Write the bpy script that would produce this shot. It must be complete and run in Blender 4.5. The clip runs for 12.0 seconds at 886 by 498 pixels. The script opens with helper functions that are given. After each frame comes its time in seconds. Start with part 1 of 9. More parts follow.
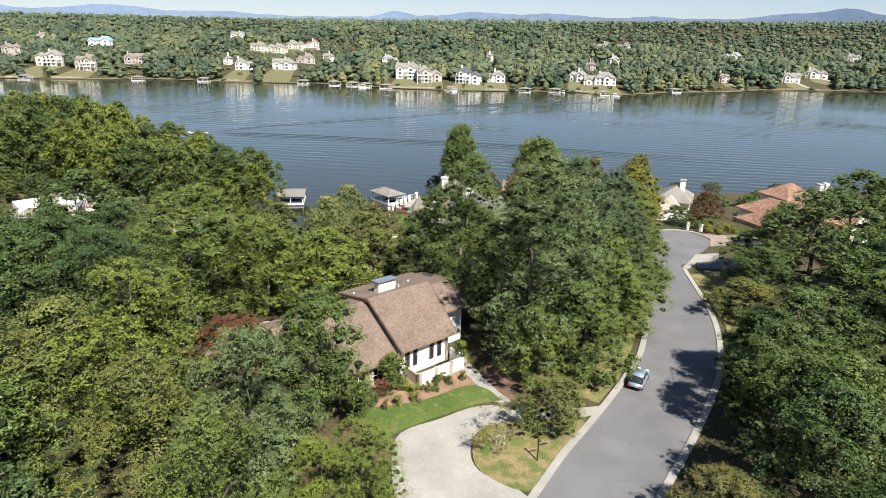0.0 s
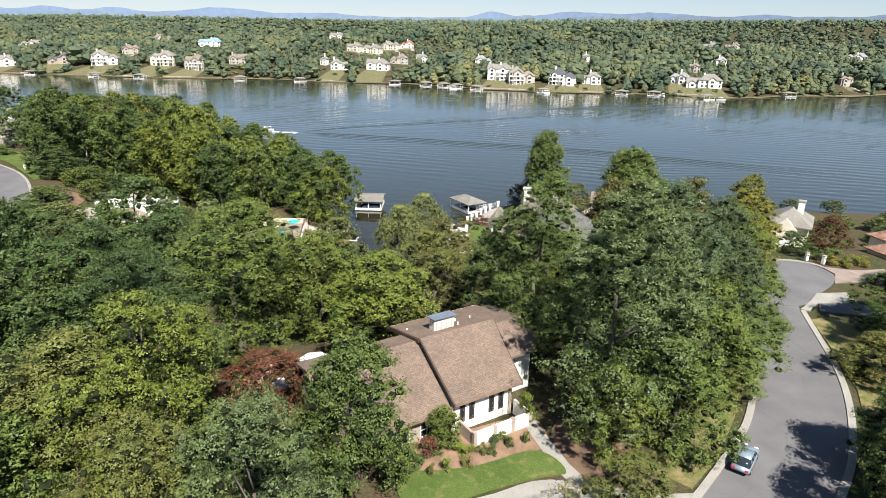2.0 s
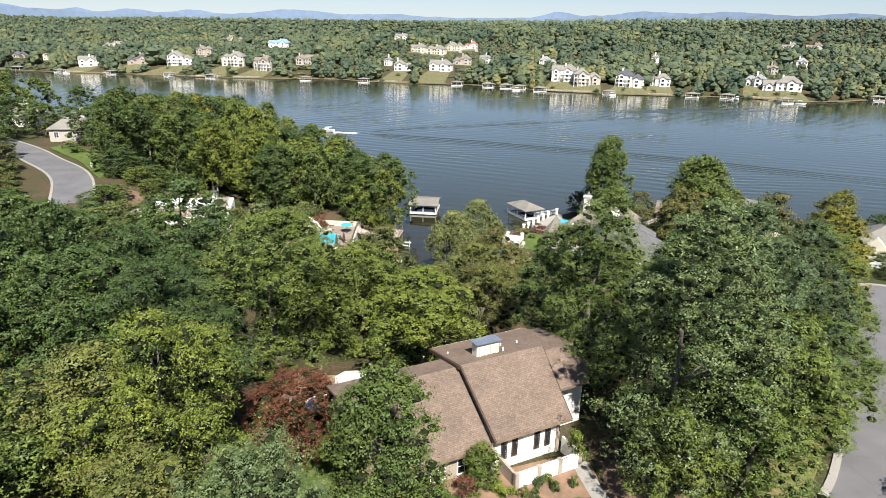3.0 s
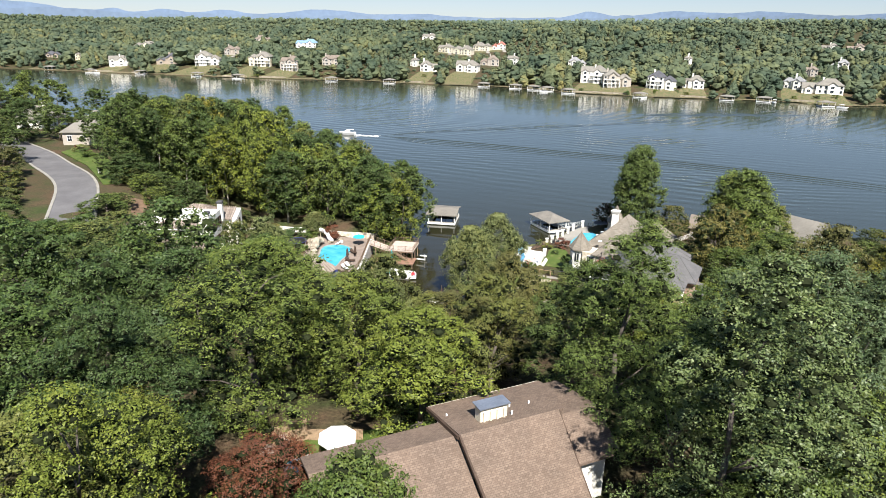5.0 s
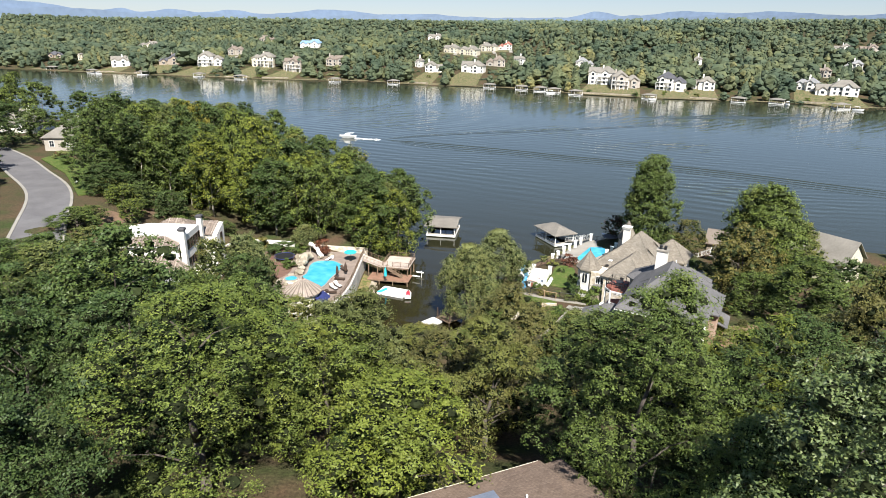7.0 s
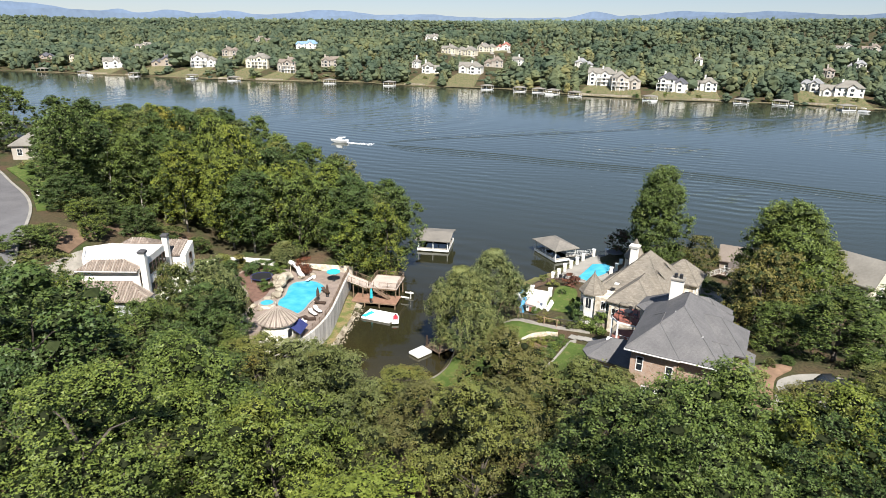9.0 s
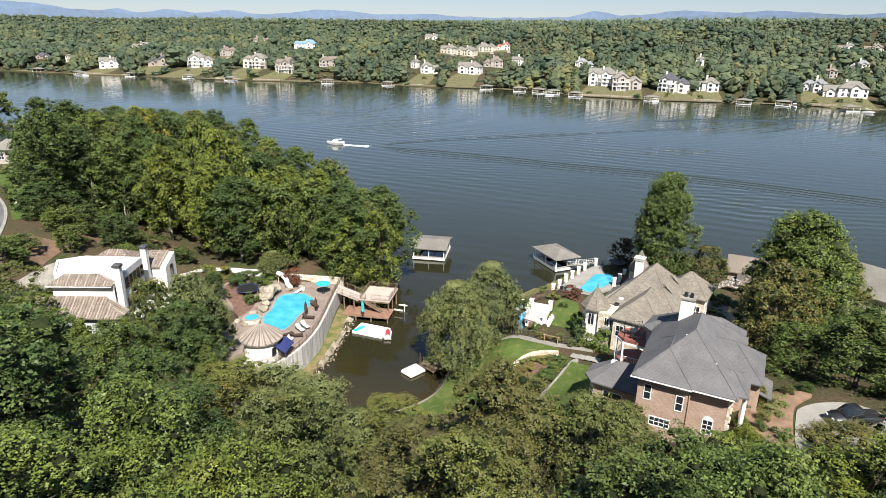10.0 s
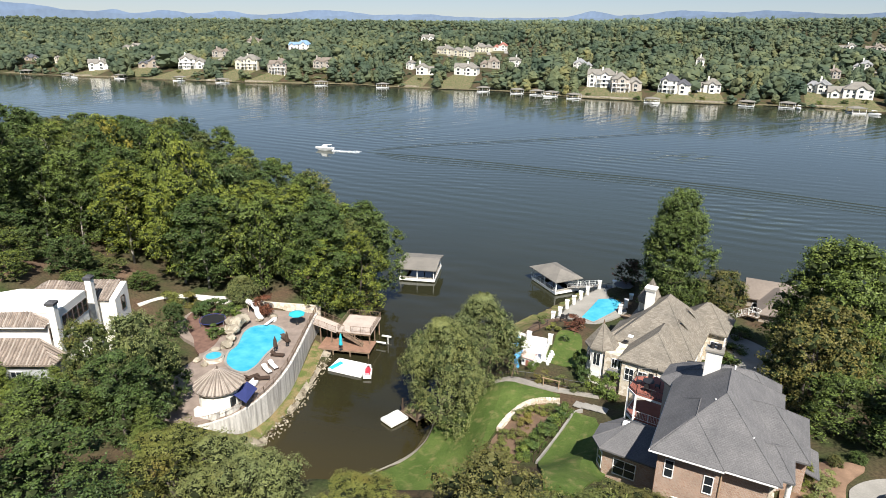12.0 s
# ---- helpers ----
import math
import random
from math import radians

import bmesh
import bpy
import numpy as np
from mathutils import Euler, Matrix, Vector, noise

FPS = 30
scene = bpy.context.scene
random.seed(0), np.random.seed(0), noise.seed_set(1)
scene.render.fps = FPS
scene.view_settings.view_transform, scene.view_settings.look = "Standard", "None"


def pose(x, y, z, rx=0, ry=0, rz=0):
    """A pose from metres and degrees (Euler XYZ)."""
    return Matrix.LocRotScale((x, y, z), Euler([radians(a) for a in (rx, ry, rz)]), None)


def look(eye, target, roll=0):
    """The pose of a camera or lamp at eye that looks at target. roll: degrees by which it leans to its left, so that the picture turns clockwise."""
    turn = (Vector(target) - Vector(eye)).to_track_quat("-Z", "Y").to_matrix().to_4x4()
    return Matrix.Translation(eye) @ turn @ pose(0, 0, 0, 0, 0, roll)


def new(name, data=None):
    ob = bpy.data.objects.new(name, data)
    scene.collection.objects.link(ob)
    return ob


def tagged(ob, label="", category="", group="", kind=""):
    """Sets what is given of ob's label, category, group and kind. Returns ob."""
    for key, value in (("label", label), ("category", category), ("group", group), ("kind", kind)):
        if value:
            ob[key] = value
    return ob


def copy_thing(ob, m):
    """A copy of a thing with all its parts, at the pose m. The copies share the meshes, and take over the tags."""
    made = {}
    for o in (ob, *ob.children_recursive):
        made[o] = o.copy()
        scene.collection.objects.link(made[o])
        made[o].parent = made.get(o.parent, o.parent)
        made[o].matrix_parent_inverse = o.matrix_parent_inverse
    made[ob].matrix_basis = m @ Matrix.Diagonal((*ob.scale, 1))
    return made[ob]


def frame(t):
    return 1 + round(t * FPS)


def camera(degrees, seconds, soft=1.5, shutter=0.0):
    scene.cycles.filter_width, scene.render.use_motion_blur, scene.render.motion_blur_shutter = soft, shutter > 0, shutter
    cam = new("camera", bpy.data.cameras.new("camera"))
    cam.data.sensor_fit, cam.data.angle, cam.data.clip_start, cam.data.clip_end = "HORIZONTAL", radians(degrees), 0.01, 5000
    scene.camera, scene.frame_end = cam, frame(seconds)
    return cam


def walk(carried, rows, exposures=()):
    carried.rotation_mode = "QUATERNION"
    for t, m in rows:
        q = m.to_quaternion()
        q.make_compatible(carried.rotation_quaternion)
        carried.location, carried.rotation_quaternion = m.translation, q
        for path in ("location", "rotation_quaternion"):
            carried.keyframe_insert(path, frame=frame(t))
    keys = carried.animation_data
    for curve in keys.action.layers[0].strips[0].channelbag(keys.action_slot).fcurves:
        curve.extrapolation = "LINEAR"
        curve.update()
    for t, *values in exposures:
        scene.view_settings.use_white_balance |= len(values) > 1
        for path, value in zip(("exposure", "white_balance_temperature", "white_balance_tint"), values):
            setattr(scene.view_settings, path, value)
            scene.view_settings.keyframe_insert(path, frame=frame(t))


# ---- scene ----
cam = camera(70.8, 12.0, soft=0.72)
PATH = [
    (0, (0.557, -0.209, 47.177), (0.529, 1.678, 46.514), 1.5),
    (0.5, (1.062, 2.041, 47.147), (0.96, 3.925, 46.483), 1.4),
    (1, (1.462, 4.266, 47.14), (1.29, 6.144, 46.475), 1.3),
    (1.5, (1.707, 6.546, 47.176), (1.471, 8.417, 46.509), 1.2),
    (2, (1.901, 8.895, 47.163), (1.597, 10.756, 46.495), 1.2),
    (2.5, (2.013, 11.193, 47.15), (1.609, 13.034, 46.482), 1.1),
    (3, (2.124, 13.512, 47.126), (1.636, 15.332, 46.457), 1.0),
    (5, (1.631, 22.056, 47.498), (1.063, 23.853, 46.827), 1.0),
    (5.5, (1.351, 24.453, 47.51), (0.774, 26.247, 46.839), 1.0),
    (6, (1.008, 26.918, 47.455), (0.426, 28.71, 46.785), 0.9),
    (6.5, (0.715, 29.271, 47.504), (0.129, 31.062, 46.833), 0.9),
    (7, (0.268, 31.711, 47.548), (-0.319, 33.501, 46.877), 1.0),
    (9, (-1.581, 41.856, 47.547), (-2.165, 43.647, 46.877), 0.9),
    (9.5, (-2.011, 44.602, 47.51), (-2.595, 46.394, 46.84), 0.9),
    (10, (-2.54, 47.437, 47.575), (-3.124, 49.228, 46.904), 0.9),
    (10.5, (-3.138, 50.27, 47.579), (-3.72, 52.062, 46.909), 0.9),
    (11, (-3.594, 53.124, 47.572), (-4.175, 54.916, 46.901), 0.9),
    (11.5, (-4.105, 56.047, 47.637), (-4.685, 57.84, 46.967), 0.8),
    (12, (-4.582, 59.034, 47.631), (-5.161, 60.827, 46.961), 0.8),
]
walk(cam, [(t, look(eye, target, roll)) for t, eye, target, roll in PATH],
     [(0.0, 1.1), (3.0, 1.08), (6.5, 1.02), (9.5, 0.92), (12.0, 0.84)])

# ---------------------------------------------------------------- sky, sun, exposure
SUN_AZ, SUN_EL = 150.0, 50.0          # degrees: clockwise from +y, above the horizon
world = bpy.data.worlds.new("sky")
scene.world = world
world.use_nodes = True
wn = world.node_tree
wn.nodes.clear()
sky = wn.nodes.new("ShaderNodeTexSky")
sky.sky_type = "NISHITA"
sky.sun_disc = False
sky.sun_elevation, sky.sun_rotation = radians(SUN_EL), radians(SUN_AZ)
sky.altitude, sky.air_density, sky.dust_density, sky.ozone_density = 250, 1.0, 0.0, 2.6
bg = wn.nodes.new("ShaderNodeBackground")
bg.inputs["Strength"].default_value = 0.09
wo = wn.nodes.new("ShaderNodeOutputWorld")
cool = wn.nodes.new("ShaderNodeMix")
cool.data_type, cool.blend_type = "RGBA", "MULTIPLY"
cool.inputs[0].default_value, cool.inputs[7].default_value = 1.0, (0.91, 1.0, 1.2, 1.0)
veil = wn.nodes.new("ShaderNodeGamma")          # thin high haze evens the sky out
veil.inputs[1].default_value = 0.65
wn.links.new(sky.outputs[0], veil.inputs[0])
wn.links.new(veil.outputs[0], cool.inputs[6])
wn.links.new(cool.outputs[2], bg.inputs[0])
wn.links.new(bg.outputs[0], wo.inputs[0])

sun = new("sun", bpy.data.lights.new("sun", "SUN"))
sun.data.energy, sun.data.angle, sun.data.color = 5.0, radians(0.5), (1.0, 0.96, 0.9)
SUN_DIR = Vector((math.sin(radians(SUN_AZ)) * math.cos(radians(SUN_EL)), math.cos(radians(SUN_AZ)) * math.cos(radians(SUN_EL)), math.sin(radians(SUN_EL))))
sun.matrix_world = look(SUN_DIR * 300, (0, 0, 0))

# ---------------------------------------------------------------- materials
def rgb(c):
    return (*c, 1.0)


class Nodes:
    """A small hand for node materials."""

    def __init__(self, name):
        self.mat = bpy.data.materials.new(name)
        self.mat.use_nodes = True
        self.tree = self.mat.node_tree
        self.bsdf = self.tree.nodes["Principled BSDF"]
        self.out = self.tree.nodes["Material Output"]

    def add(self, kind, **inputs):
        n = self.tree.nodes.new(kind)
        for k, v in inputs.items():
            n.inputs[k.replace("_", " ")].default_value = v
        return n

    def link(self, a, b):
        self.tree.links.new(a, b)

    def coords(self, what="Object"):
        return self.add("ShaderNodeTexCoord").outputs[what]

    def world_pos(self):
        return self.add("ShaderNodeNewGeometry").outputs["Position"]

    def noise(self, scale, detail=4.0, vec=None, rough=0.55):
        n = self.add("ShaderNodeTexNoise", Scale=scale, Detail=detail, Roughness=rough)
        self.link(vec or self.world_pos(), n.inputs["Vector"])
        return n.outputs[0]

    def ramp(self, fac, stops):
        n = self.add("ShaderNodeValToRGB")
        el = n.color_ramp.elements
        while len(el) < len(stops):
            el.new(0.5)
        for e, (p, c) in zip(el, stops):
            e.position, e.color = p, rgb(c) if len(c) == 3 else c
        self.link(fac, n.inputs[0])
        return n.outputs[0]

    def mix(self, fac, a, b, mode="MIX"):
        n = self.add("ShaderNodeMix")
        n.data_type, n.blend_type = "RGBA", mode
        for sock, v in ((n.inputs[0], fac), (n.inputs[6], a), (n.inputs[7], b)):
            if isinstance(v, (int, float)):
                sock.default_value = v
            elif isinstance(v, tuple):
                sock.default_value = rgb(v)
            else:
                self.link(v, sock)
        return n.outputs[2]

    def math(self, op, a, b=0.0):
        n = self.add("ShaderNodeMath")
        n.operation = op
        for sock, v in ((n.inputs[0], a), (n.inputs[1], b)):
            if isinstance(v, (int, float)):
                sock.default_value = v
            else:
                self.link(v, sock)
        return n.outputs[0]

    def bump(self, height, strength=0.3, distance=0.05):
        n = self.add("ShaderNodeBump", Strength=strength, Distance=distance)
        self.link(height, n.inputs["Height"])
        self.link(n.outputs[0], self.bsdf.inputs["Normal"])
        return n

    def set(self, color=None, rough=0.8, metal=0.0, spec=0.3):
        b = self.bsdf
        if color is not None:
            if isinstance(color, tuple):
                b.inputs["Base Color"].default_value = rgb(color)
            else:
                self.link(color, b.inputs["Base Color"])
        b.inputs["Roughness"].default_value = rough
        b.inputs["Metallic"].default_value = metal
        b.inputs["Specular IOR Level"].default_value = spec
        return self.mat


def plain(name, color, rough=0.7, spread=0.18, scale=1.2, fine=14.0, metal=0.0, spec=0.3, bump=0.15):
    """A surface of one colour with stains at two scales."""
    n = Nodes(name)
    lo = tuple(c * (1 - spread) for c in color)
    hi = tuple(min(1.0, c * (1 + spread)) for c in color)
    big = n.ramp(n.noise(scale), [(0.3, lo), (0.7, hi)])
    small = n.ramp(n.noise(fine, 3.0), [(0.25, (0.86, 0.86, 0.86)), (0.75, (1.08, 1.08, 1.08))])
    if bump:
        n.bump(n.noise(fine, 3.0), bump, 0.02)
    return n.set(n.mix(1.0, big, small, "MULTIPLY"), rough, metal, spec)


def ground_mat():
    """Leaf litter and brown earth with thin weeds."""
    n = Nodes("forest_floor")
    a = n.ramp(n.noise(0.16, 5.0), [(0.35, (0.095, 0.065, 0.042)), (0.5, (0.07, 0.062, 0.034)), (0.65, (0.045, 0.062, 0.022))])
    b = n.ramp(n.noise(3.5, 5.0), [(0.3, (0.6, 0.6, 0.6)), (0.7, (1.3, 1.25, 1.2))])
    n.bump(n.noise(5.0, 5.0), 0.6, 0.15)
    return n.set(n.mix(1.0, a, b, "MULTIPLY"), 0.95, 0, 0.1)


def grass_mat(name, lo, hi, dry, dryness=0.5):
    n = Nodes(name)
    base = n.ramp(n.noise(0.35, 4.0), [(0.35, lo), (0.65, hi)])
    patch = n.ramp(n.noise(0.9, 5.0), [(dryness, (0, 0, 0)), (dryness + 0.18, (1, 1, 1))])
    mixed = n.mix(patch, base, dry)
    fine = n.ramp(n.noise(9.0, 4.0), [(0.3, (0.72, 0.74, 0.7)), (0.7, (1.2, 1.2, 1.15))])
    n.bump(n.noise(14.0, 4.0), 0.6, 0.08)
    return n.set(n.mix(1.0, mixed, fine, "MULTIPLY"), 0.9, 0, 0.15)


def leaf_mat(name, dark, mid, light, gloss=0.25, autumn=0.5, vary=1.0):
    """Foliage: each tree and each leaf cluster takes its own shade, with light coming through the leaves."""
    n = Nodes(name)
    per_leaf = n.add("ShaderNodeNewGeometry").outputs["Random Per Island"]
    per_tree = n.add("ShaderNodeObjectInfo").outputs["Random"]
    near = lambda a: tuple(0.66 * p + 0.34 * q for p, q in zip(a, mid))
    c = n.ramp(per_leaf, [(0.0, near(dark)), (0.5, mid), (1.0, near(light))])
    t = n.ramp(per_tree, [(0.0, (0.78, 0.82, 0.86)), (0.35, (0.95, 0.98, 0.93)), (0.7, (1.1, 1.07, 0.92)), (1.0, (1.22, 1.14, 0.9))])
    t = n.mix(vary, (1.0, 1.0, 0.95), t)
    patch = n.ramp(n.noise(0.33, 3.0), [(0.3, (0.82, 0.86, 0.9)), (0.7, (1.15, 1.12, 0.97))])
    turning = n.math("MULTIPLY", n.ramp(n.noise(0.28, 4.0), [(0.55, (0, 0, 0)), (0.72, (1, 1, 1))]), autumn)
    col = n.mix(1.0, n.mix(1.0, n.mix(turning, c, (0.18, 0.12, 0.03)), t, "MULTIPLY"), patch, "MULTIPLY")
    n.set(col, 0.52, 0, gloss)
    tr = n.add("ShaderNodeBsdfTranslucent")
    n.link(n.mix(1.0, col, (1.12, 1.18, 0.62), "MULTIPLY"), tr.inputs["Color"])
    mx = n.add("ShaderNodeMixShader", Fac=0.09)
    n.link(n.bsdf.outputs[0], mx.inputs[1])
    n.link(tr.outputs[0], mx.inputs[2])
    n.link(mx.outputs[0], n.out.inputs[0])
    return n.mat


def woods_mat(name, dark, mid, light):
    """Far foliage: shade varies from tree to tree by place, and from cluster to cluster."""
    n = Nodes(name)
    per_leaf = n.add("ShaderNodeNewGeometry").outputs["Random Per Island"]
    c = n.ramp(per_leaf, [(0.0, tuple((a + 2 * b) / 3 for a, b in zip(dark, mid))), (0.5, mid), (1.0, tuple((a + 2 * b) / 3 for a, b in zip(light, mid)))])
    patch = n.ramp(n.noise(0.075, 2.0), [(0.28, (0.62, 0.72, 0.72)), (0.5, (0.96, 1.0, 0.95)), (0.72, (1.35, 1.25, 0.98))])
    stand = n.ramp(n.noise(0.018, 3.0), [(0.35, (0.62, 0.72, 0.74)), (0.5, (0.98, 1.0, 0.98)), (0.65, (1.32, 1.22, 1.0))])
    n.set(n.mix(1.0, n.mix(1.0, c, patch, "MULTIPLY"), stand, "MULTIPLY"), 0.7, 0, 0.15)
    return n.mat


def bark_mat(name, a, b):
    n = Nodes(name)
    vec = n.add("ShaderNodeMapping", Scale=(6, 6, 1.2))
    n.link(n.coords(), vec.inputs["Vector"])
    f = n.noise(2.0, 5.0, vec.outputs[0])
    n.bump(f, 0.7, 0.05)
    return n.set(n.ramp(f, [(0.3, a), (0.7, b)]), 0.9, 0, 0.1)


def shingle_mat(name, lo, mid, hi, tab=0.24, row=0.14, contrast=1.0):
    """Roof shingles in courses: each tab of its own shade, courses stepped in the relief. Runs in the roof's own slope."""
    n = Nodes(name)
    br = n.add("ShaderNodeTexBrick", Scale=1.0, Mortar_Size=0.012, Brick_Width=tab, Row_Height=row, Bias=0.0)
    br.inputs["Color1"].default_value, br.inputs["Color2"].default_value = rgb(lo), rgb(hi)
    br.inputs["Mortar"].default_value = rgb(tuple(c * 0.45 for c in lo))
    n.link(n.coords("UV"), br.inputs["Vector"])
    big = n.ramp(n.noise(0.5, 5.0), [(0.3, (0.84, 0.84, 0.84)), (0.7, (1.14, 1.12, 1.1))])
    fine = n.ramp(n.noise(9.0, 4.0), [(0.3, (0.84, 0.84, 0.84)), (0.7, (1.15, 1.15, 1.15))])
    col = n.mix(1.0, n.mix(1.0, n.mix(0.62, br.outputs["Color"], mid), big, "MULTIPLY"), fine, "MULTIPLY")
    n.bump(br.outputs["Fac"], -0.6 * contrast, 0.03)
    return n.set(col, 0.9, 0, 0.2)


def tile_mat(name, lo, hi, pitch=0.3):
    """Rows of barrel clay tiles: ridges down the slope, courses across it."""
    n = Nodes(name)
    w = n.add("ShaderNodeTexWave", Scale=0.5 / pitch, Distortion=0.15)
    w.bands_direction = "X"
    n.link(n.coords("UV"), w.inputs["Vector"])
    br = n.add("ShaderNodeTexBrick", Scale=1.0, Mortar_Size=0.02, Brick_Width=pitch, Row_Height=0.4)
    br.offset = 0.0
    br.inputs["Color1"].default_value, br.inputs["Color2"].default_value = rgb(lo), rgb(hi)
    br.inputs["Mortar"].default_value = rgb(tuple(c * 0.6 for c in lo))
    n.link(n.coords("UV"), br.inputs["Vector"])
    n.bump(w.outputs["Fac"], 1.0, 0.12)
    shade = n.ramp(n.noise(0.8, 5.0), [(0.3, (0.75, 0.75, 0.75)), (0.7, (1.2, 1.15, 1.1))])
    return n.set(n.mix(1.0, br.outputs["Color"], shade, "MULTIPLY"), 0.85, 0, 0.2)


def brick_mat(name, lo, hi, mortar):
    n = Nodes(name)
    br = n.add("ShaderNodeTexBrick", Scale=1.0, Mortar_Size=0.012, Brick_Width=0.22, Row_Height=0.075)
    br.inputs["Color1"].default_value, br.inputs["Color2"].default_value, br.inputs["Mortar"].default_value = rgb(lo), rgb(hi), rgb(mortar)
    n.link(n.coords("UV"), br.inputs["Vector"])
    big = n.ramp(n.noise(0.6, 5.0), [(0.3, (0.8, 0.8, 0.8)), (0.7, (1.2, 1.17, 1.15))])
    n.bump(br.outputs["Fac"], -0.4, 0.01)
    return n.set(n.mix(1.0, br.outputs["Color"], big, "MULTIPLY"), 0.85, 0, 0.2)


def stone_mat(name, a, b, c, scale=2.2):
    n = Nodes(name)
    v = n.add("ShaderNodeTexVoronoi", Scale=scale)
    n.link(n.world_pos(), v.inputs["Vector"])
    sep = n.add("ShaderNodeSeparateColor")
    n.link(v.outputs["Color"], sep.inputs[0])
    col = n.ramp(sep.outputs[0], [(0.1, a), (0.5, b), (0.9, c)])
    e = n.add("ShaderNodeTexVoronoi", Scale=scale)
    e.feature = "DISTANCE_TO_EDGE"
    n.link(n.world_pos(), e.inputs["Vector"])
    n.bump(e.outputs["Distance"], 0.5, 0.05)
    fine = n.ramp(n.noise(12.0, 4.0), [(0.3, (0.8, 0.8, 0.8)), (0.7, (1.15, 1.15, 1.15))])
    return n.set(n.mix(1.0, col, fine, "MULTIPLY"), 0.9, 0, 0.15)


def water_mat():
    """Lake water: clear dark body, gloss from the surface, ripples of several lengths driven by the wind."""
    n = Nodes("lake_water")
    pos = n.world_pos()
    m = n.add("ShaderNodeMapping", Scale=(0.3, 1.0, 1.0), Rotation=(0, 0, radians(-8)))
    n.link(pos, m.inputs["Vector"])
    chop = n.noise(0.9, 3.0, m.outputs[0])
    swell = n.noise(0.22, 2.0, m.outputs[0])

    def train(turn, length, place, lo):
        """A train of low waves, stronger in some reaches than in others."""
        w = n.add("ShaderNodeTexWave", Scale=0.314 / length, Distortion=2.2, Detail=2.0, Detail_Scale=1.5)
        w.bands_direction = "Y"
        r = n.add("ShaderNodeMapping", Rotation=(0, 0, radians(turn)), Location=(place, 0, 0))
        n.link(pos, r.inputs["Vector"])
        n.link(r.outputs[0], w.inputs["Vector"])
        where = n.ramp(n.noise(0.012, 2.0, r.outputs[0]), [(lo, (0.1, 0.1, 0.1)), (lo + 0.2, (1, 1, 1))])
        return n.math("MULTIPLY", w.outputs["Fac"], where)
    calm = n.noise(0.006, 3.0, pos)
    lvl = n.ramp(calm, [(0.35, (0.35, 0.35, 0.35)), (0.65, (1, 1, 1))])
    h = n.math("ADD", n.math("ADD", n.math("MULTIPLY", chop, 0.5), swell), n.math("ADD", n.math("MULTIPLY", train(9, 6.0, 40, 0.44), 1.4), n.math("MULTIPLY", train(-14, 4.2, 300, 0.45), 0.7)))
    b = n.add("ShaderNodeBump", Distance=0.12)
    n.link(n.math("MULTIPLY", lvl, 0.7), b.inputs["Strength"])
    n.link(h, b.inputs["Height"])
    n.link(b.outputs[0], n.bsdf.inputs["Normal"])
    shallow = n.ramp(n.noise(0.05, 2.0), [(0.3, (0.018, 0.016, 0.006)), (0.7, (0.026, 0.024, 0.012))])
    sep = n.add("ShaderNodeSeparateXYZ")
    n.link(pos, sep.inputs[0])
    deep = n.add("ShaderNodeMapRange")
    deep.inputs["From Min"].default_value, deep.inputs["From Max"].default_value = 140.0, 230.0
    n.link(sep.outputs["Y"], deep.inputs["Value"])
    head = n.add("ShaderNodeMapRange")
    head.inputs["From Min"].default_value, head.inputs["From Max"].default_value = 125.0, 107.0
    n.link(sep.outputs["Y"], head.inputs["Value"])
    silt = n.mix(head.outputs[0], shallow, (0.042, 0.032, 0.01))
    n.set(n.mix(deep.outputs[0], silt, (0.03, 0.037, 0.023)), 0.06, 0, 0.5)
    n.bsdf.inputs["IOR"].default_value = 1.43
    return n.mat


def asphalt_mat():
    n = Nodes("asphalt")
    big = n.ramp(n.noise(0.25, 5.0), [(0.3, (0.115, 0.11, 0.112)), (0.7, (0.155, 0.15, 0.15))])
    fine = n.ramp(n.noise(20.0, 4.0), [(0.3, (0.85, 0.85, 0.85)), (0.7, (1.12, 1.12, 1.12))])
    crack = n.add("ShaderNodeTexVoronoi", Scale=0.22)
    crack.feature = "DISTANCE_TO_EDGE"
    n.link(n.world_pos(), crack.inputs["Vector"])
    line = n.ramp(crack.outputs["Distance"], [(0.0, (0.8, 0.8, 0.8)), (0.006, (1, 1, 1))])
    n.bump(n.noise(30.0, 3.0), 0.3, 0.02)
    return n.set(n.mix(1.0, n.mix(1.0, big, fine, "MULTIPLY"), line, "MULTIPLY"), 0.9, 0, 0.25)


M = {}
M["floor"] = ground_mat()
M["lawn"] = grass_mat("lawn", (0.062, 0.098, 0.022), (0.094, 0.13, 0.033), (0.16, 0.155, 0.06), 0.52)
M["dry_lawn"] = grass_mat("dry_lawn", (0.095, 0.12, 0.034), (0.14, 0.145, 0.05), (0.23, 0.175, 0.09), 0.42)
M["far_lawn"] = grass_mat("far_lawn", (0.06, 0.085, 0.032), (0.09, 0.115, 0.043), (0.19, 0.15, 0.09), 0.4)
M["far_bank"] = grass_mat("far_bank", (0.07, 0.08, 0.04), (0.12, 0.11, 0.065), (0.22, 0.17, 0.11), 0.42)
M["mulch"] = plain("mulch", (0.22, 0.14, 0.09), 0.95, 0.3, 0.8, 8.0, bump=0.6)
M["straw"] = plain("pine_straw", (0.155, 0.1, 0.064), 0.95, 0.3, 0.5, 5.0, bump=0.6)
M["asphalt"] = asphalt_mat()
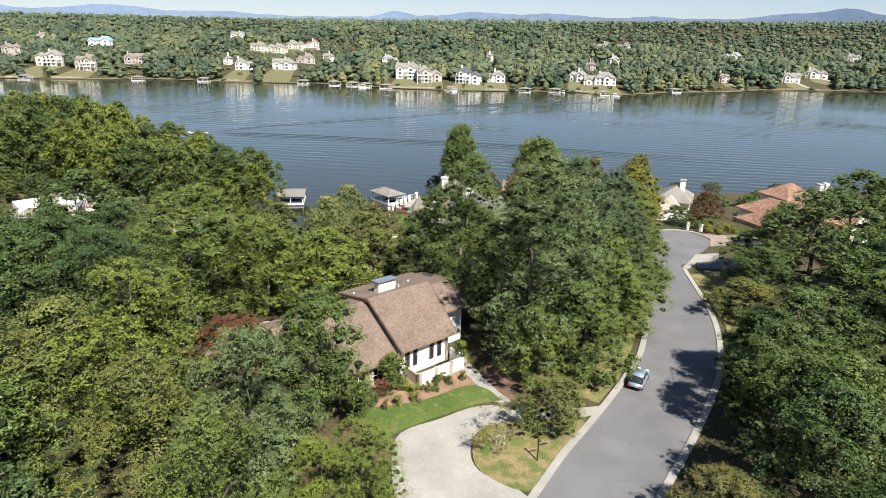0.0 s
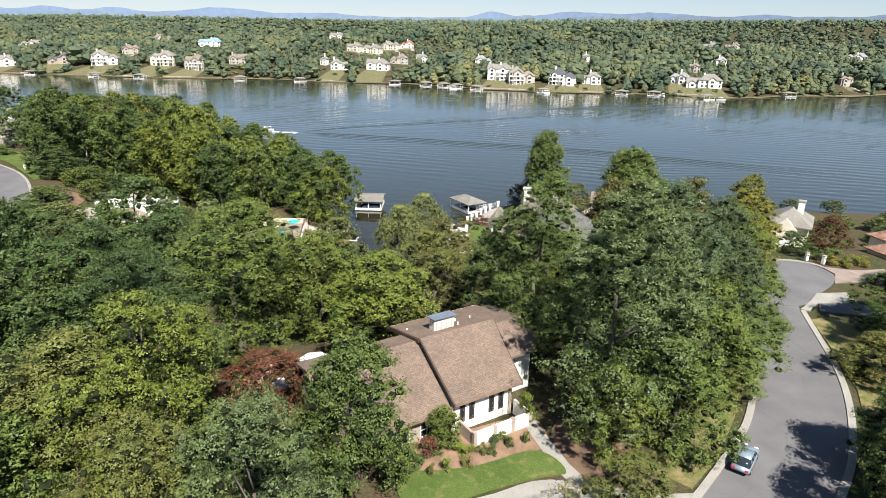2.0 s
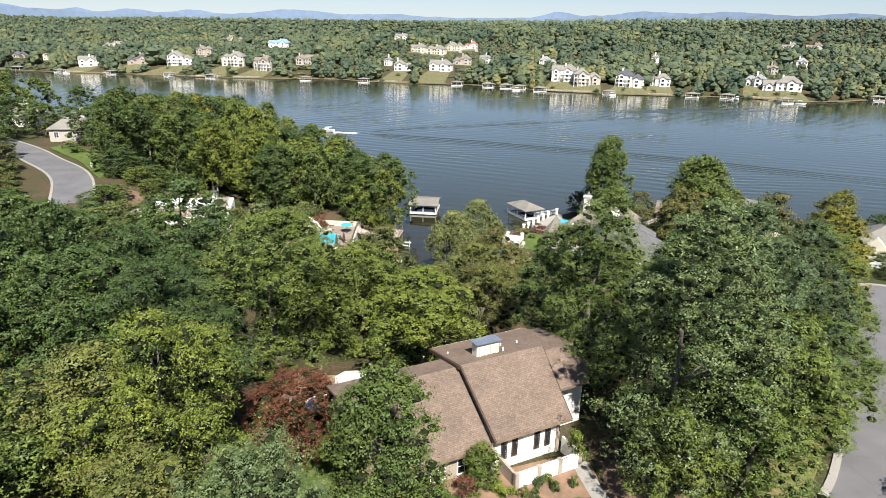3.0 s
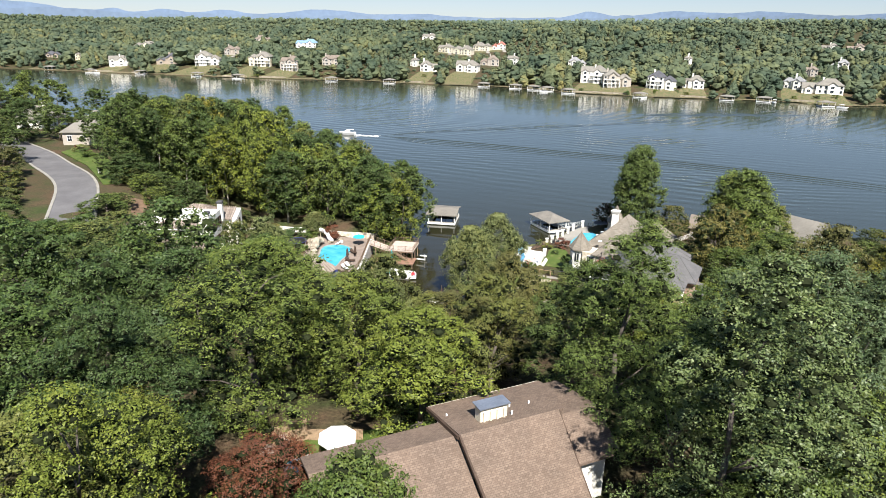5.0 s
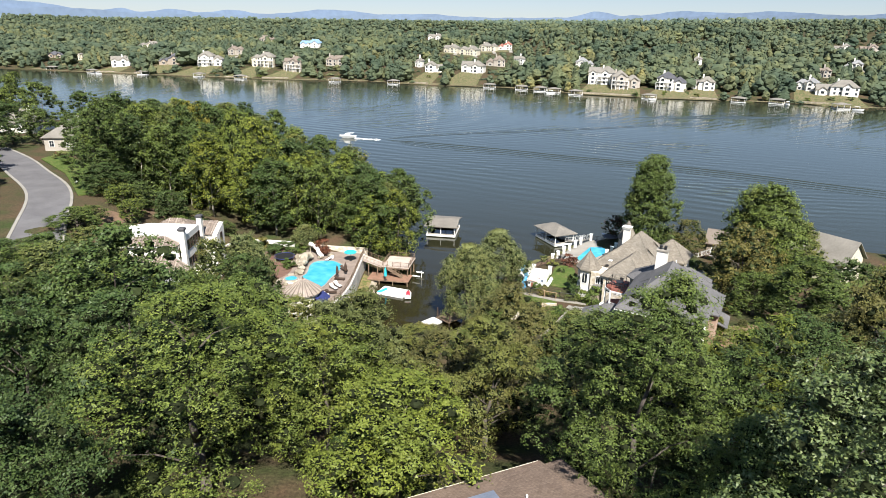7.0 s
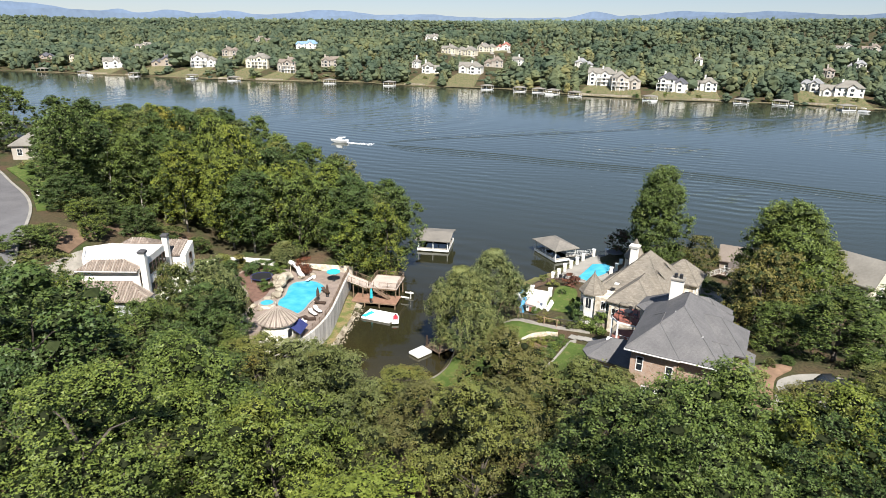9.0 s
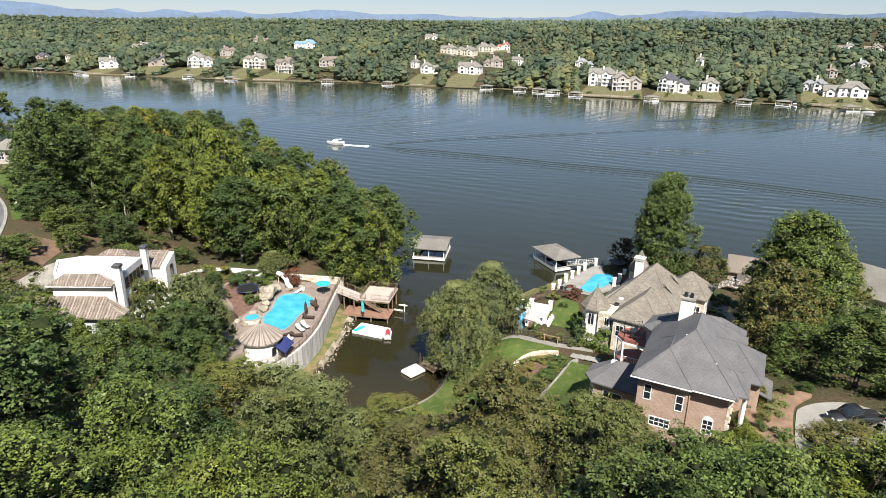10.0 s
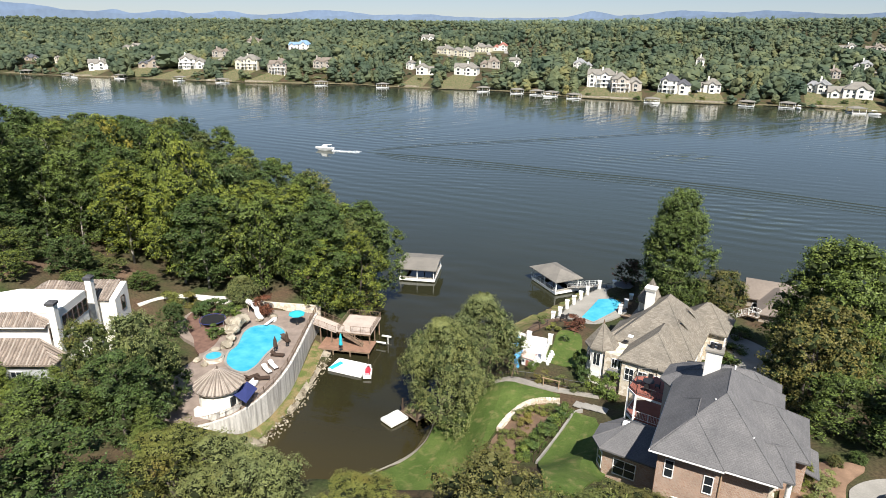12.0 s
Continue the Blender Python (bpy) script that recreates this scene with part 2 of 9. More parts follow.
M["concrete"] = plain("concrete", (0.285, 0.268, 0.235), 0.9, 0.14, 0.4, 6.0)
M["old_concrete"] = plain("weathered_concrete", (0.29, 0.265, 0.225), 0.9, 0.25, 0.5, 4.0)
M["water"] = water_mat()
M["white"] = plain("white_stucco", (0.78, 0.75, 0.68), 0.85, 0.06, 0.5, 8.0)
M["cream"] = plain("cream_stucco", (0.66, 0.6, 0.47), 0.85, 0.08, 0.5, 8.0)
M["trim"] = plain("white_paint", (0.8, 0.79, 0.76), 0.5, 0.04, 1.0, 10.0, bump=0.05)
M["taupe"] = plain("taupe_stucco", (0.36, 0.3, 0.24), 0.85, 0.1, 0.6, 8.0)
M["grey_wall"] = plain("grey_siding", (0.42, 0.43, 0.44), 0.8, 0.08, 0.5, 8.0)
M["tan_wall"] = plain("tan_siding", (0.42, 0.375, 0.32), 0.8, 0.1, 0.5, 8.0)
M["glass"] = Nodes("window_glass").set((0.02, 0.025, 0.03), 0.04, 0.0, 0.6)
M["brown_shingle"] = shingle_mat("brown_shingle", (0.112, 0.08, 0.06), (0.165, 0.122, 0.095), (0.24, 0.185, 0.145))
M["grey_shingle"] = shingle_mat("grey_shingle", (0.118, 0.115, 0.116), (0.142, 0.139, 0.14), (0.165, 0.161, 0.162))
M["tan_shingle"] = shingle_mat("tan_shingle", (0.125, 0.11, 0.088), (0.205, 0.182, 0.15), (0.32, 0.29, 0.24), 0.45, 0.2)
M["boat_shingle"] = shingle_mat("boat_shingle", (0.15, 0.138, 0.12), (0.2, 0.186, 0.162), (0.26, 0.24, 0.21))
M["dark_shingle"] = shingle_mat("dark_shingle", (0.06, 0.06, 0.065), (0.08, 0.08, 0.085), (0.11, 0.11, 0.115))
M["red_tile"] = tile_mat("red_tile", (0.3, 0.165, 0.115), (0.46, 0.28, 0.205))
M["clay_dark"] = plain("dark_clay_tile", (0.245, 0.2, 0.165), 0.85, 0.25, 1.0, 6.0)
M["clay_pale"] = plain("pale_clay_tile", (0.34, 0.29, 0.245), 0.85, 0.22, 1.0, 6.0)
M["clay_tile"] = tile_mat("weathered_clay_tile", (0.2, 0.16, 0.13), (0.36, 0.3, 0.25), 0.42)
M["blue_metal"] = plain("blue_metal_roof", (0.2, 0.31, 0.44), 0.45, 0.08, 0.5, 6.0)
M["red_metal"] = plain("red_roof", (0.3, 0.13, 0.1), 0.7, 0.12, 0.5, 6.0)
M["brick"] = brick_mat("brown_brick", (0.27, 0.15, 0.1), (0.4, 0.26, 0.18), (0.45, 0.4, 0.34))
M["stone"] = stone_mat("cream_stone", (0.5, 0.42, 0.31), (0.6, 0.53, 0.42), (0.7, 0.64, 0.54))
M["riprap"] = stone_mat("riprap", (0.22, 0.185, 0.135), (0.3, 0.26, 0.195), (0.4, 0.35, 0.27), 1.4)
M["wood"] = plain("weathered_wood", (0.2, 0.14, 0.095), 0.85, 0.25, 1.5, 12.0)
M["dark_wood"] = plain("dark_stained_wood", (0.07, 0.045, 0.032), 0.75, 0.25, 1.5, 12.0)
M["red_deck"] = plain("red_stained_deck", (0.3, 0.11, 0.08), 0.7, 0.15, 1.0, 10.0)
M["fence_wood"] = plain("cedar_fence", (0.36, 0.25, 0.16), 0.85, 0.2, 1.5, 10.0)
M["brick_bed"] = plain("brown_brick_paving", (0.16, 0.092, 0.068), 0.88, 0.25, 1.2, 9.0)
M["paver"] = plain("brick_paver", (0.25, 0.197, 0.162), 0.85, 0.2, 0.8, 9.0)
M["iron"] = plain("black_iron", (0.02, 0.02, 0.022), 0.5, 0.2, 3.0, 20.0, spec=0.5)
M["pool"] = Nodes("pool_plaster").set((0.12, 0.5, 0.6), 0.5)
M["teal"] = plain("teal_canvas", (0.03, 0.42, 0.5), 0.8, 0.1, 2.0, 20.0)
M["navy"] = plain("navy_canvas", (0.03, 0.04, 0.14), 0.8, 0.1, 2.0, 20.0)
M["canvas"] = plain("white_canvas", (0.82, 0.81, 0.78), 0.8, 0.05, 2.0, 20.0)
M["metal"] = plain("galvanised_metal", (0.3, 0.33, 0.38), 0.4, 0.12, 1.0, 8.0, metal=0.6)
M["blue_plastic"] = plain("blue_plastic", (0.1, 0.34, 0.6), 0.4, 0.05, 2.0, 10.0)
M["red_paint"] = plain("red_gelcoat", (0.5, 0.04, 0.06), 0.3, 0.08, 2.0, 10.0, spec=0.5)
# dark fills for clump hearts: the shade inside a crown put into colour
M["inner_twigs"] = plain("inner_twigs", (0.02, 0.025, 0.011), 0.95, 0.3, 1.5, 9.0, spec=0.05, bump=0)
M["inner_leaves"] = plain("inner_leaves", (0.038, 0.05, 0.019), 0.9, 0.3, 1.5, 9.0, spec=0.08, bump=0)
M["bark"] = bark_mat("grey_bark", (0.055, 0.046, 0.038), (0.13, 0.112, 0.095))
M["pale_bark"] = bark_mat("pale_bark", (0.2, 0.18, 0.15), (0.36, 0.33, 0.285))
M["leaf_mid"] = leaf_mat("leaf_mid", (0.042, 0.066, 0.017), (0.1, 0.136, 0.033), (0.192, 0.236, 0.066), autumn=0.16)
M["leaf_grey"] = leaf_mat("leaf_grey", (0.05, 0.08, 0.03), (0.09, 0.13, 0.05), (0.165, 0.205, 0.1), gloss=0.5, autumn=0.12)
M["leaf_dark"] = leaf_mat("leaf_dark", (0.032, 0.058, 0.018), (0.064, 0.1, 0.029), (0.12, 0.158, 0.052), autumn=0.12)
M["leaf_lime"] = leaf_mat("leaf_lime", (0.075, 0.1, 0.016), (0.15, 0.18, 0.03), (0.25, 0.28, 0.06), autumn=0.3, vary=0.5)
M["leaf_gold"] = leaf_mat("leaf_gold", (0.08, 0.09, 0.016), (0.15, 0.15, 0.028), (0.24, 0.215, 0.045))
M["leaf_olive"] = leaf_mat("leaf_olive", (0.075, 0.085, 0.024), (0.125, 0.14, 0.042), (0.19, 0.195, 0.07))
M["leaf_rust"] = leaf_mat("leaf_rust", (0.085, 0.08, 0.025), (0.125, 0.12, 0.042), (0.17, 0.148, 0.055), autumn=0.3)
M["leaf_red"] = leaf_mat("leaf_red", (0.06, 0.025, 0.017), (0.12, 0.045, 0.03), (0.2, 0.085, 0.05), autumn=0.1)
M["leaf_willow"] = leaf_mat("leaf_willow", (0.11, 0.128, 0.052), (0.165, 0.184, 0.074), (0.23, 0.248, 0.105), autumn=0.2, vary=0.3)
# greens muted towards grey, with the haze across the lake put into the colour
M["woods"] = woods_mat("far_woods", (0.052, 0.066, 0.043), (0.08, 0.097, 0.061), (0.112, 0.127, 0.08))
M["woods_warm"] = woods_mat("far_woods_warm", (0.068, 0.076, 0.042), (0.105, 0.11, 0.06), (0.16, 0.15, 0.085))
# blue base colour paints in the haze before the mountains
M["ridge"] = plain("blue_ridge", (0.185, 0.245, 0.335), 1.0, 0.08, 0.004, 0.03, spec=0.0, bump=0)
# paler, greyer green: haze over the farthest hills painted into the leaf colour
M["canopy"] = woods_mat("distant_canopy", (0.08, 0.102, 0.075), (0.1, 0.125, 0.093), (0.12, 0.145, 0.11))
M["dark_canvas"] = plain("grey_canvas", (0.12, 0.115, 0.115), 0.8, 0.1, 2.0, 12.0)
M["canvas_floor"] = plain("white_paving", (0.78, 0.77, 0.74), 0.85, 0.05, 1.0, 8.0)
M["pale_pink"] = plain("pale_pink_plastic", (0.6, 0.42, 0.38), 0.6, 0.08, 2.0, 10.0)
for key, c in (("tan_plain", (0.205, 0.19, 0.163)), ("brown_plain", (0.2, 0.165, 0.135)), ("grey_plain", (0.24, 0.24, 0.24)), ("dark_plain", (0.09, 0.09, 0.1))):
    M[key] = plain(key + "_roof", c, 0.9, 0.15, 0.3, 3.0)
M["paver_pale"] = plain("pale_deck", (0.47, 0.39, 0.33), 0.85, 0.12, 0.7, 7.0)
M["red_plank"] = plain("brown_plank", (0.26, 0.15, 0.1), 0.8, 0.2, 1.0, 9.0)
M["foam"] = plain("foam", (0.85, 0.87, 0.88), 0.8, 0.05, 2.0, 9.0, bump=0)


def stained_mat():
    """Poured concrete with dark runs down the face."""
    n = Nodes("stained_concrete")
    m = n.add("ShaderNodeMapping", Scale=(1.6, 1.6, 0.12))
    n.link(n.world_pos(), m.inputs["Vector"])
    runs = n.ramp(n.noise(1.2, 5.0, m.outputs[0]), [(0.38, (0.36, 0.34, 0.31)), (0.56, (0.62, 0.59, 0.54))])
    fine = n.ramp(n.noise(6.0, 5.0), [(0.3, (0.8, 0.8, 0.8)), (0.7, (1.1, 1.1, 1.1))])
    n.bump(n.noise(8.0, 4.0), 0.25, 0.03)
    return n.set(n.mix(1.0, runs, fine, "MULTIPLY"), 0.9, 0, 0.2)


M["stained_concrete"] = stained_mat()


def pool_water_mat():
    n = Nodes("pool_water")
    v = n.add("ShaderNodeTexVoronoi", Scale=1.6)
    n.link(n.world_pos(), v.inputs["Vector"])
    n.bump(v.outputs["Distance"], 0.12, 0.04)
    col = n.ramp(n.noise(0.5, 3.0), [(0.3, (0.03, 0.32, 0.47)), (0.7, (0.1, 0.46, 0.58))])
    return n.set(col, 0.08, 0, 0.5)


M["pool_water"] = pool_water_mat()
M["car_paint"] = plain("silver_blue_car_paint", (0.27, 0.34, 0.4), 0.3, 0.04, 1.0, 10.0, metal=0.35, spec=0.5, bump=0)
M["truck_paint"] = plain("charcoal_truck_paint", (0.025, 0.027, 0.03), 0.3, 0.1, 1.0, 10.0, spec=0.5, bump=0)

# ---------------------------------------------------------------- builders
def uv_metres(bm):
    """UVs in metres: u level along the face, v up its slope."""
    lay = bm.loops.layers.uv.verify()
    up = Vector((0, 0, 1))
    for f in bm.faces:
        n = f.normal
        t = up.cross(n)
        t = Vector((1, 0, 0)) if t.length < 1e-3 else t.normalized()
        b = n.cross(t)
        for lp in f.loops:
            lp[lay].uv = (lp.vert.co.dot(t), lp.vert.co.dot(b))


def to_mesh(name, bm, material, smooth=False):
    bm.normal_update()
    uv_metres(bm)
    me = bpy.data.meshes.new(name)
    bm.to_mesh(me)
    bm.free()
    me.materials.append(material)
    if smooth:
        me.shade_smooth()
    return me


def part(name, bm, material, parent, label="", smooth=False):
    ob = new(name, to_mesh(name, bm, material, smooth))
    ob.parent = parent
    if label:
        ob["label"] = label
    return ob


def again(ob, m, parent=None):
    """Another object on the same mesh, as a part of the same thing."""
    o = new(ob.name, ob.data)
    o.parent = parent or ob.parent
    o.matrix_basis = m
    return o


def thing(name, m, label, category, group="", kind=""):
    ob = new(name)
    ob.empty_display_size = 0.3
    ob.matrix_basis = m
    return tagged(ob, label, category, group, kind)


def solo(name, bm, material, label, category, m=None, group="", kind="", smooth=False):
    """A thing that is one mesh."""
    ob = new(name, to_mesh(name, bm, material, smooth))
    if m is not None:
        ob.matrix_basis = m
    return tagged(ob, label, category, group, kind)


def bx(bm, x0, y0, z0, x1, y1, z1, m=None):
    vs = [bm.verts.new(v) for v in ((x0, y0, z0), (x1, y0, z0), (x1, y1, z0), (x0, y1, z0), (x0, y0, z1), (x1, y0, z1), (x1, y1, z1), (x0, y1, z1))]
    for q in ((0, 3, 2, 1), (4, 5, 6, 7), (0, 1, 5, 4), (1, 2, 6, 5), (2, 3, 7, 6), (3, 0, 4, 7)):
        bm.faces.new([vs[i] for i in q])
    if m is not None:
        bmesh.ops.transform(bm, matrix=m, verts=vs)
    return bm


def box(x0, y0, z0, x1, y1, z1, m=None, bevel=0.0):
    bm = bx(bmesh.new(), x0, y0, z0, x1, y1, z1, m)
    if bevel:
        bmesh.ops.bevel(bm, geom=bm.edges[:], offset=bevel, segments=2, affect="EDGES")
    return bm


def prism(bm, pts, z0, z1):
    """A polygon raised from z0 to z1 (numbers, or a height a corner)."""
    n = len(pts)
    lo = [bm.verts.new((p[0], p[1], z0[i] if isinstance(z0, (list, tuple)) else z0)) for i, p in enumerate(pts)]
    hi = [bm.verts.new((p[0], p[1], z1[i] if isinstance(z1, (list, tuple)) else z1)) for i, p in enumerate(pts)]
    area = sum(pts[i][0] * pts[(i + 1) % n][1] - pts[(i + 1) % n][0] * pts[i][1] for i in range(n))
    if area < 0:
        lo, hi = lo[::-1], hi[::-1]
    bm.faces.new(hi)
    bm.faces.new(lo[::-1])
    for i in range(n):
        j = (i + 1) % n
        bm.faces.new((lo[i], lo[j], hi[j], hi[i]))
    return bm


def hull(pts, bm=None):
    bm = bm or bmesh.new()
    vs = [bm.verts.new(p) for p in pts]
    bmesh.ops.convex_hull(bm, input=vs)
    bmesh.ops.dissolve_limit(bm, angle_limit=0.01, verts=bm.verts[:], edges=bm.edges[:])
    return bm


def tube(bm, a, b, r0, r1=None, n=8):
    a, b = Vector(a), Vector(b)
    r1 = r0 if r1 is None else r1
    q = (b - a).to_track_quat("Z", "Y").to_matrix()
    rings = [[bm.verts.new(c + q @ Vector((math.cos(i * math.tau / n) * r, math.sin(i * math.tau / n) * r, 0))) for i in range(n)] for c, r in ((a, r0), (b, r1))]
    for i in range(n):
        j = (i + 1) % n
        bm.faces.new((rings[0][i], rings[0][j], rings[1][j], rings[1][i]))
    bm.faces.new(rings[0][::-1])
    bm.faces.new(rings[1])
    return bm


def bent_tube(pts, r, n=8):
    """One continuous tube that follows a line of points."""
    bm = bmesh.new()
    rows = []
    for i, p in enumerate(pts):
        d = (Vector(pts[min(i + 1, len(pts) - 1)]) - Vector(pts[max(i - 1, 0)])).normalized()
        u = d.cross(Vector((0, 0, 1))).normalized()
        v = u.cross(d)
        rows.append([bm.verts.new(Vector(p) + u * (r * math.cos(k * math.tau / n)) + v * (r * math.sin(k * math.tau / n))) for k in range(n)])
    for a, b in zip(rows, rows[1:]):
        for k in range(n):
            bm.faces.new((a[k], a[(k + 1) % n], b[(k + 1) % n], b[k]))
    bm.faces.new(rows[0][::-1])
    bm.faces.new(rows[-1])
    bmesh.ops.recalc_face_normals(bm, faces=bm.faces[:])
    return bm


def ring(cx, cy, r, n=24, ry=None, turn=0.0):
    ry = r if ry is None else ry
    return [(cx + r * math.cos(turn + i * math.tau / n), cy + ry * math.sin(turn + i * math.tau / n)) for i in range(n)]


def smooth_line(pts, per=6, closed=False):
    """Catmull-Rom through the points."""
    n, out = len(pts), []
    for i in range(n if closed else n - 1):
        p = [Vector(pts[k % n] if closed else pts[min(max(k, 0), n - 1)]) for k in (i - 1, i, i + 1, i + 2)]
        for s in range(per):
            t = s / per
            out.append(tuple(0.5 * ((2 * p[1]) + (p[2] - p[0]) * t + (2 * p[0] - 5 * p[1] + 4 * p[2] - p[3]) * t * t + (3 * p[1] - p[0] - 3 * p[2] + p[3]) * t ** 3)))
    if not closed:
        out.append(tuple(pts[-1]))
    return out


# ---------------------------------------------------------------- the lie of the land
NEAR_SHORE = [(-1500, 420), (-420, 250), (-260, 222), (-180, 205), (-120, 190), (-80, 178), (-58, 168), (-49, 158), (-47.5, 150), (-49, 145), (-50, 140),
              (-47, 135), (-45.8, 126.6), (-44.8, 120), (-44.9, 113.8), (-41, 108), (-36, 106.5), (-31, 109.5), (-29, 112.2), (-26.8, 115.3),
              (-25.9, 118.6), (-26, 124), (-25.2, 134), (-24.2, 144), (-22.9, 152), (-20.1, 157.7), (-17.1, 163.8), (-13, 171.5), (-8, 175), (0, 178)]
NEAR_SHORE_EAST = [(11, 180), (28, 183), (50, 184), (90, 187), (144, 194), (300, 232), (1500, 330), (1500, -900), (-1500, -900)]
FAR_SHORE = [(-2600, 430), (-900, 505), (-605, 521), (-525, 517), (-450, 526), (-363, 530), (-283, 546), (-253, 560), (-206, 550), (-126, 557), (-90, 548),
             (-53, 532), (0, 528), (57, 536), (103, 540), (130, 524), (165, 545), (199, 576), (245, 581), (295, 622), (385, 637), (520, 650), (1200, 700), (2600, 900), (2600, 4900), (-2600, 4900)]
# plateaus and slopes of the near side: x, y, reach, height
LEVELS = [(8, 40, 18, 15.5), (20, 55, 14, 15.5), (34, 85, 16, 15.5), (40, 100, 12, 15.5), (-2, 58, 8, 15.3), (-20, 57, 7, 14.8), (-30, 20, 30, 15.5), (-60, 60, 18, 13.0),
          (55, 105, 14, 15.0), (75, 60, 30, 16.0), (-35, 84, 9, 6.0), (-60, 96, 8, 6.5), (-76, 110, 7, 8.0), (-68, 125, 9, 3.4), (-112, 122, 16, 15.2), (-155, 155, 22, 15.0)]
LEVELS_SHORE = [(-100, 140, 10, 8.0), (-75, 152, 14, 5.5), (-47, 122, 4, 0.9), (-24, 112, 5, 1.6), (-13, 118, 5, 4.6), (-14, 138, 6, 4.2), (-2, 138, 8, 4.2), (3, 107, 3, 6.4),
                (-3, 112, 3, 7.2), (17, 107, 6, 11.5), (10, 115, 3, 10.5), (16, 152, 8, 5.5), (-10, 90, 9, 9.0), (6, 86, 8, 13.0), (36, 140, 14, 6.5), (75, 150, 26, 4.5), (-10, 158, 5, 2.6), (-56, 128, 7, 2.2), (-54, 114, 5, 2.2), (-64, 131, 5, 3.2)]


def edge_gap(px, py, poly):
    """Metres from each place to the nearest stretch of the outline, more than 0 inside it."""
    best = np.full(px.shape, 1e9)
    inside = np.zeros(px.shape, bool)
    for (ax, ay), (bx_, by) in zip(poly, poly[1:] + poly[:1]):
        dx, dy = bx_ - ax, by - ay
        t = np.clip(((px - ax) * dx + (py - ay) * dy) / (dx * dx + dy * dy), 0, 1)
        best = np.minimum(best, np.hypot(px - ax - t * dx, py - ay - t * dy))
        cross = (ay > py) != (by > py)
        inside ^= cross & (px < ax + (py - ay) / (dy if dy else 1e-9) * dx)
    return np.where(inside, best, -best)


def ease(t):
    t = np.clip(t, 0, 1)
    return t * t * (3 - 2 * t)


def rolling(x, y, size):
    """Soft bumps about one high or deep, some size metres long."""
    a, b = x / size, y / size
    return (np.sin(a * 1.3 + 1.7 * np.sin(b * 0.9)) + np.sin(b * 1.7 + 1.1 * np.sin(a * 1.2 + 2)) + 0.6 * np.sin(a * 2.9 + b * 2.3 + 1)) / 2.2


def land(x, y):
    """The ground's height at arrays of places; the lake lies at 0."""
    x, y = np.asarray(x, float), np.asarray(y, float)
    near = edge_gap(x, y, NEAR_SHORE + NEAR_SHORE_EAST)
    far = edge_gap(x, y, FAR_SHORE)
    top, wsum = np.zeros(x.shape), np.zeros(x.shape)
    for lx, ly, r, h in LEVELS + LEVELS_SHORE:
        w = 1 / (((x - lx) ** 2 + (y - ly) ** 2) / (r * r) + 0.12) ** 2.2
        top, wsum = top + w * h, wsum + w
    top = top / wsum
    bank = 0.45 + (np.maximum(top, 0.5) - 0.45) * ease(near / 9.0)
    z_near = np.where(near > 0, bank, np.maximum(-4, -0.2 + near * 0.4))
    hill = 0.5 + 7.5 * ease(far / 55) + 20 * ease((far - 40) / 420) + 5 * rolling(x, y, 130) * ease(far / 200)
    hill = hill + 11 * np.exp(-((x + 60) / 170) ** 2 - ((y - 1010) / 190) ** 2)
    d, az = np.hypot(x, y), np.degrees(np.arctan2(x, y))
    rise = np.tan(np.radians(0.4 + 0.0155 * np.clip(az + 25, 0, 70)))
    back = 31 + d * rise + 5 * rolling(x, y, 260)
    hill = hill + (back - hill) * ease((far - 300) / 600)
    z_far = np.where(far > 0, hill, np.maximum(-4, -0.2 + far * 0.3))
    return np.where(near > far, z_near, z_far)


def height(x, y):
    return float(land(np.array([x]), np.array([y]))[0])


def spaced(stops):
    """Grid lines: from each stop to the next at the given step."""
    out = []
    for (a, step), (b, _) in zip(stops, stops[1:]):
        n = max(1, round((b - a) / step))
        out += [a + (b - a) * i / n for i in range(n)]
    return out + [stops[-1][0]]


def build_ground():
    xs = np.array(spaced([(-2600, 150), (-900, 40), (-300, 12), (-130, 1.6), (75, 6), (170, 20), (500, 60), (1000, 200), (2600, 0)]))
    ys = np.array(spaced([(-700, 100), (-100, 10), (10, 1.6), (182, 6), (240, 25), (480, 8), (740, 20), (1300, 80), (2400, 250), (4900, 0)]))
    gx, gy = np.meshgrid(xs, ys)
    gz = land(gx.ravel(), gy.ravel())
    co = np.column_stack([gx.ravel(), gy.ravel(), gz])
    nx, ny = len(xs), len(ys)
    i = (np.arange(ny - 1)[:, None] * nx + np.arange(nx - 1)[None]).ravel()
    ob = raw_mesh("ground", co, np.column_stack([i, i + 1, i + nx + 1, i + nx]), M["floor"], smooth=True)
    return tagged(ob, "leaf-littered brown woodland ground sloping down to the lake", "ground", kind="structure")


def raw_mesh(name, co, quads, material, smooth=False):
    me = bpy.data.meshes.new(name)
    k = quads.shape[1]
    me.vertices.add(len(co))
    me.vertices.foreach_set("co", np.ascontiguousarray(co, np.float32).ravel())
    me.loops.add(quads.size)
    me.loops.foreach_set("vertex_index", np.ascontiguousarray(quads, np.int32).ravel())
    me.polygons.add(len(quads))
    me.polygons.foreach_set("loop_start", np.arange(0, quads.size, k, dtype=np.int32))
    me.update(calc_edges=True)
    me.validate()
    me.materials.append(material)
    if smooth:
        me.shade_smooth()
    else:
        me.shade_flat()
    return new(name, me)


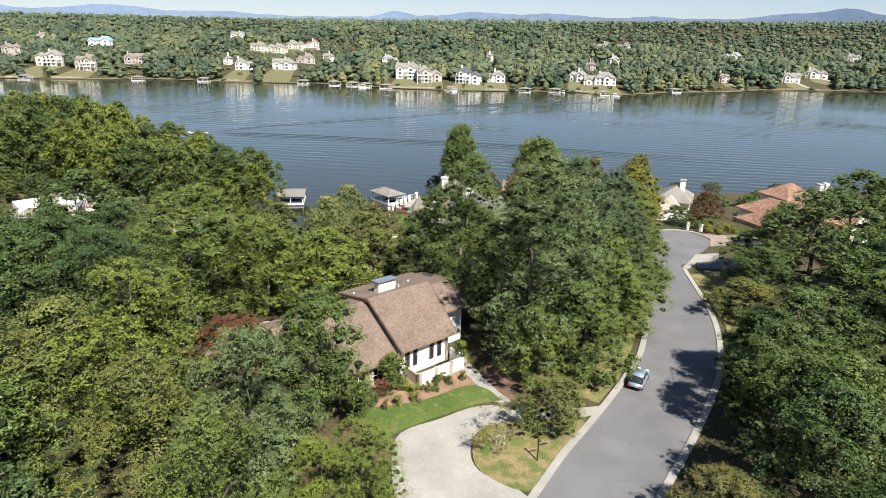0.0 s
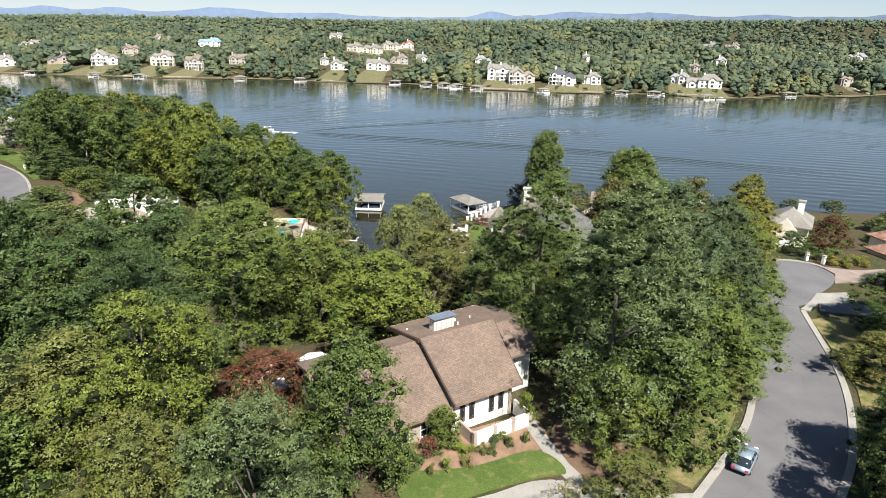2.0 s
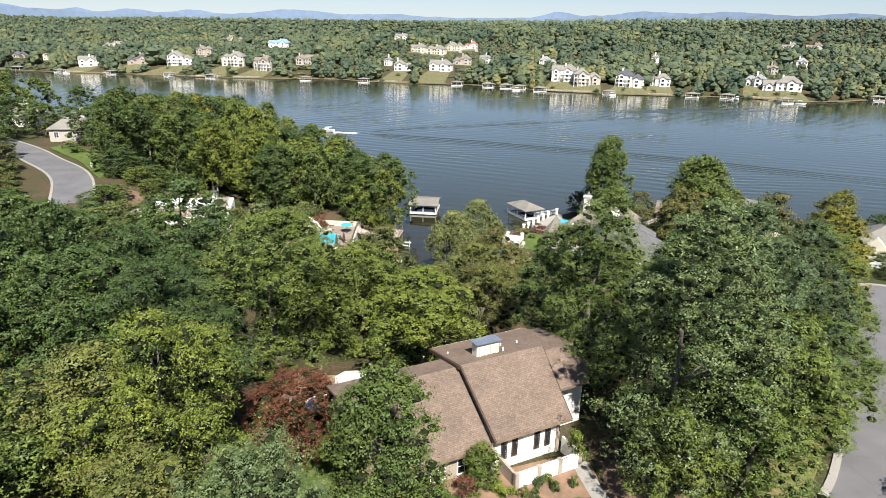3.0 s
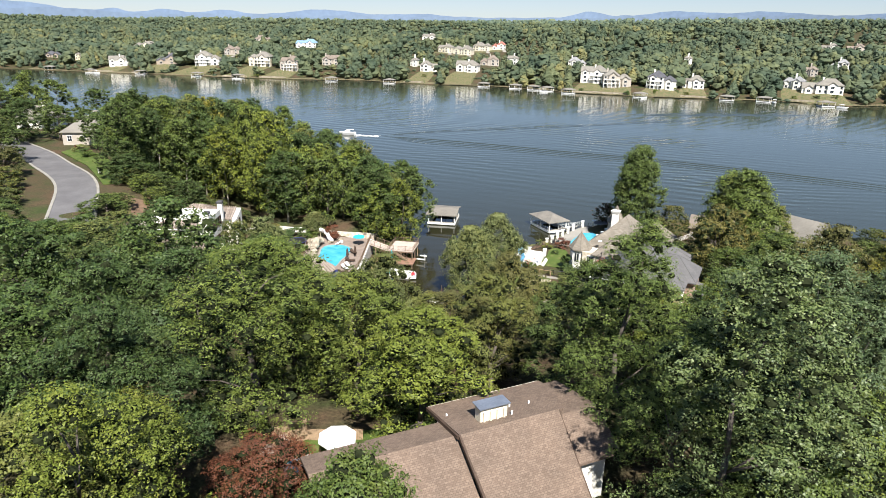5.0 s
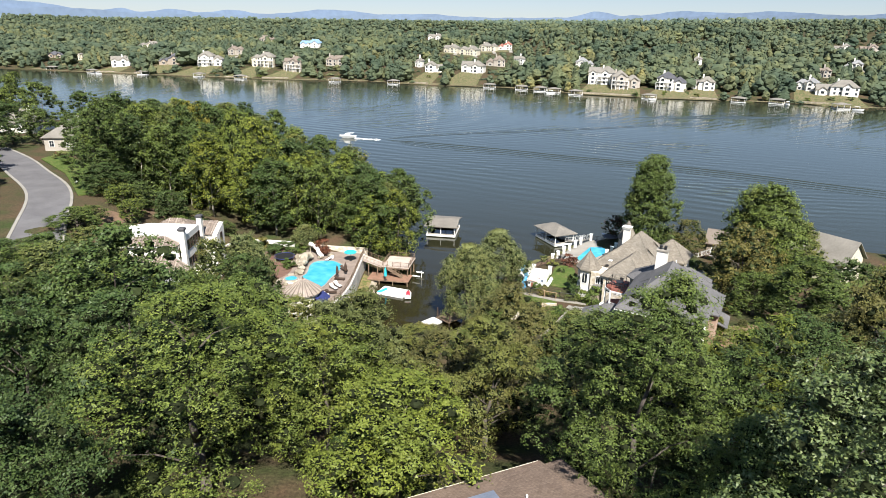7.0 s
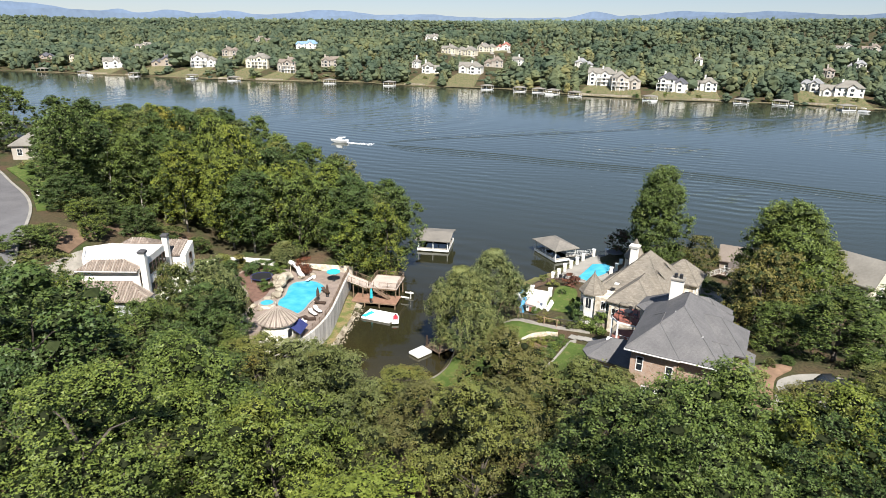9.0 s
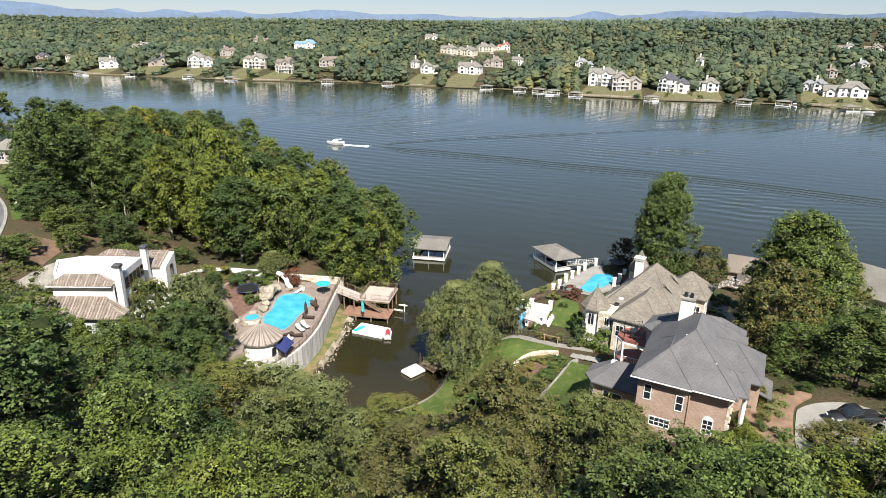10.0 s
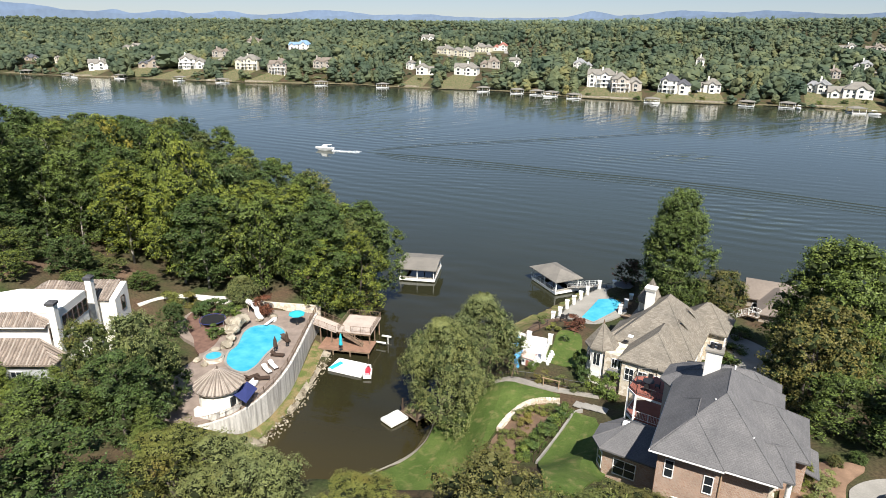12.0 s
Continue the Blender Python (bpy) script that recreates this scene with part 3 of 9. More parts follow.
def drape(name, outline, material, label, category, lift=0.07, step=1.0, level=None, thick=0.0):
    """A sheet of lawn, bed or paving that follows the ground inside the outline."""
    xs, ys = [p[0] for p in outline], [p[1] for p in outline]
    bm = bmesh.new()
    vs = [bm.verts.new((p[0], p[1], 0)) for p in outline]
    f = bm.faces.new(vs)
    if f.normal.z < 0 or sum(xs[i] * ys[(i + 1) % len(xs)] - xs[(i + 1) % len(xs)] * ys[i] for i in range(len(xs))) < 0:
        f.normal_flip()
    for lo, hi, ax in ((min(xs), max(xs), (1, 0, 0)), (min(ys), max(ys), (0, 1, 0))):
        k = math.ceil(lo / step)
        while k * step < hi:
            bmesh.ops.bisect_plane(bm, geom=bm.verts[:] + bm.edges[:] + bm.faces[:], plane_co=Vector(ax) * (k * step), plane_no=ax)
            k += 1
    zz = land([v.co.x for v in bm.verts], [v.co.y for v in bm.verts]) if level is None else [level] * len(bm.verts)
    for v, z in zip(bm.verts, zz):
        v.co.z = z + lift
    rim = [e for e in bm.edges if e.is_boundary]
    low = bmesh.ops.extrude_edge_only(bm, edges=rim)["geom"]
    for v in low:
        if isinstance(v, bmesh.types.BMVert):
            v.co.z -= 0.25 + thick
    bmesh.ops.recalc_face_normals(bm, faces=bm.faces[:])
    return solo(name, bm, material, label, category, kind="structure", smooth=False)


def ribbon(line, left, right):
    """The outline of a strip along a line, between two offsets to its right."""
    def side(off):
        out = []
        for i, p in enumerate(line):
            a, b = Vector(line[max(i - 1, 0)]), Vector(line[min(i + 1, len(line) - 1)])
            d = (b - a).normalized()
            out.append((p[0] + d.y * off, p[1] - d.x * off))
        return out
    return side(left), side(right)


def strip(name, line, left, right, lift, material, label, category, thick=0.3):
    """A strip of paving or kerb along a line, following the ground."""
    a, b = ribbon(line, left, right)
    za, zb = land([p[0] for p in a], [p[1] for p in a]), land([p[0] for p in b], [p[1] for p in b])
    bm = bmesh.new()
    rows = []
    for p, q, h, k in zip(a, b, za, zb):
        rows.append([bm.verts.new((*p, h + lift)), bm.verts.new((*q, k + lift)), bm.verts.new((*q, k + lift - thick)), bm.verts.new((*p, h + lift - thick))])
    for r, s in zip(rows, rows[1:]):
        for i in range(4):
            j = (i + 1) % 4
            bm.faces.new((r[i], r[j], s[j], s[i]))
    bm.faces.new(rows[0])
    bm.faces.new(rows[-1][::-1])
    bmesh.ops.recalc_face_normals(bm, faces=bm.faces[:])
    return solo(name, bm, material, label, category, kind="structure")


build_ground()

# the lake: one sheet with the boat's wake as low crests
bm = bmesh.new()
for lo, hi in (((-2600, 60), (2600, 1000)),):
    bm.faces.new([bm.verts.new(v) for v in ((lo[0], lo[1], 0), (hi[0], lo[1], 0), (hi[0], hi[1], 0), (lo[0], hi[1], 0))])
solo("water", bm, M["water"], "calm dark blue-grey lake water with fine ripples", "lake", kind="structure")


PEAKS = [(-51, 16, 5), (-44, 8, 1.2), (-40.4, 9, 1.8), (-36, 9, 2.5), (-27.8, 14, 5), (-20, 7, 4), (-5.4, 11, 2), (1.5, 11, 4), (8, 9, 4), (16, 5, 2), (26, 9, 2.5), (29.8, 17, 2.5), (36, 11, 4)]


def build_ridges():
    """Mountain chains on the horizon, tinted blue for haze: bearing, height and breadth of each summit."""
    for dist, scale, shift in ((4600, 1.0, 0.0), (4450, 0.5, 3.0)):
        n = 320
        az = np.linspace(-64, 48, n)
        up = np.full(n, 0.52 if scale == 1.0 else 0.46)
        for a, h, w in [(a, h, w * 0.8) for a, h, w in PEAKS]:
            up += 0.042 * h * scale * np.exp(-((az - a - shift) / w) ** 2)
        up += 0.02 * np.sin(az * 1.9) + 0.015 * np.sin(az * 4.3 + 1)
        alt = 0.12 + 0.0155 * np.clip(az + 25, 0, 70) + up
        r = np.radians(az)
        top = np.column_stack([dist * np.sin(r), dist * np.cos(r), 47 + dist * np.tan(np.radians(alt))])
        bot, back = top.copy(), top * 1.03
        bot[:, 2], back[:, 2] = -20, 20
        q = np.arange(n - 1)
        quads = np.vstack([np.column_stack([q + n, q + n + 1, q + 1, q]), np.column_stack([q, q + 1, q + 2 * n + 1, q + 2 * n])])
        tagged(raw_mesh("backdrop", np.vstack([top, bot, back]), quads, M["ridge"]), "mountain ridge tinted haze-blue on the horizon", "mountains", kind="structure")


build_ridges()

# ---------------------------------------------------------------- road, drive, lawns, beds
ROAD = smooth_line([(-52, -46), (-26, -16), (-8, 8), (2.5, 22), (10.5, 34.8), (13.2, 39.3), (16.3, 43.8), (19.7, 49), (22.1, 53), (24.3, 57), (26.6, 63), (28.0, 68), (28.9, 73), (29.6, 79), (30.3, 85), (31.4, 90)], 5)
strip("road", ROAD, -3.6, 3.6, 0.06, M["asphalt"], "worn grey asphalt residential street", "road")
strip("kerb", ROAD, -4.2, -3.6, 0.15, M["concrete"], "pale concrete kerb and gutter along the street", "kerb")
strip("kerb", ROAD[:-5], 3.6, 4.2, 0.15, M["concrete"], "pale concrete kerb and gutter along the street", "kerb")
drape("road", smooth_line([(28.4, 87), (29.6, 94), (33, 100.4), (37.6, 103), (41.2, 102.4), (43.0, 98.8), (41.6, 95), (38.2, 90.6), (34.2, 86)], 4, True), M["asphalt"], "asphalt turning circle at the end of the street", "road", 0.08)
strip("kerb", smooth_line([(29.4, 95), (32.8, 100.8), (37.6, 103.4), (41.2, 102.8), (42.6, 101.4)], 5), -0.25, 0.25, 0.17, M["concrete"], "pale concrete kerb round the turning circle", "kerb")
drape("driveway", smooth_line([(6.6, 36.4), (3.2, 39), (2.6, 42), (4.2, 45), (9.8, 46.2), (13.4, 47.0), (14.6, 48.4), (11, 47.8), (4.0, 47.9), (0, 45.6), (-3.2, 43.4), (-3.6, 40), (-2.4, 35), (2.0, 32), (5.6, 32.6)], 4, True),
      M["concrete"], "pale concrete driveway looping off the street", "driveway", 0.1)
drape("pavement", [(8.0, 46.6), (5.4, 50.0), (3.2, 54.2), (1.9, 57.4), (0.9, 57.0), (2.2, 53.6), (4.2, 49.4), (6.6, 46.2)], M["concrete"], "narrow concrete garden path from the drive to the house", "path", 0.12)
drape("lawn", smooth_line([(-7.4, 46.4), (-6.4, 43.6), (-5.0, 42.2), (-3.4, 43.6), (-0.2, 46.0), (3.8, 48.3), (5.2, 48.8), (4.4, 50.4), (2.4, 51.1), (-1.4, 48.5), (-4.8, 47.2)], 3, True), M["lawn"], "short green front lawn beside the driveway", "lawn", 0.13)
drape("lawn", smooth_line([(3.4, 38.8), (6.8, 37.0), (9.1, 40.6), (12.5, 45.7), (10.6, 46.0), (5.6, 45.4), (3.3, 43.8), (2.7, 41.4)], 3, True), M["dry_lawn"], "thin dry grass island between drive and street", "lawn", 0.11)
drape("lawn", [(14.3, 48.9), (17.2, 53.3), (20.4, 60.3), (23.2, 67.3), (20.6, 68), (16.6, 60), (11, 51)], M["dry_lawn"], "thin dry grass verge beside the street", "lawn", 0.09)
drape("lawn", [(30.4, 58.5), (32.6, 66), (33.6, 74), (34.2, 82), (37.4, 83.6), (38.5, 80), (38, 70), (34, 58)], M["dry_lawn"], "dry grass verge across the street", "lawn", 0.09)
drape("mulch_bed", smooth_line([(-8.6, 47.8), (-7.4, 46.0), (-4.9, 46.8), (-1.4, 48.2), (2.5, 50.9), (3.9, 52.4), (2.0, 56), (-3.6, 52.4), (-8, 49.6)], 3, True), M["mulch"], "red-brown mulch bed in front of the house", "garden bed", 0.11)
drape("mulch_bed", smooth_line([(5.0, 44.0), (8.4, 45.0), (9.6, 46.6), (12, 50), (9, 55), (4.6, 56), (4.2, 50), (6, 47.6)], 3, True), M["straw"], "brown pine-straw bed under the trees", "garden bed", 0.08)
drape("lawn", [(-26, 50), (-22, 60), (-13, 66), (-7, 63), (-11, 56), (-14, 50), (-16, 44), (-24, 44)], M["lawn"], "shaded back lawn between the house and the woods", "lawn", 0.3)
# the western street
WEST = smooth_line([(-80, 78), (-86.5, 95), (-99, 111), (-112.5, 123.5), (-131, 134.5), (-152, 145.5), (-185, 158), (-240, 172)], 6)
strip("road", WEST, -4.8, 2.2, 0.08, M["asphalt"], "worn grey asphalt street bending through the woods", "road")
strip("kerb", WEST, -5.3, -4.8, 0.16, M["concrete"], "pale concrete kerb along the western street", "kerb")
strip("kerb", WEST, 2.2, 2.7, 0.16, M["concrete"], "pale concrete kerb along the western street", "kerb")
drape("lawn", [(-104.5, 121.5), (-124, 136), (-142, 145.2), (-143, 151), (-128, 146), (-112, 134), (-102, 126)], M["lawn"], "green lawn beside the western street", "lawn", 0.3, 2.0)
strip("driveway", smooth_line([(-90, 101.0), (-87.2, 104.5), (-87, 108.5), (-87.2, 112.2), (-86.6, 115.8), (-83.4, 118.0), (-79.5, 118.2)], 6), -1.4, 1.4, 0.12, M["old_concrete"], "old concrete driveway down to the white house", "driveway")
drape("lawn", [(-85.2, 106), (-85.2, 113.5), (-81.6, 114), (-79.4, 111), (-81, 106)], M["lawn"], "small green lawn beside the white house", "lawn", 0.1, 1.5)
drape("lawn", [(-146, 128), (-128, 117), (-116, 108), (-108, 100), (-116, 98), (-150, 118)], M["dry_lawn"], "dry grass verge along the western street", "lawn", 0.3, 2.0)
# the cove side
drape("lawn", smooth_line([(-31.4, 108.2), (-28.6, 111.2), (-26.4, 114.8), (-25.5, 118.4), (-25.2, 122.6), (-21, 127), (-16.5, 127.2), (-11, 126.4), (-12.6, 125.2), (-15.0, 123.6), (-16.6, 120.4), (-17.4, 115), (-20, 106), (-26, 103)], 3, True),
      M["lawn"], "mown green lawn sloping to the cove", "lawn", 0.25)
drape("lawn", [(-8.8, 123.2), (-6.4, 122), (-4.4, 116), (-4.6, 110.4), (-6.6, 103.6), (-9.6, 104), (-11.4, 113.2), (-10.2, 118.4)], M["lawn"], "small mown lawn below the sunroom", "lawn", 0.3)
drape("lawn", smooth_line([(-13.8, 145.4), (-10.6, 145.2), (-9.8, 140), (-9.6, 136), (-12, 135.4), (-15, 136.6), (-14, 140)], 3, True), M["lawn"], "curved green lawn beside the turreted house", "lawn", 0.11)
drape("garden_bed", [(-16.0, 120.2), (-14.6, 123.2), (-12.8, 124.3), (-10.6, 124.4), (-11.2, 119), (-13.2, 112.6), (-17.2, 112.0), (-17.0, 116)], M["straw"], "sunken planting bed beside the lawn", "garden bed", 0.14)
drape("lawn", smooth_line([(-23.6, 149.8), (-20.6, 156.6), (-17.6, 162.8), (-13.4, 170.6), (-12.0, 168), (-15.0, 160), (-15.6, 153), (-19, 148), (-22.4, 146)], 3, True), M["dry_lawn"], "rough green waterside bank", "lawn", 0.1)
drape("garden_bed", [(-19.4, 145), (-15.4, 147), (-13, 152.4), (-15.4, 154), (-18.4, 150)], M["straw"], "bare brown earth bed above the bank", "garden bed", 0.14)
drape("pavement", [(-21.6, 128.2), (-19, 129.8), (-12, 128.6), (-6.6, 128.8), (-6.4, 127.6), (-12, 127.2), (-18.6, 127.8), (-21, 127.2)], M["old_concrete"], "stone garden path below the play yard", "path", 0.12)
drape("driveway", smooth_line([(14.6, 108.6), (15.4, 110.6), (17.6, 112.2), (20.4, 112.6), (22.6, 110.6), (22.4, 107), (18.4, 104.2), (17.4, 101), (16.4, 94), (13.0, 94), (13.4, 101.5)], 4, True), M["concrete"], "pale concrete drive court beside the brick house", "driveway", 0.1)
drape("driveway", [(3.6, 99), (8, 99.6), (7.6, 103.4), (3.9, 104.2)], M["concrete"], "pale concrete apron in front of the basement garage", "driveway", 0.12)
drape("driveway", smooth_line([(8.6, 131), (12.0, 134), (14.6, 140), (15.8, 146), (11.0, 150.6), (9.6, 148), (9.4, 140), (7.6, 133)], 4, True), M["concrete"], "pale concrete courtyard between the houses", "driveway", 0.12)
drape("garden_bed", smooth_line([(9, 103.2), (9.6, 109), (12.6, 113.4), (17, 113.6), (15, 110.8), (14.2, 107.8), (13, 101.8), (10, 101)], 3, True), M["mulch"], "red-brown planted bed beside the drive court", "garden bed", 0.12)
drape("lawn", [(24, 111), (30, 117), (36, 118), (32, 108), (26, 105)], M["lawn"], "strip of green lawn behind the trees", "lawn", 0.1)
drape("lawn", [(27, 150), (31, 156), (40, 158), (44, 150), (36, 144)], M["lawn"], "back lawn near the shore", "lawn", 0.1, 2.0)
drape("garden_bed", [(-97, 117.4), (-90, 119.5), (-88.8, 113), (-92.6, 112.4)], M["straw"], "bare brown bank above the white house drive", "garden bed", 0.1)
drape("garden_bed", [(-112, 132), (-96, 137), (-84, 138), (-84, 128), (-92, 123.5), (-104, 127)], M["straw"], "pine-straw slope under the woods", "garden bed", 0.1, 2.0)
drape("driveway", [(34.0, 84.8), (36.2, 87.8), (37.9, 90.6), (42, 91.8), (42, 88.2), (36.9, 87.3), (35.0, 84.6)], M["concrete"], "pale concrete drive apron by the turning circle", "driveway", 0.16)
drape("lawn", [(42.5, 106), (47, 113), (52, 118), (56, 122), (50, 124), (43, 118)], M["lawn"], "green lawn between the houses", "lawn", 0.1, 2.0)
drape("driveway", [(36.9, 87.2), (42, 88.1), (46, 86.6), (44, 84.4), (36.2, 84.6)], M["asphalt"], "dark asphalt drive behind the concrete apron", "driveway", 0.12)
drape("driveway", [(42.4, 101.6), (45.7, 101.4), (52, 104), (53, 98), (46, 96.4), (41.9, 95.2), (43.3, 98.8)], M["paver"], "reddish paver drive entrance off the turning circle", "driveway", 0.12)

# ---------------------------------------------------------------- trees
import itertools

def leaf_tris(rng, pos, out, size, flat=0.5, broad=1.0, loose=0.5):
    """Pointed leaf sprays at the places given, facing mostly outwards and up."""
    n = len(pos)
    nor = out * (1 - flat) + np.array([0, 0, flat]) + rng.normal(0, loose, (n, 3))
    nor /= np.linalg.norm(nor, axis=1)[:, None]
    t = np.cross(nor, rng.normal(0, 1, (n, 3)))
    t /= np.linalg.norm(t, axis=1)[:, None] + 1e-9
    b = np.cross(nor, t)
    s = size * rng.uniform(0.6, 1.2, (n, 1))
    w = s * broad * rng.uniform(0.32, 0.52, (n, 1))
    co = np.stack([pos - t * s * 0.45 - b * w, pos + t * s * 0.7, pos - t * s * 0.3 + b * w], 1).reshape(-1, 3)
    return co, np.arange(3 * n).reshape(-1, 3)


GOLD_CUT = (1 + 5 ** 0.5) / 2
ICO = np.array([(-1, GOLD_CUT, 0), (1, GOLD_CUT, 0), (-1, -GOLD_CUT, 0), (1, -GOLD_CUT, 0), (0, -1, GOLD_CUT), (0, 1, GOLD_CUT), (0, -1, -GOLD_CUT), (0, 1, -GOLD_CUT),
                (GOLD_CUT, 0, -1), (GOLD_CUT, 0, 1), (-GOLD_CUT, 0, -1), (-GOLD_CUT, 0, 1)]) / math.hypot(1, GOLD_CUT)
ICO_SIDES = [t for t in itertools.combinations(range(12), 3) if all(np.linalg.norm(ICO[i] - ICO[j]) < 1.2 for i, j in itertools.combinations(t, 2))]
ICO_SIDES = np.array([t if np.dot(np.cross(ICO[t[1]] - ICO[t[0]], ICO[t[2]] - ICO[t[0]]), ICO[t[0]]) > 0 else t[::-1] for t in ICO_SIDES])
PROFILE = {
    "broad": lambda h: np.sin(np.pi * np.clip(h * 0.86 + 0.12, 0, 1)) ** 0.55,
    "tall": lambda h: np.clip(np.sin(np.pi * np.clip(h * 0.8 + 0.17, 0, 1)), 0, 1) ** 0.75 * (1 - 0.25 * h),
    "dome": lambda h: np.sin(np.pi * np.clip(h * 0.82 + 0.15, 0, 1)) ** 0.58,
    "cone": lambda h: np.clip(1.02 - h, 0, 1) ** 0.7 * (0.75 + 0.25 * np.clip(h * 6, 0, 1)),
    "oval": lambda h: np.sqrt(np.clip(1 - (2 * np.clip(h, 0, 1) - 0.75) ** 2 / 1.6, 0.03, 1)) * (1 - 0.35 * h),
    "round": lambda h: np.sqrt(np.clip(1 - (2 * h - 0.9) ** 2 / 1.25, 0.02, 1)),
    "egg": lambda h: np.clip(1 - (np.abs(h - 0.3) / 0.75) ** 2.0, 0.02, 1) ** 0.6,
    "weep": lambda h: np.sqrt(np.clip(1 - (1.45 * h - 0.3) ** 2, 0.05, 1)),
}


OCTA = np.array([(1, 0, 0), (-1, 0, 0), (0, 1, 0), (0, -1, 0), (0, 0, 1), (0, 0, -1)], float)
OCTA_SIDES = np.array([(0, 2, 4), (2, 1, 4), (1, 3, 4), (3, 0, 4), (2, 0, 5), (1, 2, 5), (3, 1, 5), (0, 3, 5)])


def crown_mesh(name, seed, profile, high, wide, base, clumps, leaves, size, material, flat=0.4, lump=0.26, level=0):
    """A crown of leaf clusters, bunched on boughs round the trunk, with gaps between the boughs."""
    rng = np.random.default_rng(seed)
    shape = PROFILE[profile]
    z0 = base * high
    # boughs spread round the trunk, each carrying a dome of leaf clumps with dark gaps in between
    clumps = int(clumps * 1.2) if clumps > 100 else clumps
    boughs = max(clumps // 6, 5)
    h = ((np.arange(boughs) + rng.uniform(0.1, 0.9, boughs)) / boughs) ** 0.85
    ang = np.arange(boughs) * 2.39996 + rng.normal(0, 0.45, boughs)
    wob = 1 + 0.15 * np.sin(ang * 2 + seed) + 0.1 * np.sin(ang * 3 + 2.1 * seed)
    br = wide * (0.24 + 0.14 * shape(h)) * rng.uniform(0.8, 1.2, boughs)
    rad = np.maximum(wide * shape(h) * wob - br * 0.75, 0) * np.where(rng.uniform(0, 1, boughs) < 0.85, rng.uniform(0.88, 1.08, boughs), rng.uniform(0.3, 0.7, boughs))
    hub = np.column_stack([rad * np.cos(ang), rad * np.sin(ang), z0 + h * (high - z0) * 0.9])
    on = rng.choice(boughs, clumps, p=br ** 2 / np.sum(br ** 2))
    lean = hub[on] - np.array([0, 0, z0 + 0.3 * (high - z0)])
    lean /= np.linalg.norm(lean, axis=1)[:, None] + 1e-9
    dome = rng.normal(0, 1, (clumps, 3)) + 0.8 * lean + np.array([0, 0, 0.55])
    dome /= np.linalg.norm(dome, axis=1)[:, None]
    cen = hub[on] + dome * (br[on] * rng.uniform(0.62, 1.0, clumps))[:, None] * np.array([1.0, 1.0, 1.12])
    cen[:, 2] = np.clip(cen[:, 2], z0 * 0.8 + 0.3, high * 0.97)
    cr = wide * lump * rng.uniform(0.62, 1.1, clumps)
    share = cr ** 2 / np.sum(cr ** 2)
    twigs = max(leaves // 6, 1)
    who = rng.choice(clumps, twigs, p=share)
    d = rng.normal(0, 1, (twigs, 3))
    d[:, 2] += 0.35
    d /= np.linalg.norm(d, axis=1)[:, None]
    away = cen[who] - np.array([0, 0, z0 + 0.35 * (high - z0)])
    away /= np.linalg.norm(away, axis=1)[:, None] + 1e-9
    d = d + 0.35 * away
    d /= np.linalg.norm(d, axis=1)[:, None]
    pos = cen[who] + d * (cr[who] * rng.uniform(0.66, 1.08, twigs))[:, None] * np.array([1.06, 1.06, 0.9])
    at = rng.integers(0, twigs, leaves)
    pos = pos[at] + rng.normal(0, size * 0.85, (leaves, 3)) * np.array([1, 1, 0.7])
    d = d[at]
    if profile == "weep":
        pos[:, 2] -= 0.14 * np.hypot(pos[:, 0], pos[:, 1]) * rng.uniform(0.3, 1.2, leaves)
    pos[:, 2] = np.minimum(np.maximum(pos[:, 2], 0.3), high)
    co, quads = leaf_tris(rng, pos, d, size, flat * 0.4, 1.2 if level in (1, 2) else 1.0, 0.46 if level == 3 else 0.38)
    # the dense heart of each bough, coloured dark to paint the crown's inner shade
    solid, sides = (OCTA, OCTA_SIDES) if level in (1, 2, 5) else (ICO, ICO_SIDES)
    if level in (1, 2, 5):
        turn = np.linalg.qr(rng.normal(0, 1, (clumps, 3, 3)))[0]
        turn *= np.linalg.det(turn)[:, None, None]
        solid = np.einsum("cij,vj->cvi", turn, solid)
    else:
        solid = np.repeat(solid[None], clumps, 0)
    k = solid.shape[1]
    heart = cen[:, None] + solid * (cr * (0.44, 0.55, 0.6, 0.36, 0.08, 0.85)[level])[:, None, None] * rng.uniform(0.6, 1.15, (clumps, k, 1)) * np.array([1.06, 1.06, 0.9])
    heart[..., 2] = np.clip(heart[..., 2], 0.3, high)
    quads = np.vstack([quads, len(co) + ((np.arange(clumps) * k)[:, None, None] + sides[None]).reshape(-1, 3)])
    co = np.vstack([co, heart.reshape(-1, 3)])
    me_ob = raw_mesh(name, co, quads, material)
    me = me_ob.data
    # second material darkens the hearts as painted shade between the leaves
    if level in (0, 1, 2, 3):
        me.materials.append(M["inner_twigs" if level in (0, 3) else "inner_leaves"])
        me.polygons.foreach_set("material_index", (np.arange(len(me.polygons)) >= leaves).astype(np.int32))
    bpy.data.objects.remove(me_ob)
    return me, cen, cr


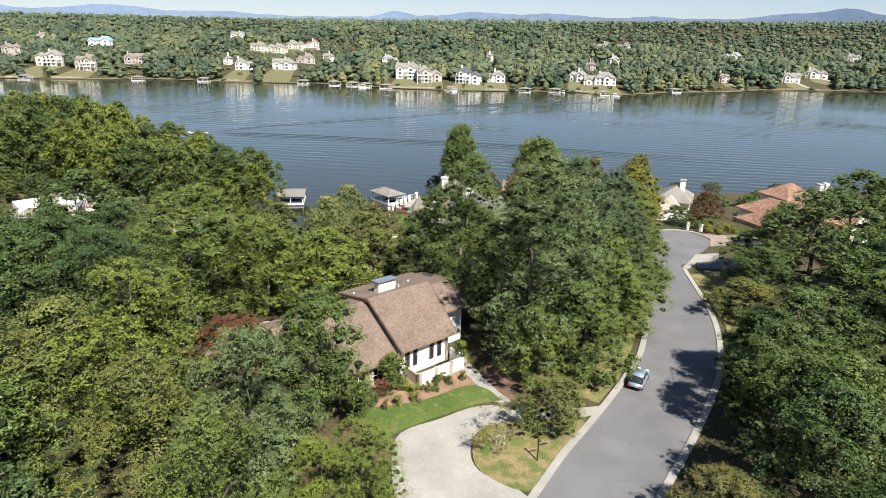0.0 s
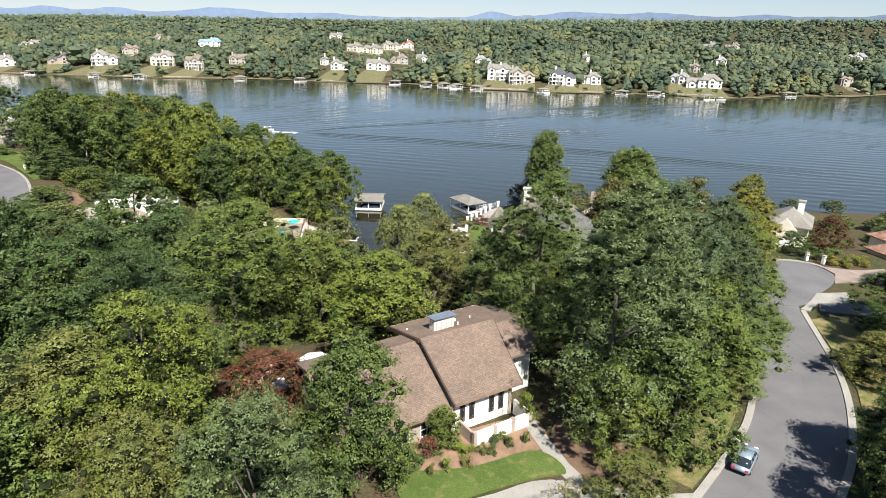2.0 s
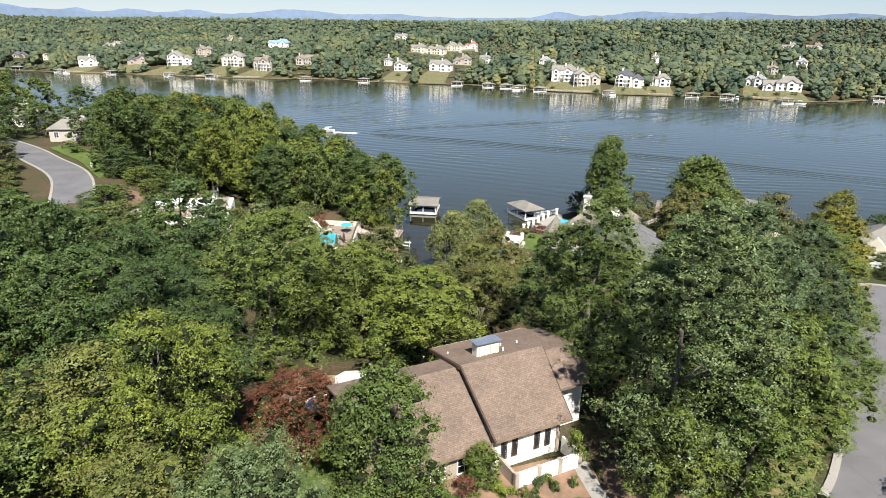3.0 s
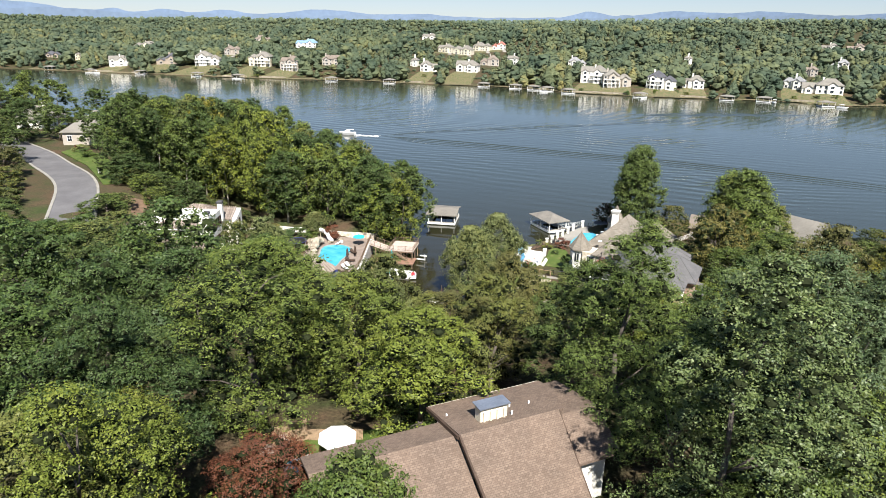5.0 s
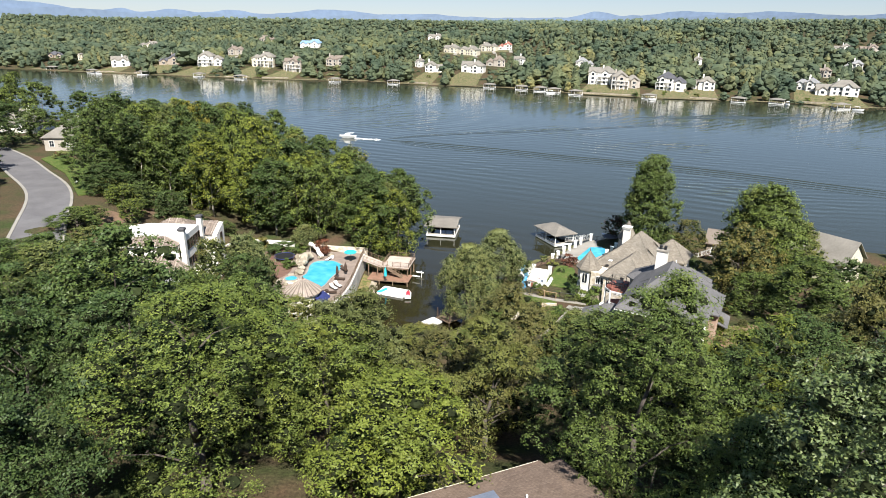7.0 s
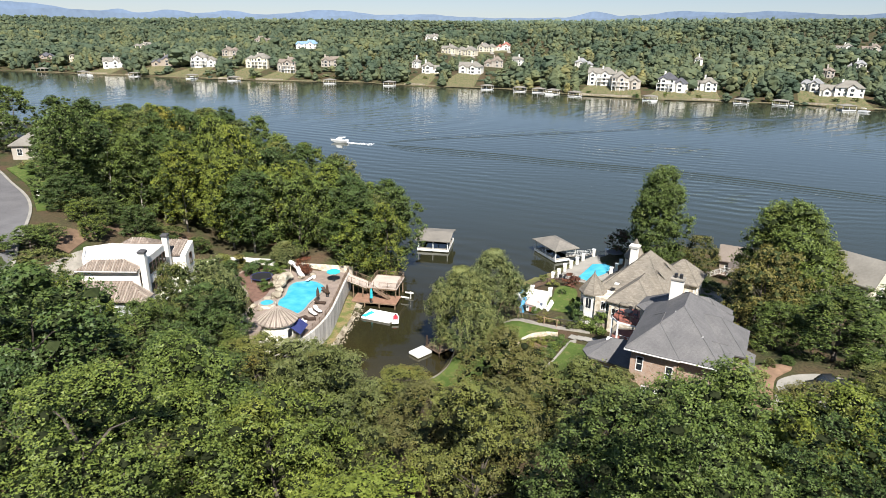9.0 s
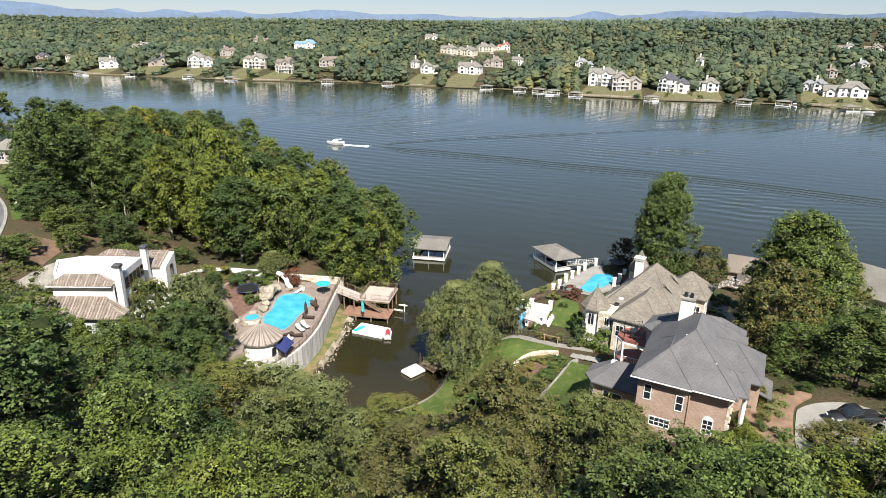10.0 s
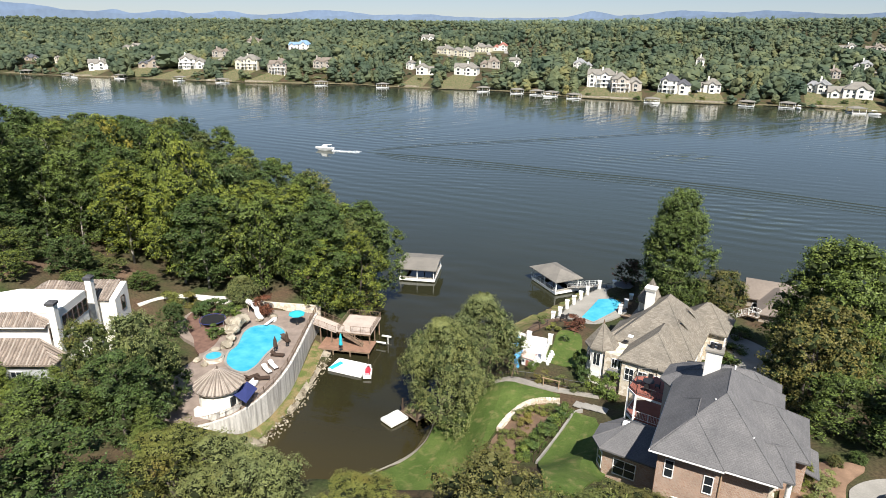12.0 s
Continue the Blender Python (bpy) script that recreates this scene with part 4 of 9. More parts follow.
def trunk_mesh(seed, high, base, thick, cen, material, stems=1, limbs=9):
    """A tapered, slightly crooked trunk with limbs that reach into the crown."""
    rng = np.random.default_rng(seed + 99)
    bm = bmesh.new()
    for s in range(stems):
        lean = Vector((*rng.normal(0, 0.03 if stems == 1 else 0.1, 2), 0))
        pts = [Vector((0.25 * s * math.cos(s * 2.3), 0.25 * s * math.sin(s * 2.3), -0.6))]
        for k in range(1, 6):
            pts.append(Vector((pts[0].x, pts[0].y, 0)) + lean * (k * high / 6) + Vector((*rng.normal(0, 0.012 * high, 2) * (k > 0), high * 0.74 * k / 5)))
        r = [thick * f for f in (1.3, 0.95, 0.75, 0.55, 0.32, 0.08)]
        for a, b, ra, rb in zip(pts, pts[1:], r, r[1:]):
            tube(bm, a, b, ra, rb, 7)
        for _ in range(limbs // stems):
            c = Vector(cen[rng.integers(len(cen))])
            c = Vector((c.x * 0.78, c.y * 0.78, c.z - 0.05 * high))
            at = min(max(base * high * 0.7, c.z - 0.35 * math.hypot(c.x, c.y) - 0.08 * high), high * 0.8)
            k = at / (high * 0.74) * 5
            i = min(int(k), 4)
            root = pts[i].lerp(pts[i + 1], min(max(k - i, 0), 1)) if i else pts[0].lerp(pts[1], 0.9)
            mid = root.lerp(c, 0.55) + Vector((0, 0, 0.03 * high))
            tube(bm, root, mid, thick * 0.32, thick * 0.18, 5)
            tube(bm, mid, c, thick * 0.18, thick * 0.05, 5)
    return to_mesh("trunk", bm, material, smooth=True)


# kind: profile, height, radius, crown base, clumps, sprays, spray size, trunk radius, stems, bark, flat, lump
TREE_KINDS = {
    "maple": ("broad", 16, 5.0, 0.12, 165, 11500, 0.38, 0.24, 1, "bark", 0.3, 0.21),
    "oak": ("broad", 18, 5.2, 0.14, 150, 11500, 0.38, 0.28, 1, "bark", 0.28, 0.215),
    "poplar": ("dome", 22, 4.6, 0.1, 280, 14500, 0.36, 0.26, 1, "bark", 0.25, 0.185),
    "shore": ("dome", 19, 4.4, 0.15, 210, 14000, 0.38, 0.16, 1, "pale_bark", 0.35, 0.235),
    "cedar": ("cone", 19, 4.4, 0.04, 160, 11000, 0.4, 0.28, 1, "bark", 0.3, 0.19),
    "beech": ("egg", 19, 5.6, 0.06, 420, 48000, 0.38, 0.28, 1, "bark", 0.3, 0.25),
    "magnolia": ("egg", 12, 3.4, 0.03, 210, 14000, 0.32, 0.2, 1, "bark", 0.4, 0.27),
    "willow": ("weep", 13, 5.6, 0.2, 300, 44000, 0.28, 0.26, 2, "bark", 0.3, 0.2),
    "understory": ("round", 10, 4.2, 0.05, 170, 13500, 0.28, 0.14, 2, "bark", 0.28, 0.225),
    "shrub": ("round", 2.0, 1.1, 0.03, 26, 1100, 0.2, 0.05, 3, "bark", 0.4, 0.28),
    "bare": ("round", 5.5, 2.6, 0.2, 50, 1300, 0.15, 0.07, 3, "pale_bark", 0.3, 0.26),
}
TREE_WORDS = {"leaf_mid": "green", "leaf_dark": "dark green", "leaf_lime": "bright yellow-green", "leaf_gold": "yellow autumn", "leaf_olive": "olive green",
              "leaf_rust": "rusty olive autumn", "leaf_red": "dark red", "leaf_willow": "grey-green", "leaf_grey": "glossy grey-green"}
KIND_WORDS = {"maple": "spreading broadleaf tree", "oak": "broad oak-like tree", "poplar": "tall poplar-like tree", "shore": "slender shoreline tree", "cedar": "dense conical evergreen", "beech": "dense oval waterside tree",
              "magnolia": "dense upright magnolia-like tree", "willow": "wide drooping waterside tree", "understory": "low many-stemmed tree", "shrub": "rounded garden shrub", "bare": "thin half-bare tree"}
tree_stock = {}


def tree(kind, x, y, top=None, r=None, colour="leaf_mid", group="trees", seed=0, z=None):
    """One tree rooted at (x, y), grown to the height top above the lake and the crown radius r."""
    prof, high, wide, base, clumps, leaves, size, thick, stems, bark, flat, lump = TREE_KINDS[kind]
    away = math.hypot(x, 32) if y < 91 else math.hypot(x + 4.6, y - 59)
    level = 0 if away < 54 else 1 if away < 100 else 2
    if x > -34 and 110 < y < 165 and x < 26:
        level = min(level, 1)
    if kind in ("willow", "beech", "shore"):
        level = 1
    if kind == "bare":
        level = 4
    elif kind != "shrub" and top and (abs(x) < 30 and y < 76 and top > 30.5 or -27 < x < -3 and 22 < y < 45):
        level = 3
    if away > 400:
        level = 5
    key = (kind, seed % 3, level)
    if kind not in ("shrub", "bare"):
        leaves, size = int(leaves * (1.95, 0.9, 0.46, 3.3, 1, 0.07)[level]), size * (0.46, 0.57, 0.76, 0.31, 1, 2.0)[level]
    if key not in tree_stock:
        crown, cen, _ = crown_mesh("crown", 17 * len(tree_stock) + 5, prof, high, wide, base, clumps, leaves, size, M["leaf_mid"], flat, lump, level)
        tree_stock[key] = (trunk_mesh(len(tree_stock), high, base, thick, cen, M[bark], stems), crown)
    g = height(x, y) if z is None else z
    tall = (top - g) if top else high
    sz = max(tall, 1.0) / high
    sr = (r / wide) if r else sz
    name = "shrub" if kind == "shrub" else "tree"
    m = Matrix.Translation((x, y, g)) @ Euler((0, 0, (seed * 2.399) % math.tau)).to_matrix().to_4x4() @ Matrix.Diagonal((sr, sr, sz, 1))
    ob = thing(name, m, f"{KIND_WORDS[kind]} with {TREE_WORDS[colour]} leaves", name, group)
    t = new("trunk", tree_stock[key][0])
    c = new("crown", tree_stock[key][1])
    t.parent = c.parent = ob
    c.material_slots[0].link = "OBJECT"
    c.material_slots[0].material = M[colour]
    return ob


MID, DARK, LIME, GOLD, OLIVE, RUST, RED, WILLOW, GREY = ("leaf_" + s for s in ("mid", "dark", "lime", "gold", "olive", "rust", "red", "willow", "grey"))
planted = []


def plant(rows, group):
    for i, (kind, x, y, top, r, colour) in enumerate(rows):
        tree(kind, x, y, top, r, colour, group, seed=len(planted))
        planted.append((x, y, r))


plant([("oak", -27, 61.0, 31.6, 7.4, MID), ("maple", -22.5, 40.5, 31.4, 5.4, LIME), ("oak", -46, 74, 30.0, 6.6, DARK), ("maple", -63, 80, 23.8, 5.2, OLIVE),
       ("oak", -29.5, 71, 28.4, 5.6, MID), ("maple", -13.2, 63.5, 26.6, 5.6, LIME), ("magnolia", -10.0, 45.0, 28.0, 3.6, DARK), ("understory", -19.0, 50.2, 22.2, 3.8, RED),
       ("oak", -37, 50, 30.0, 6.0, DARK), ("maple", -29.5, 49.2, 30.8, 5.4, DARK), ("maple", -35, 64, 29.0, 5.4, DARK), ("maple", -18, 33, 28.0, 4.6, OLIVE),
       ("oak", -11.8, 33.0, 30.6, 4.6, GREY), ("maple", -5.0, 35.0, 22.2, 3.0, MID), ("maple", -14.0, 38.8, 23.0, 3.0, GREY), ("maple", -22, 70, 26.0, 4.6, MID), ("understory", -16.8, 66.8, 21.0, 3.0, DARK), ("maple", -12, 27, 28.0, 4.0, MID), ("maple", -7.2, 30.5, 24.5, 2.4, LIME),
       ("maple", -42, 38, 29.0, 5.6, OLIVE), ("maple", -29, 30, 28.0, 5.0, MID)], "trees in the woods")
plant([("poplar", 9, 53.8, 38.0, 5.8, GREY), ("poplar", 2.8, 67.2, 34.8, 5.2, MID), ("poplar", 12.8, 60.4, 36.4, 5.0, GREY), ("poplar", 18.0, 65.6, 34.2, 4.4, GREY), ("poplar", 6.6, 58.5, 31.5, 4.4, MID), ("maple", 8.4, 51.4, 23.6, 3.3, MID),
       ("maple", 15.4, 58.0, 29.0, 4.6, MID), ("maple", 13.2, 53.2, 25.5, 4.2, MID), ("poplar", 27.2, 90, 31.2, 4.0, GOLD), ("poplar", 24.6, 81, 31.6, 4.2, GOLD), ("poplar", 21.6, 74.6, 31.0, 5.2, MID), ("maple", 25.4, 78, 24.6, 3.6, MID),
       ("maple", 18.6, 61.6, 24.4, 4.4, MID), ("maple", 22.4, 69.6, 24.0, 4.0, MID), ("poplar", 11, 71, 31.5, 5.2, DARK), ("understory", 9.3, 44.8, 20.4, 2.7, OLIVE),
       ("bare", 4.9, 42.4, 19.4, 2.3, RUST), ("poplar", -1, 72.5, 29.5, 4.6, MID), ("maple", 3.0, 80, 26.0, 4.8, MID), ("maple", 12, 82, 26.5, 4.8, LIME),
       ("maple", 19, 82.5, 31.6, 4.4, RUST)], "trees beside the road")
plant([("understory", 35.6, 67.6, 20.4, 3.8, OLIVE), ("maple", 31.0, 49, 27.0, 5.2, DARK), ("maple", 43.5, 61, 27.0, 5.2, DARK), ("oak", 48, 78, 29.0, 6.2, DARK),
       ("oak", 60, 90, 29.5, 6.4, DARK), ("maple", 29, 38.5, 26.5, 4.8, MID), ("maple", 30.0, 53.0, 22.5, 3.4, MID), ("understory", 18.6, 32.4, 21.0, 3.2, RUST),
       ("oak", 40, 50, 28.5, 6.0, DARK), ("maple", 38, 38, 28.0, 5.6, MID), ("oak", 51, 64, 29.0, 6.2, DARK), ("maple", 39.6, 74.2, 22.6, 3.8, DARK),
       ("maple", 41.4, 80.4, 22.8, 4.3, MID), ("understory", 46.2, 109.5, 21.0, 2.8, RED), ("maple", 58, 98, 21.5, 3.4, OLIVE), ("oak", 66, 78, 29.5, 6.2, DARK),
       ("understory", 41, 108, 18.6, 2.4, DARK), ("maple", 51.5, 92.5, 24.0, 4.0, MID), ("maple", 27, 27, 25.0, 4.2, DARK), ("maple", 25, 33.5, 27.0, 4.2, DARK), ("maple", 27, 44.0, 26.4, 4.0, MID)], "trees across the road")
plant([("willow", -25.2, 123.4, 14.4, 5.3, WILLOW), ("willow", -22.2, 131.0, 15.0, 5.2, WILLOW), ("understory", -34, 93.5, 15.2, 4.6, WILLOW), ("understory", -29.5, 91.5, 16.4, 4.6, WILLOW),
       ("understory", -40, 94, 14.6, 4.8, OLIVE), ("maple", -11.5, 91, 22.2, 4.8, RUST), ("maple", -10.8, 84.5, 20.6, 4.6, RUST), ("maple", -17, 86, 18.5, 4.2, RUST),
       ("maple", -4.6, 92, 20.0, 4.6, OLIVE), ("maple", 5.2, 85.5, 22.6, 4.2, LIME), ("maple", 11, 86, 22.2, 4.2, LIME), ("understory", -56, 106.6, 17.6, 4.2, WILLOW),
       ("understory", -60.5, 105, 16.8, 3.6, OLIVE), ("maple", -52, 100.5, 17.0, 4.2, DARK), ("maple", -58.4, 97, 15.4, 4.0, MID), ("cedar", -47.5, 99, 13.0, 2.4, MID), ("understory", -56.2, 110.0, 13.6, 3.0, DARK), ("cedar", -53.8, 104.2, 13.6, 2.2, MID), ("understory", -60.6, 113.0, 14.0, 3.2, WILLOW),
       ("cedar", -66, 99, 13.5, 2.6, MID), ("maple", -46, 88, 18.6, 4.6, DARK), ("maple", -36, 82, 20.0, 4.8, DARK), ("maple", -23, 95, 13.5, 3.8, OLIVE),
       ("maple", -25.5, 82, 19.0, 4.4, OLIVE)], "trees round the cove")
plant([("beech", 2.0, 157.5, 25.0, 5.0, MID), ("beech", 19.5, 137, 25.6, 6.0, MID), ("understory", 15.4, 127.8, 21.0, 5.6, RUST), ("magnolia", 22, 117.5, 20.6, 4.6, DARK), ("cedar", 11.3, 109.2, 14.4, 0.9, LIME), ("cedar", 9.3, 105.2, 11.4, 0.9, MID),
       ("maple", 16.4, 120.6, 16.6, 3.6, MID), ("understory", 9.4, 157.5, 12.8, 3.2, RUST), ("understory", -4.6, 167.5, 9.4, 2.4, RED), ("maple", 27, 146, 17.5, 4.4, OLIVE),
       ("maple", 36, 160, 10.0, 3.0, MID), ("oak", 44, 152, 11.0, 3.0, MID), ("maple", 30, 128, 17.5, 4.6, DARK), ("maple", 21, 97, 21.5, 4.2, OLIVE),
       ("maple", 15, 95, 19.5, 3.8, RUST), ("maple", -2, 98, 16.0, 3.4, RUST), ("maple", 47, 130, 13.5, 3.6, OLIVE), ("maple", 70, 140, 12.0, 3.8, DARK)], "trees on the east shore")


def thicket(outline, spacing, top, spread, kinds, colours, group, seed, radius=(3.6, 5.2), keep=0.75):
    """Trees set over a patch of the plan; none close to one that already stands."""
    rng = random.Random(seed)
    xs, ys = [p[0] for p in outline], [p[1] for p in outline]
    y, row = min(ys), 0
    while y < max(ys):
        x = min(xs) + (row % 2) * spacing * 0.5
        while x < max(xs):
            px, py = x + rng.uniform(-0.3, 0.3) * spacing, y + rng.uniform(-0.3, 0.3) * spacing
            r = rng.uniform(*radius)
            if -24 < px < -10.5 and 37.5 < py < 50:
                x += spacing
                continue
            if edge_gap(np.array([px]), np.array([py]), outline)[0] > 0 and all(math.hypot(px - a, py - b) > keep * (r + c) for a, b, c in planted):
                t = top(px, py) + rng.uniform(-spread, spread)
                tree(rng.choice(kinds), px, py, t, r, rng.choice(colours), group, seed=len(planted))
                planted.append((px, py, r))
            x += spacing
        y, row = y + spacing * 0.87, row + 1


# the wooded point
thicket([(-112, 134), (-96, 138.5), (-78, 138.5), (-60, 139.8), (-49, 141.5), (-46.5, 146), (-47, 157), (-58, 167), (-80, 175), (-112, 184), (-135, 186), (-140, 165)], 5.4,
        lambda x, y: 17.0 + 12.5 * min(max((-x - 52) / 45, 0), 1) - 3.5 * min(max((y - 152) / 20, 0), 1), 2.0, ("shore", "shore", "shore", "maple"), (MID, DARK, DARK, MID, DARK, MID, LIME, OLIVE), "trees on the wooded point", 3, (4.3, 5.4), 0.47)
plant([("maple", -98, 148, 31.0, 4.6, GOLD), ("maple", -80, 146, 28.8, 5.0, LIME), ("oak", -106, 131, 33.0, 5.2, DARK), ("maple", -57, 151, 19.4, 5.0, DARK), ("maple", -48.5, 148, 15.5, 4.2, LIME), ("maple", -52.5, 143.5, 15.0, 4.4, LIME), ("maple", -88, 151, 29.5, 4.6, LIME), ("oak", -120, 150, 32.0, 5.2, DARK), ("maple", -112, 160, 30.0, 5.0, LIME)], "trees on the wooded point")
thicket([(-104, 131), (-96, 136), (-78, 137), (-62, 138.5), (-60, 136.5), (-70, 135.6), (-78, 131), (-84, 124), (-92, 124), (-100, 127)], 6.0,
        lambda x, y: height(x, y) + 2.4, 0.9, ("understory",), (DARK, MID, DARK, OLIVE), "undergrowth along the wooded point", 5, (1.8, 2.8), 0.5)
# the woods below the flight
thicket([(-62, 40), (-30, 13), (-10, 13), (-7, 20), (-5, 33), (-7, 38), (-13, 46), (-24, 50), (-25, 62), (-18, 70), (-9, 78), (-16, 82), (-40, 88), (-62, 92), (-80, 92), (-96, 96), (-100, 80)], 7.6,
        lambda x, y: 28.5 - 8.5 * min(max((y - 68) / 22, 0), 1) - 3 * min(max((-x - 55) / 30, 0), 1), 1.8, ("oak", "maple", "maple"), (MID, DARK, DARK, DARK, OLIVE, MID), "trees in the woods", 8, (4.4, 5.8), 0.62)
# across the road
thicket([(27, 20), (29, 40), (34, 56), (37, 70), (44, 88), (64, 98), (80, 96), (60, 60), (38, 20)], 8.5,
        lambda x, y: 28, 2.0, ("oak", "maple"), (DARK, DARK, MID), "trees across the road", 12, (4.8, 6.2), 0.66)
# between the west road and the cove
plant([("maple", -70, 92, 18.6, 4.4, DARK), ("maple", -63.5, 85.5, 19.5, 4.6, OLIVE), ("maple", -73, 82, 21.6, 4.8, DARK), ("maple", -77, 91.5, 20.0, 4.4, DARK), ("understory", -72.5, 99.4, 12.4, 3.4, MID), ("cedar", -61.5, 101.5, 13.4, 2.2, MID), ("cedar", -55.5, 102.5, 12.6, 2.2, DARK), ("maple", -113, 101, 24.0, 4.4, OLIVE),
       ("oak", -124, 106, 25.5, 5.2, MID), ("maple", -148, 127, 25.5, 4.6, MID), ("maple", -76, 100.5, 14.8, 3.6, MID), ("maple", -83.4, 103.5, 16.6, 4.2, OLIVE), ("oak", -113, 134.5, 30.0, 4.8, DARK), ("maple", -106, 127.5, 25.0, 4.2, DARK), ("maple", -100.5, 125.0, 21.5, 3.8, DARK), ("understory", -93, 113, 16.6, 2.8, OLIVE), ("understory", -93, 125.5, 18.0, 2.8, MID), ("understory", -88, 127.5, 16.5, 3.0, DARK), ("understory", -80, 121, 13.8, 2.6, MID), ("understory", -95, 123, 18.0, 3.0, MID), ("understory", -100, 125.5, 18.4, 3.0, OLIVE), ("understory", -89.5, 119.6, 16.6, 2.6, MID), ("understory", -104, 128, 18.6, 3.0, MID), ("maple", -91.6, 109.0, 17.6, 3.6, MID),
       ("maple", -162, 150, 25.0, 4.4, DARK), ("maple", -138, 153, 25.0, 4.0, MID), ("oak", -133, 157, 27.5, 4.8, MID), ("maple", -167, 158, 26.5, 5.0, DARK), ("maple", -158.5, 160, 25.0, 4.2, MID), ("maple", -151, 134.5, 26.0, 4.8, OLIVE), ("oak", -141, 129, 25.5, 4.8, MID), ("maple", -129, 119.5, 22.0, 4.2, RUST), ("understory", -118.5, 111.5, 19.6, 3.4, OLIVE), ("understory", -109, 103.5, 18.4, 3.0, OLIVE), ("maple", -99, 93, 20.0, 4.6, DARK), ("maple", -91, 87.5, 19.5, 4.8, MID)], "trees beside the west road")
# behind the eastern houses
thicket([(40, 150), (50, 178), (110, 181), (150, 184), (150, 150), (90, 142), (72, 136), (52, 140)], 11, lambda x, y: height(x, y) + 3.2, 1.2, ("understory",), (MID, DARK, OLIVE, MID), "trees behind the eastern houses", 19, (2.2, 3.4), 0.8)
# beyond the left road
thicket([(-150, 100), (-112, 92), (-122, 112), (-160, 135), (-190, 148), (-180, 118)], 9, lambda x, y: 29, 3, ("oak", "maple"), (DARK, MID, OLIVE), "trees beside the west road", 16, (4.5, 6), 0.7)
thicket([(-145, 172), (-165, 178), (-200, 190), (-240, 200), (-240, 182), (-185, 166), (-170, 170)], 9.0, lambda x, y: 29, 3, ("oak", "maple"), (DARK, MID, LIME), "trees beside the west road", 17, (4.5, 6), 0.7)


# ---------------------------------------------------------------- woods of the far shore
FAR_CLEARINGS = []          # x, y, reach: lawns and house plots
FAR_VIEWS = []              # x, y, width: houses with only low planting on the slope below them


def far_woods(name, seed, count, y0, y1, size, high, cards, material, label, ease_in=1.0, lumps=3):
    """Thousands of far trees: a few rough boughs each, clothed in leaf clusters, set over the hills."""
    rng = np.random.default_rng(seed)
    stock = []
    for k in range(6):
        tris = []
        for j in range(lumps):
            f = (j + 0.5) / lumps
            if k % 5:
                a, out, wide = rng.uniform(0, math.tau), (0.17 if lumps > 1 else 0) * math.sin(math.pi * min(f + 0.12, 1)), rng.uniform(0.2, 0.27) * (1.0 if lumps > 1 else 1.35)
            else:
                a, out, wide = 0.0, 0.0, max(0.34 - 0.26 * f, 0.1)
            at = np.array([out * math.cos(a), out * math.sin(a), 0.22 + 0.62 * f])
            ball = ICO * rng.uniform(0.82, 1.18, (12, 1)) * np.array([wide, wide, 0.23 if lumps > 1 else 0.42])
            tris.append((ball + at)[ICO_SIDES].reshape(-1, 3))
            n = max(cards // lumps, 1)
            d = rng.normal(0, 1, (n, 3)) + np.array([0, -0.3, 0.5])
            d /= np.linalg.norm(d, axis=1)[:, None]
            tris.append(leaf_tris(rng, at + d * np.array([wide, wide, 0.23]) * rng.uniform(0.95, 1.15, (n, 1)), d, size, 0.1, 1.7, 0.3)[0])
        stock.append(np.vstack(tris))
    x = rng.uniform(-1.25, 0.82, count * 3)
    y = y0 + (y1 - y0) * rng.uniform(0, 1, count * 3) ** ease_in
    x = x * y
    gap = edge_gap(x, y, FAR_SHORE)
    ok = gap > 2
    for hx, hy, hw in FAR_VIEWS:
        ok &= ~((np.abs(x - hx * y / hy) < hw * 0.6 + 3) & (y < hy) & (y > hy - 38) & (rng.uniform(0, 1, len(x)) < (0.6 if hy < 640 else 1.0)))
    for cx, cy, cr in FAR_CLEARINGS:
        ok &= ((x - cx) ** 2 + ((y - cy + 0.35 * cr) * 0.8) ** 2) > cr * cr
    x, y = x[ok][:count], y[ok][:count]
    z = land(x, y)
    tall = high * rng.uniform(0.7, 1.25, len(x)) * (1 + 0.22 * rolling(x, y, 24))
    for hx, hy, hw in FAR_VIEWS:
        lane = (np.abs(x - hx * y / hy) < hw * 0.55 + 2) & (y < hy - 3) & (y > hy - 110)
        tall = np.where(lane, tall * rng.uniform(0.2, 0.5, len(x)), tall)
    tall = np.where((x > -270) & (x < -125) & (y > 590) & (y < 880), tall * 0.62, tall)
    tall = np.where(edge_gap(x, y, FAR_SHORE) < 12, tall * 0.7, tall)
    which = rng.integers(0, 6, len(x))
    spin = rng.uniform(0, math.tau, len(x))
    out = []
    for k in range(6):
        i = np.flatnonzero(which == k)
        c, s = np.cos(spin[i])[:, None], np.sin(spin[i])[:, None]
        p = stock[k][None]
        w = np.maximum(tall[i][:, None], 0.6 * high) * rng.uniform(0.9, 1.5, (len(i), 1))
        out.append(np.stack([x[i][:, None] + (p[..., 0] * c - p[..., 1] * s) * w, y[i][:, None] + (p[..., 0] * s + p[..., 1] * c) * w, z[i][:, None] - 0.5 + p[..., 2] * tall[i][:, None]], -1).reshape(-1, 3))
    co = np.vstack(out)
    tagged(raw_mesh(name, co, np.arange(len(co)).reshape(-1, 3), material), label, "woods", kind="stuff")

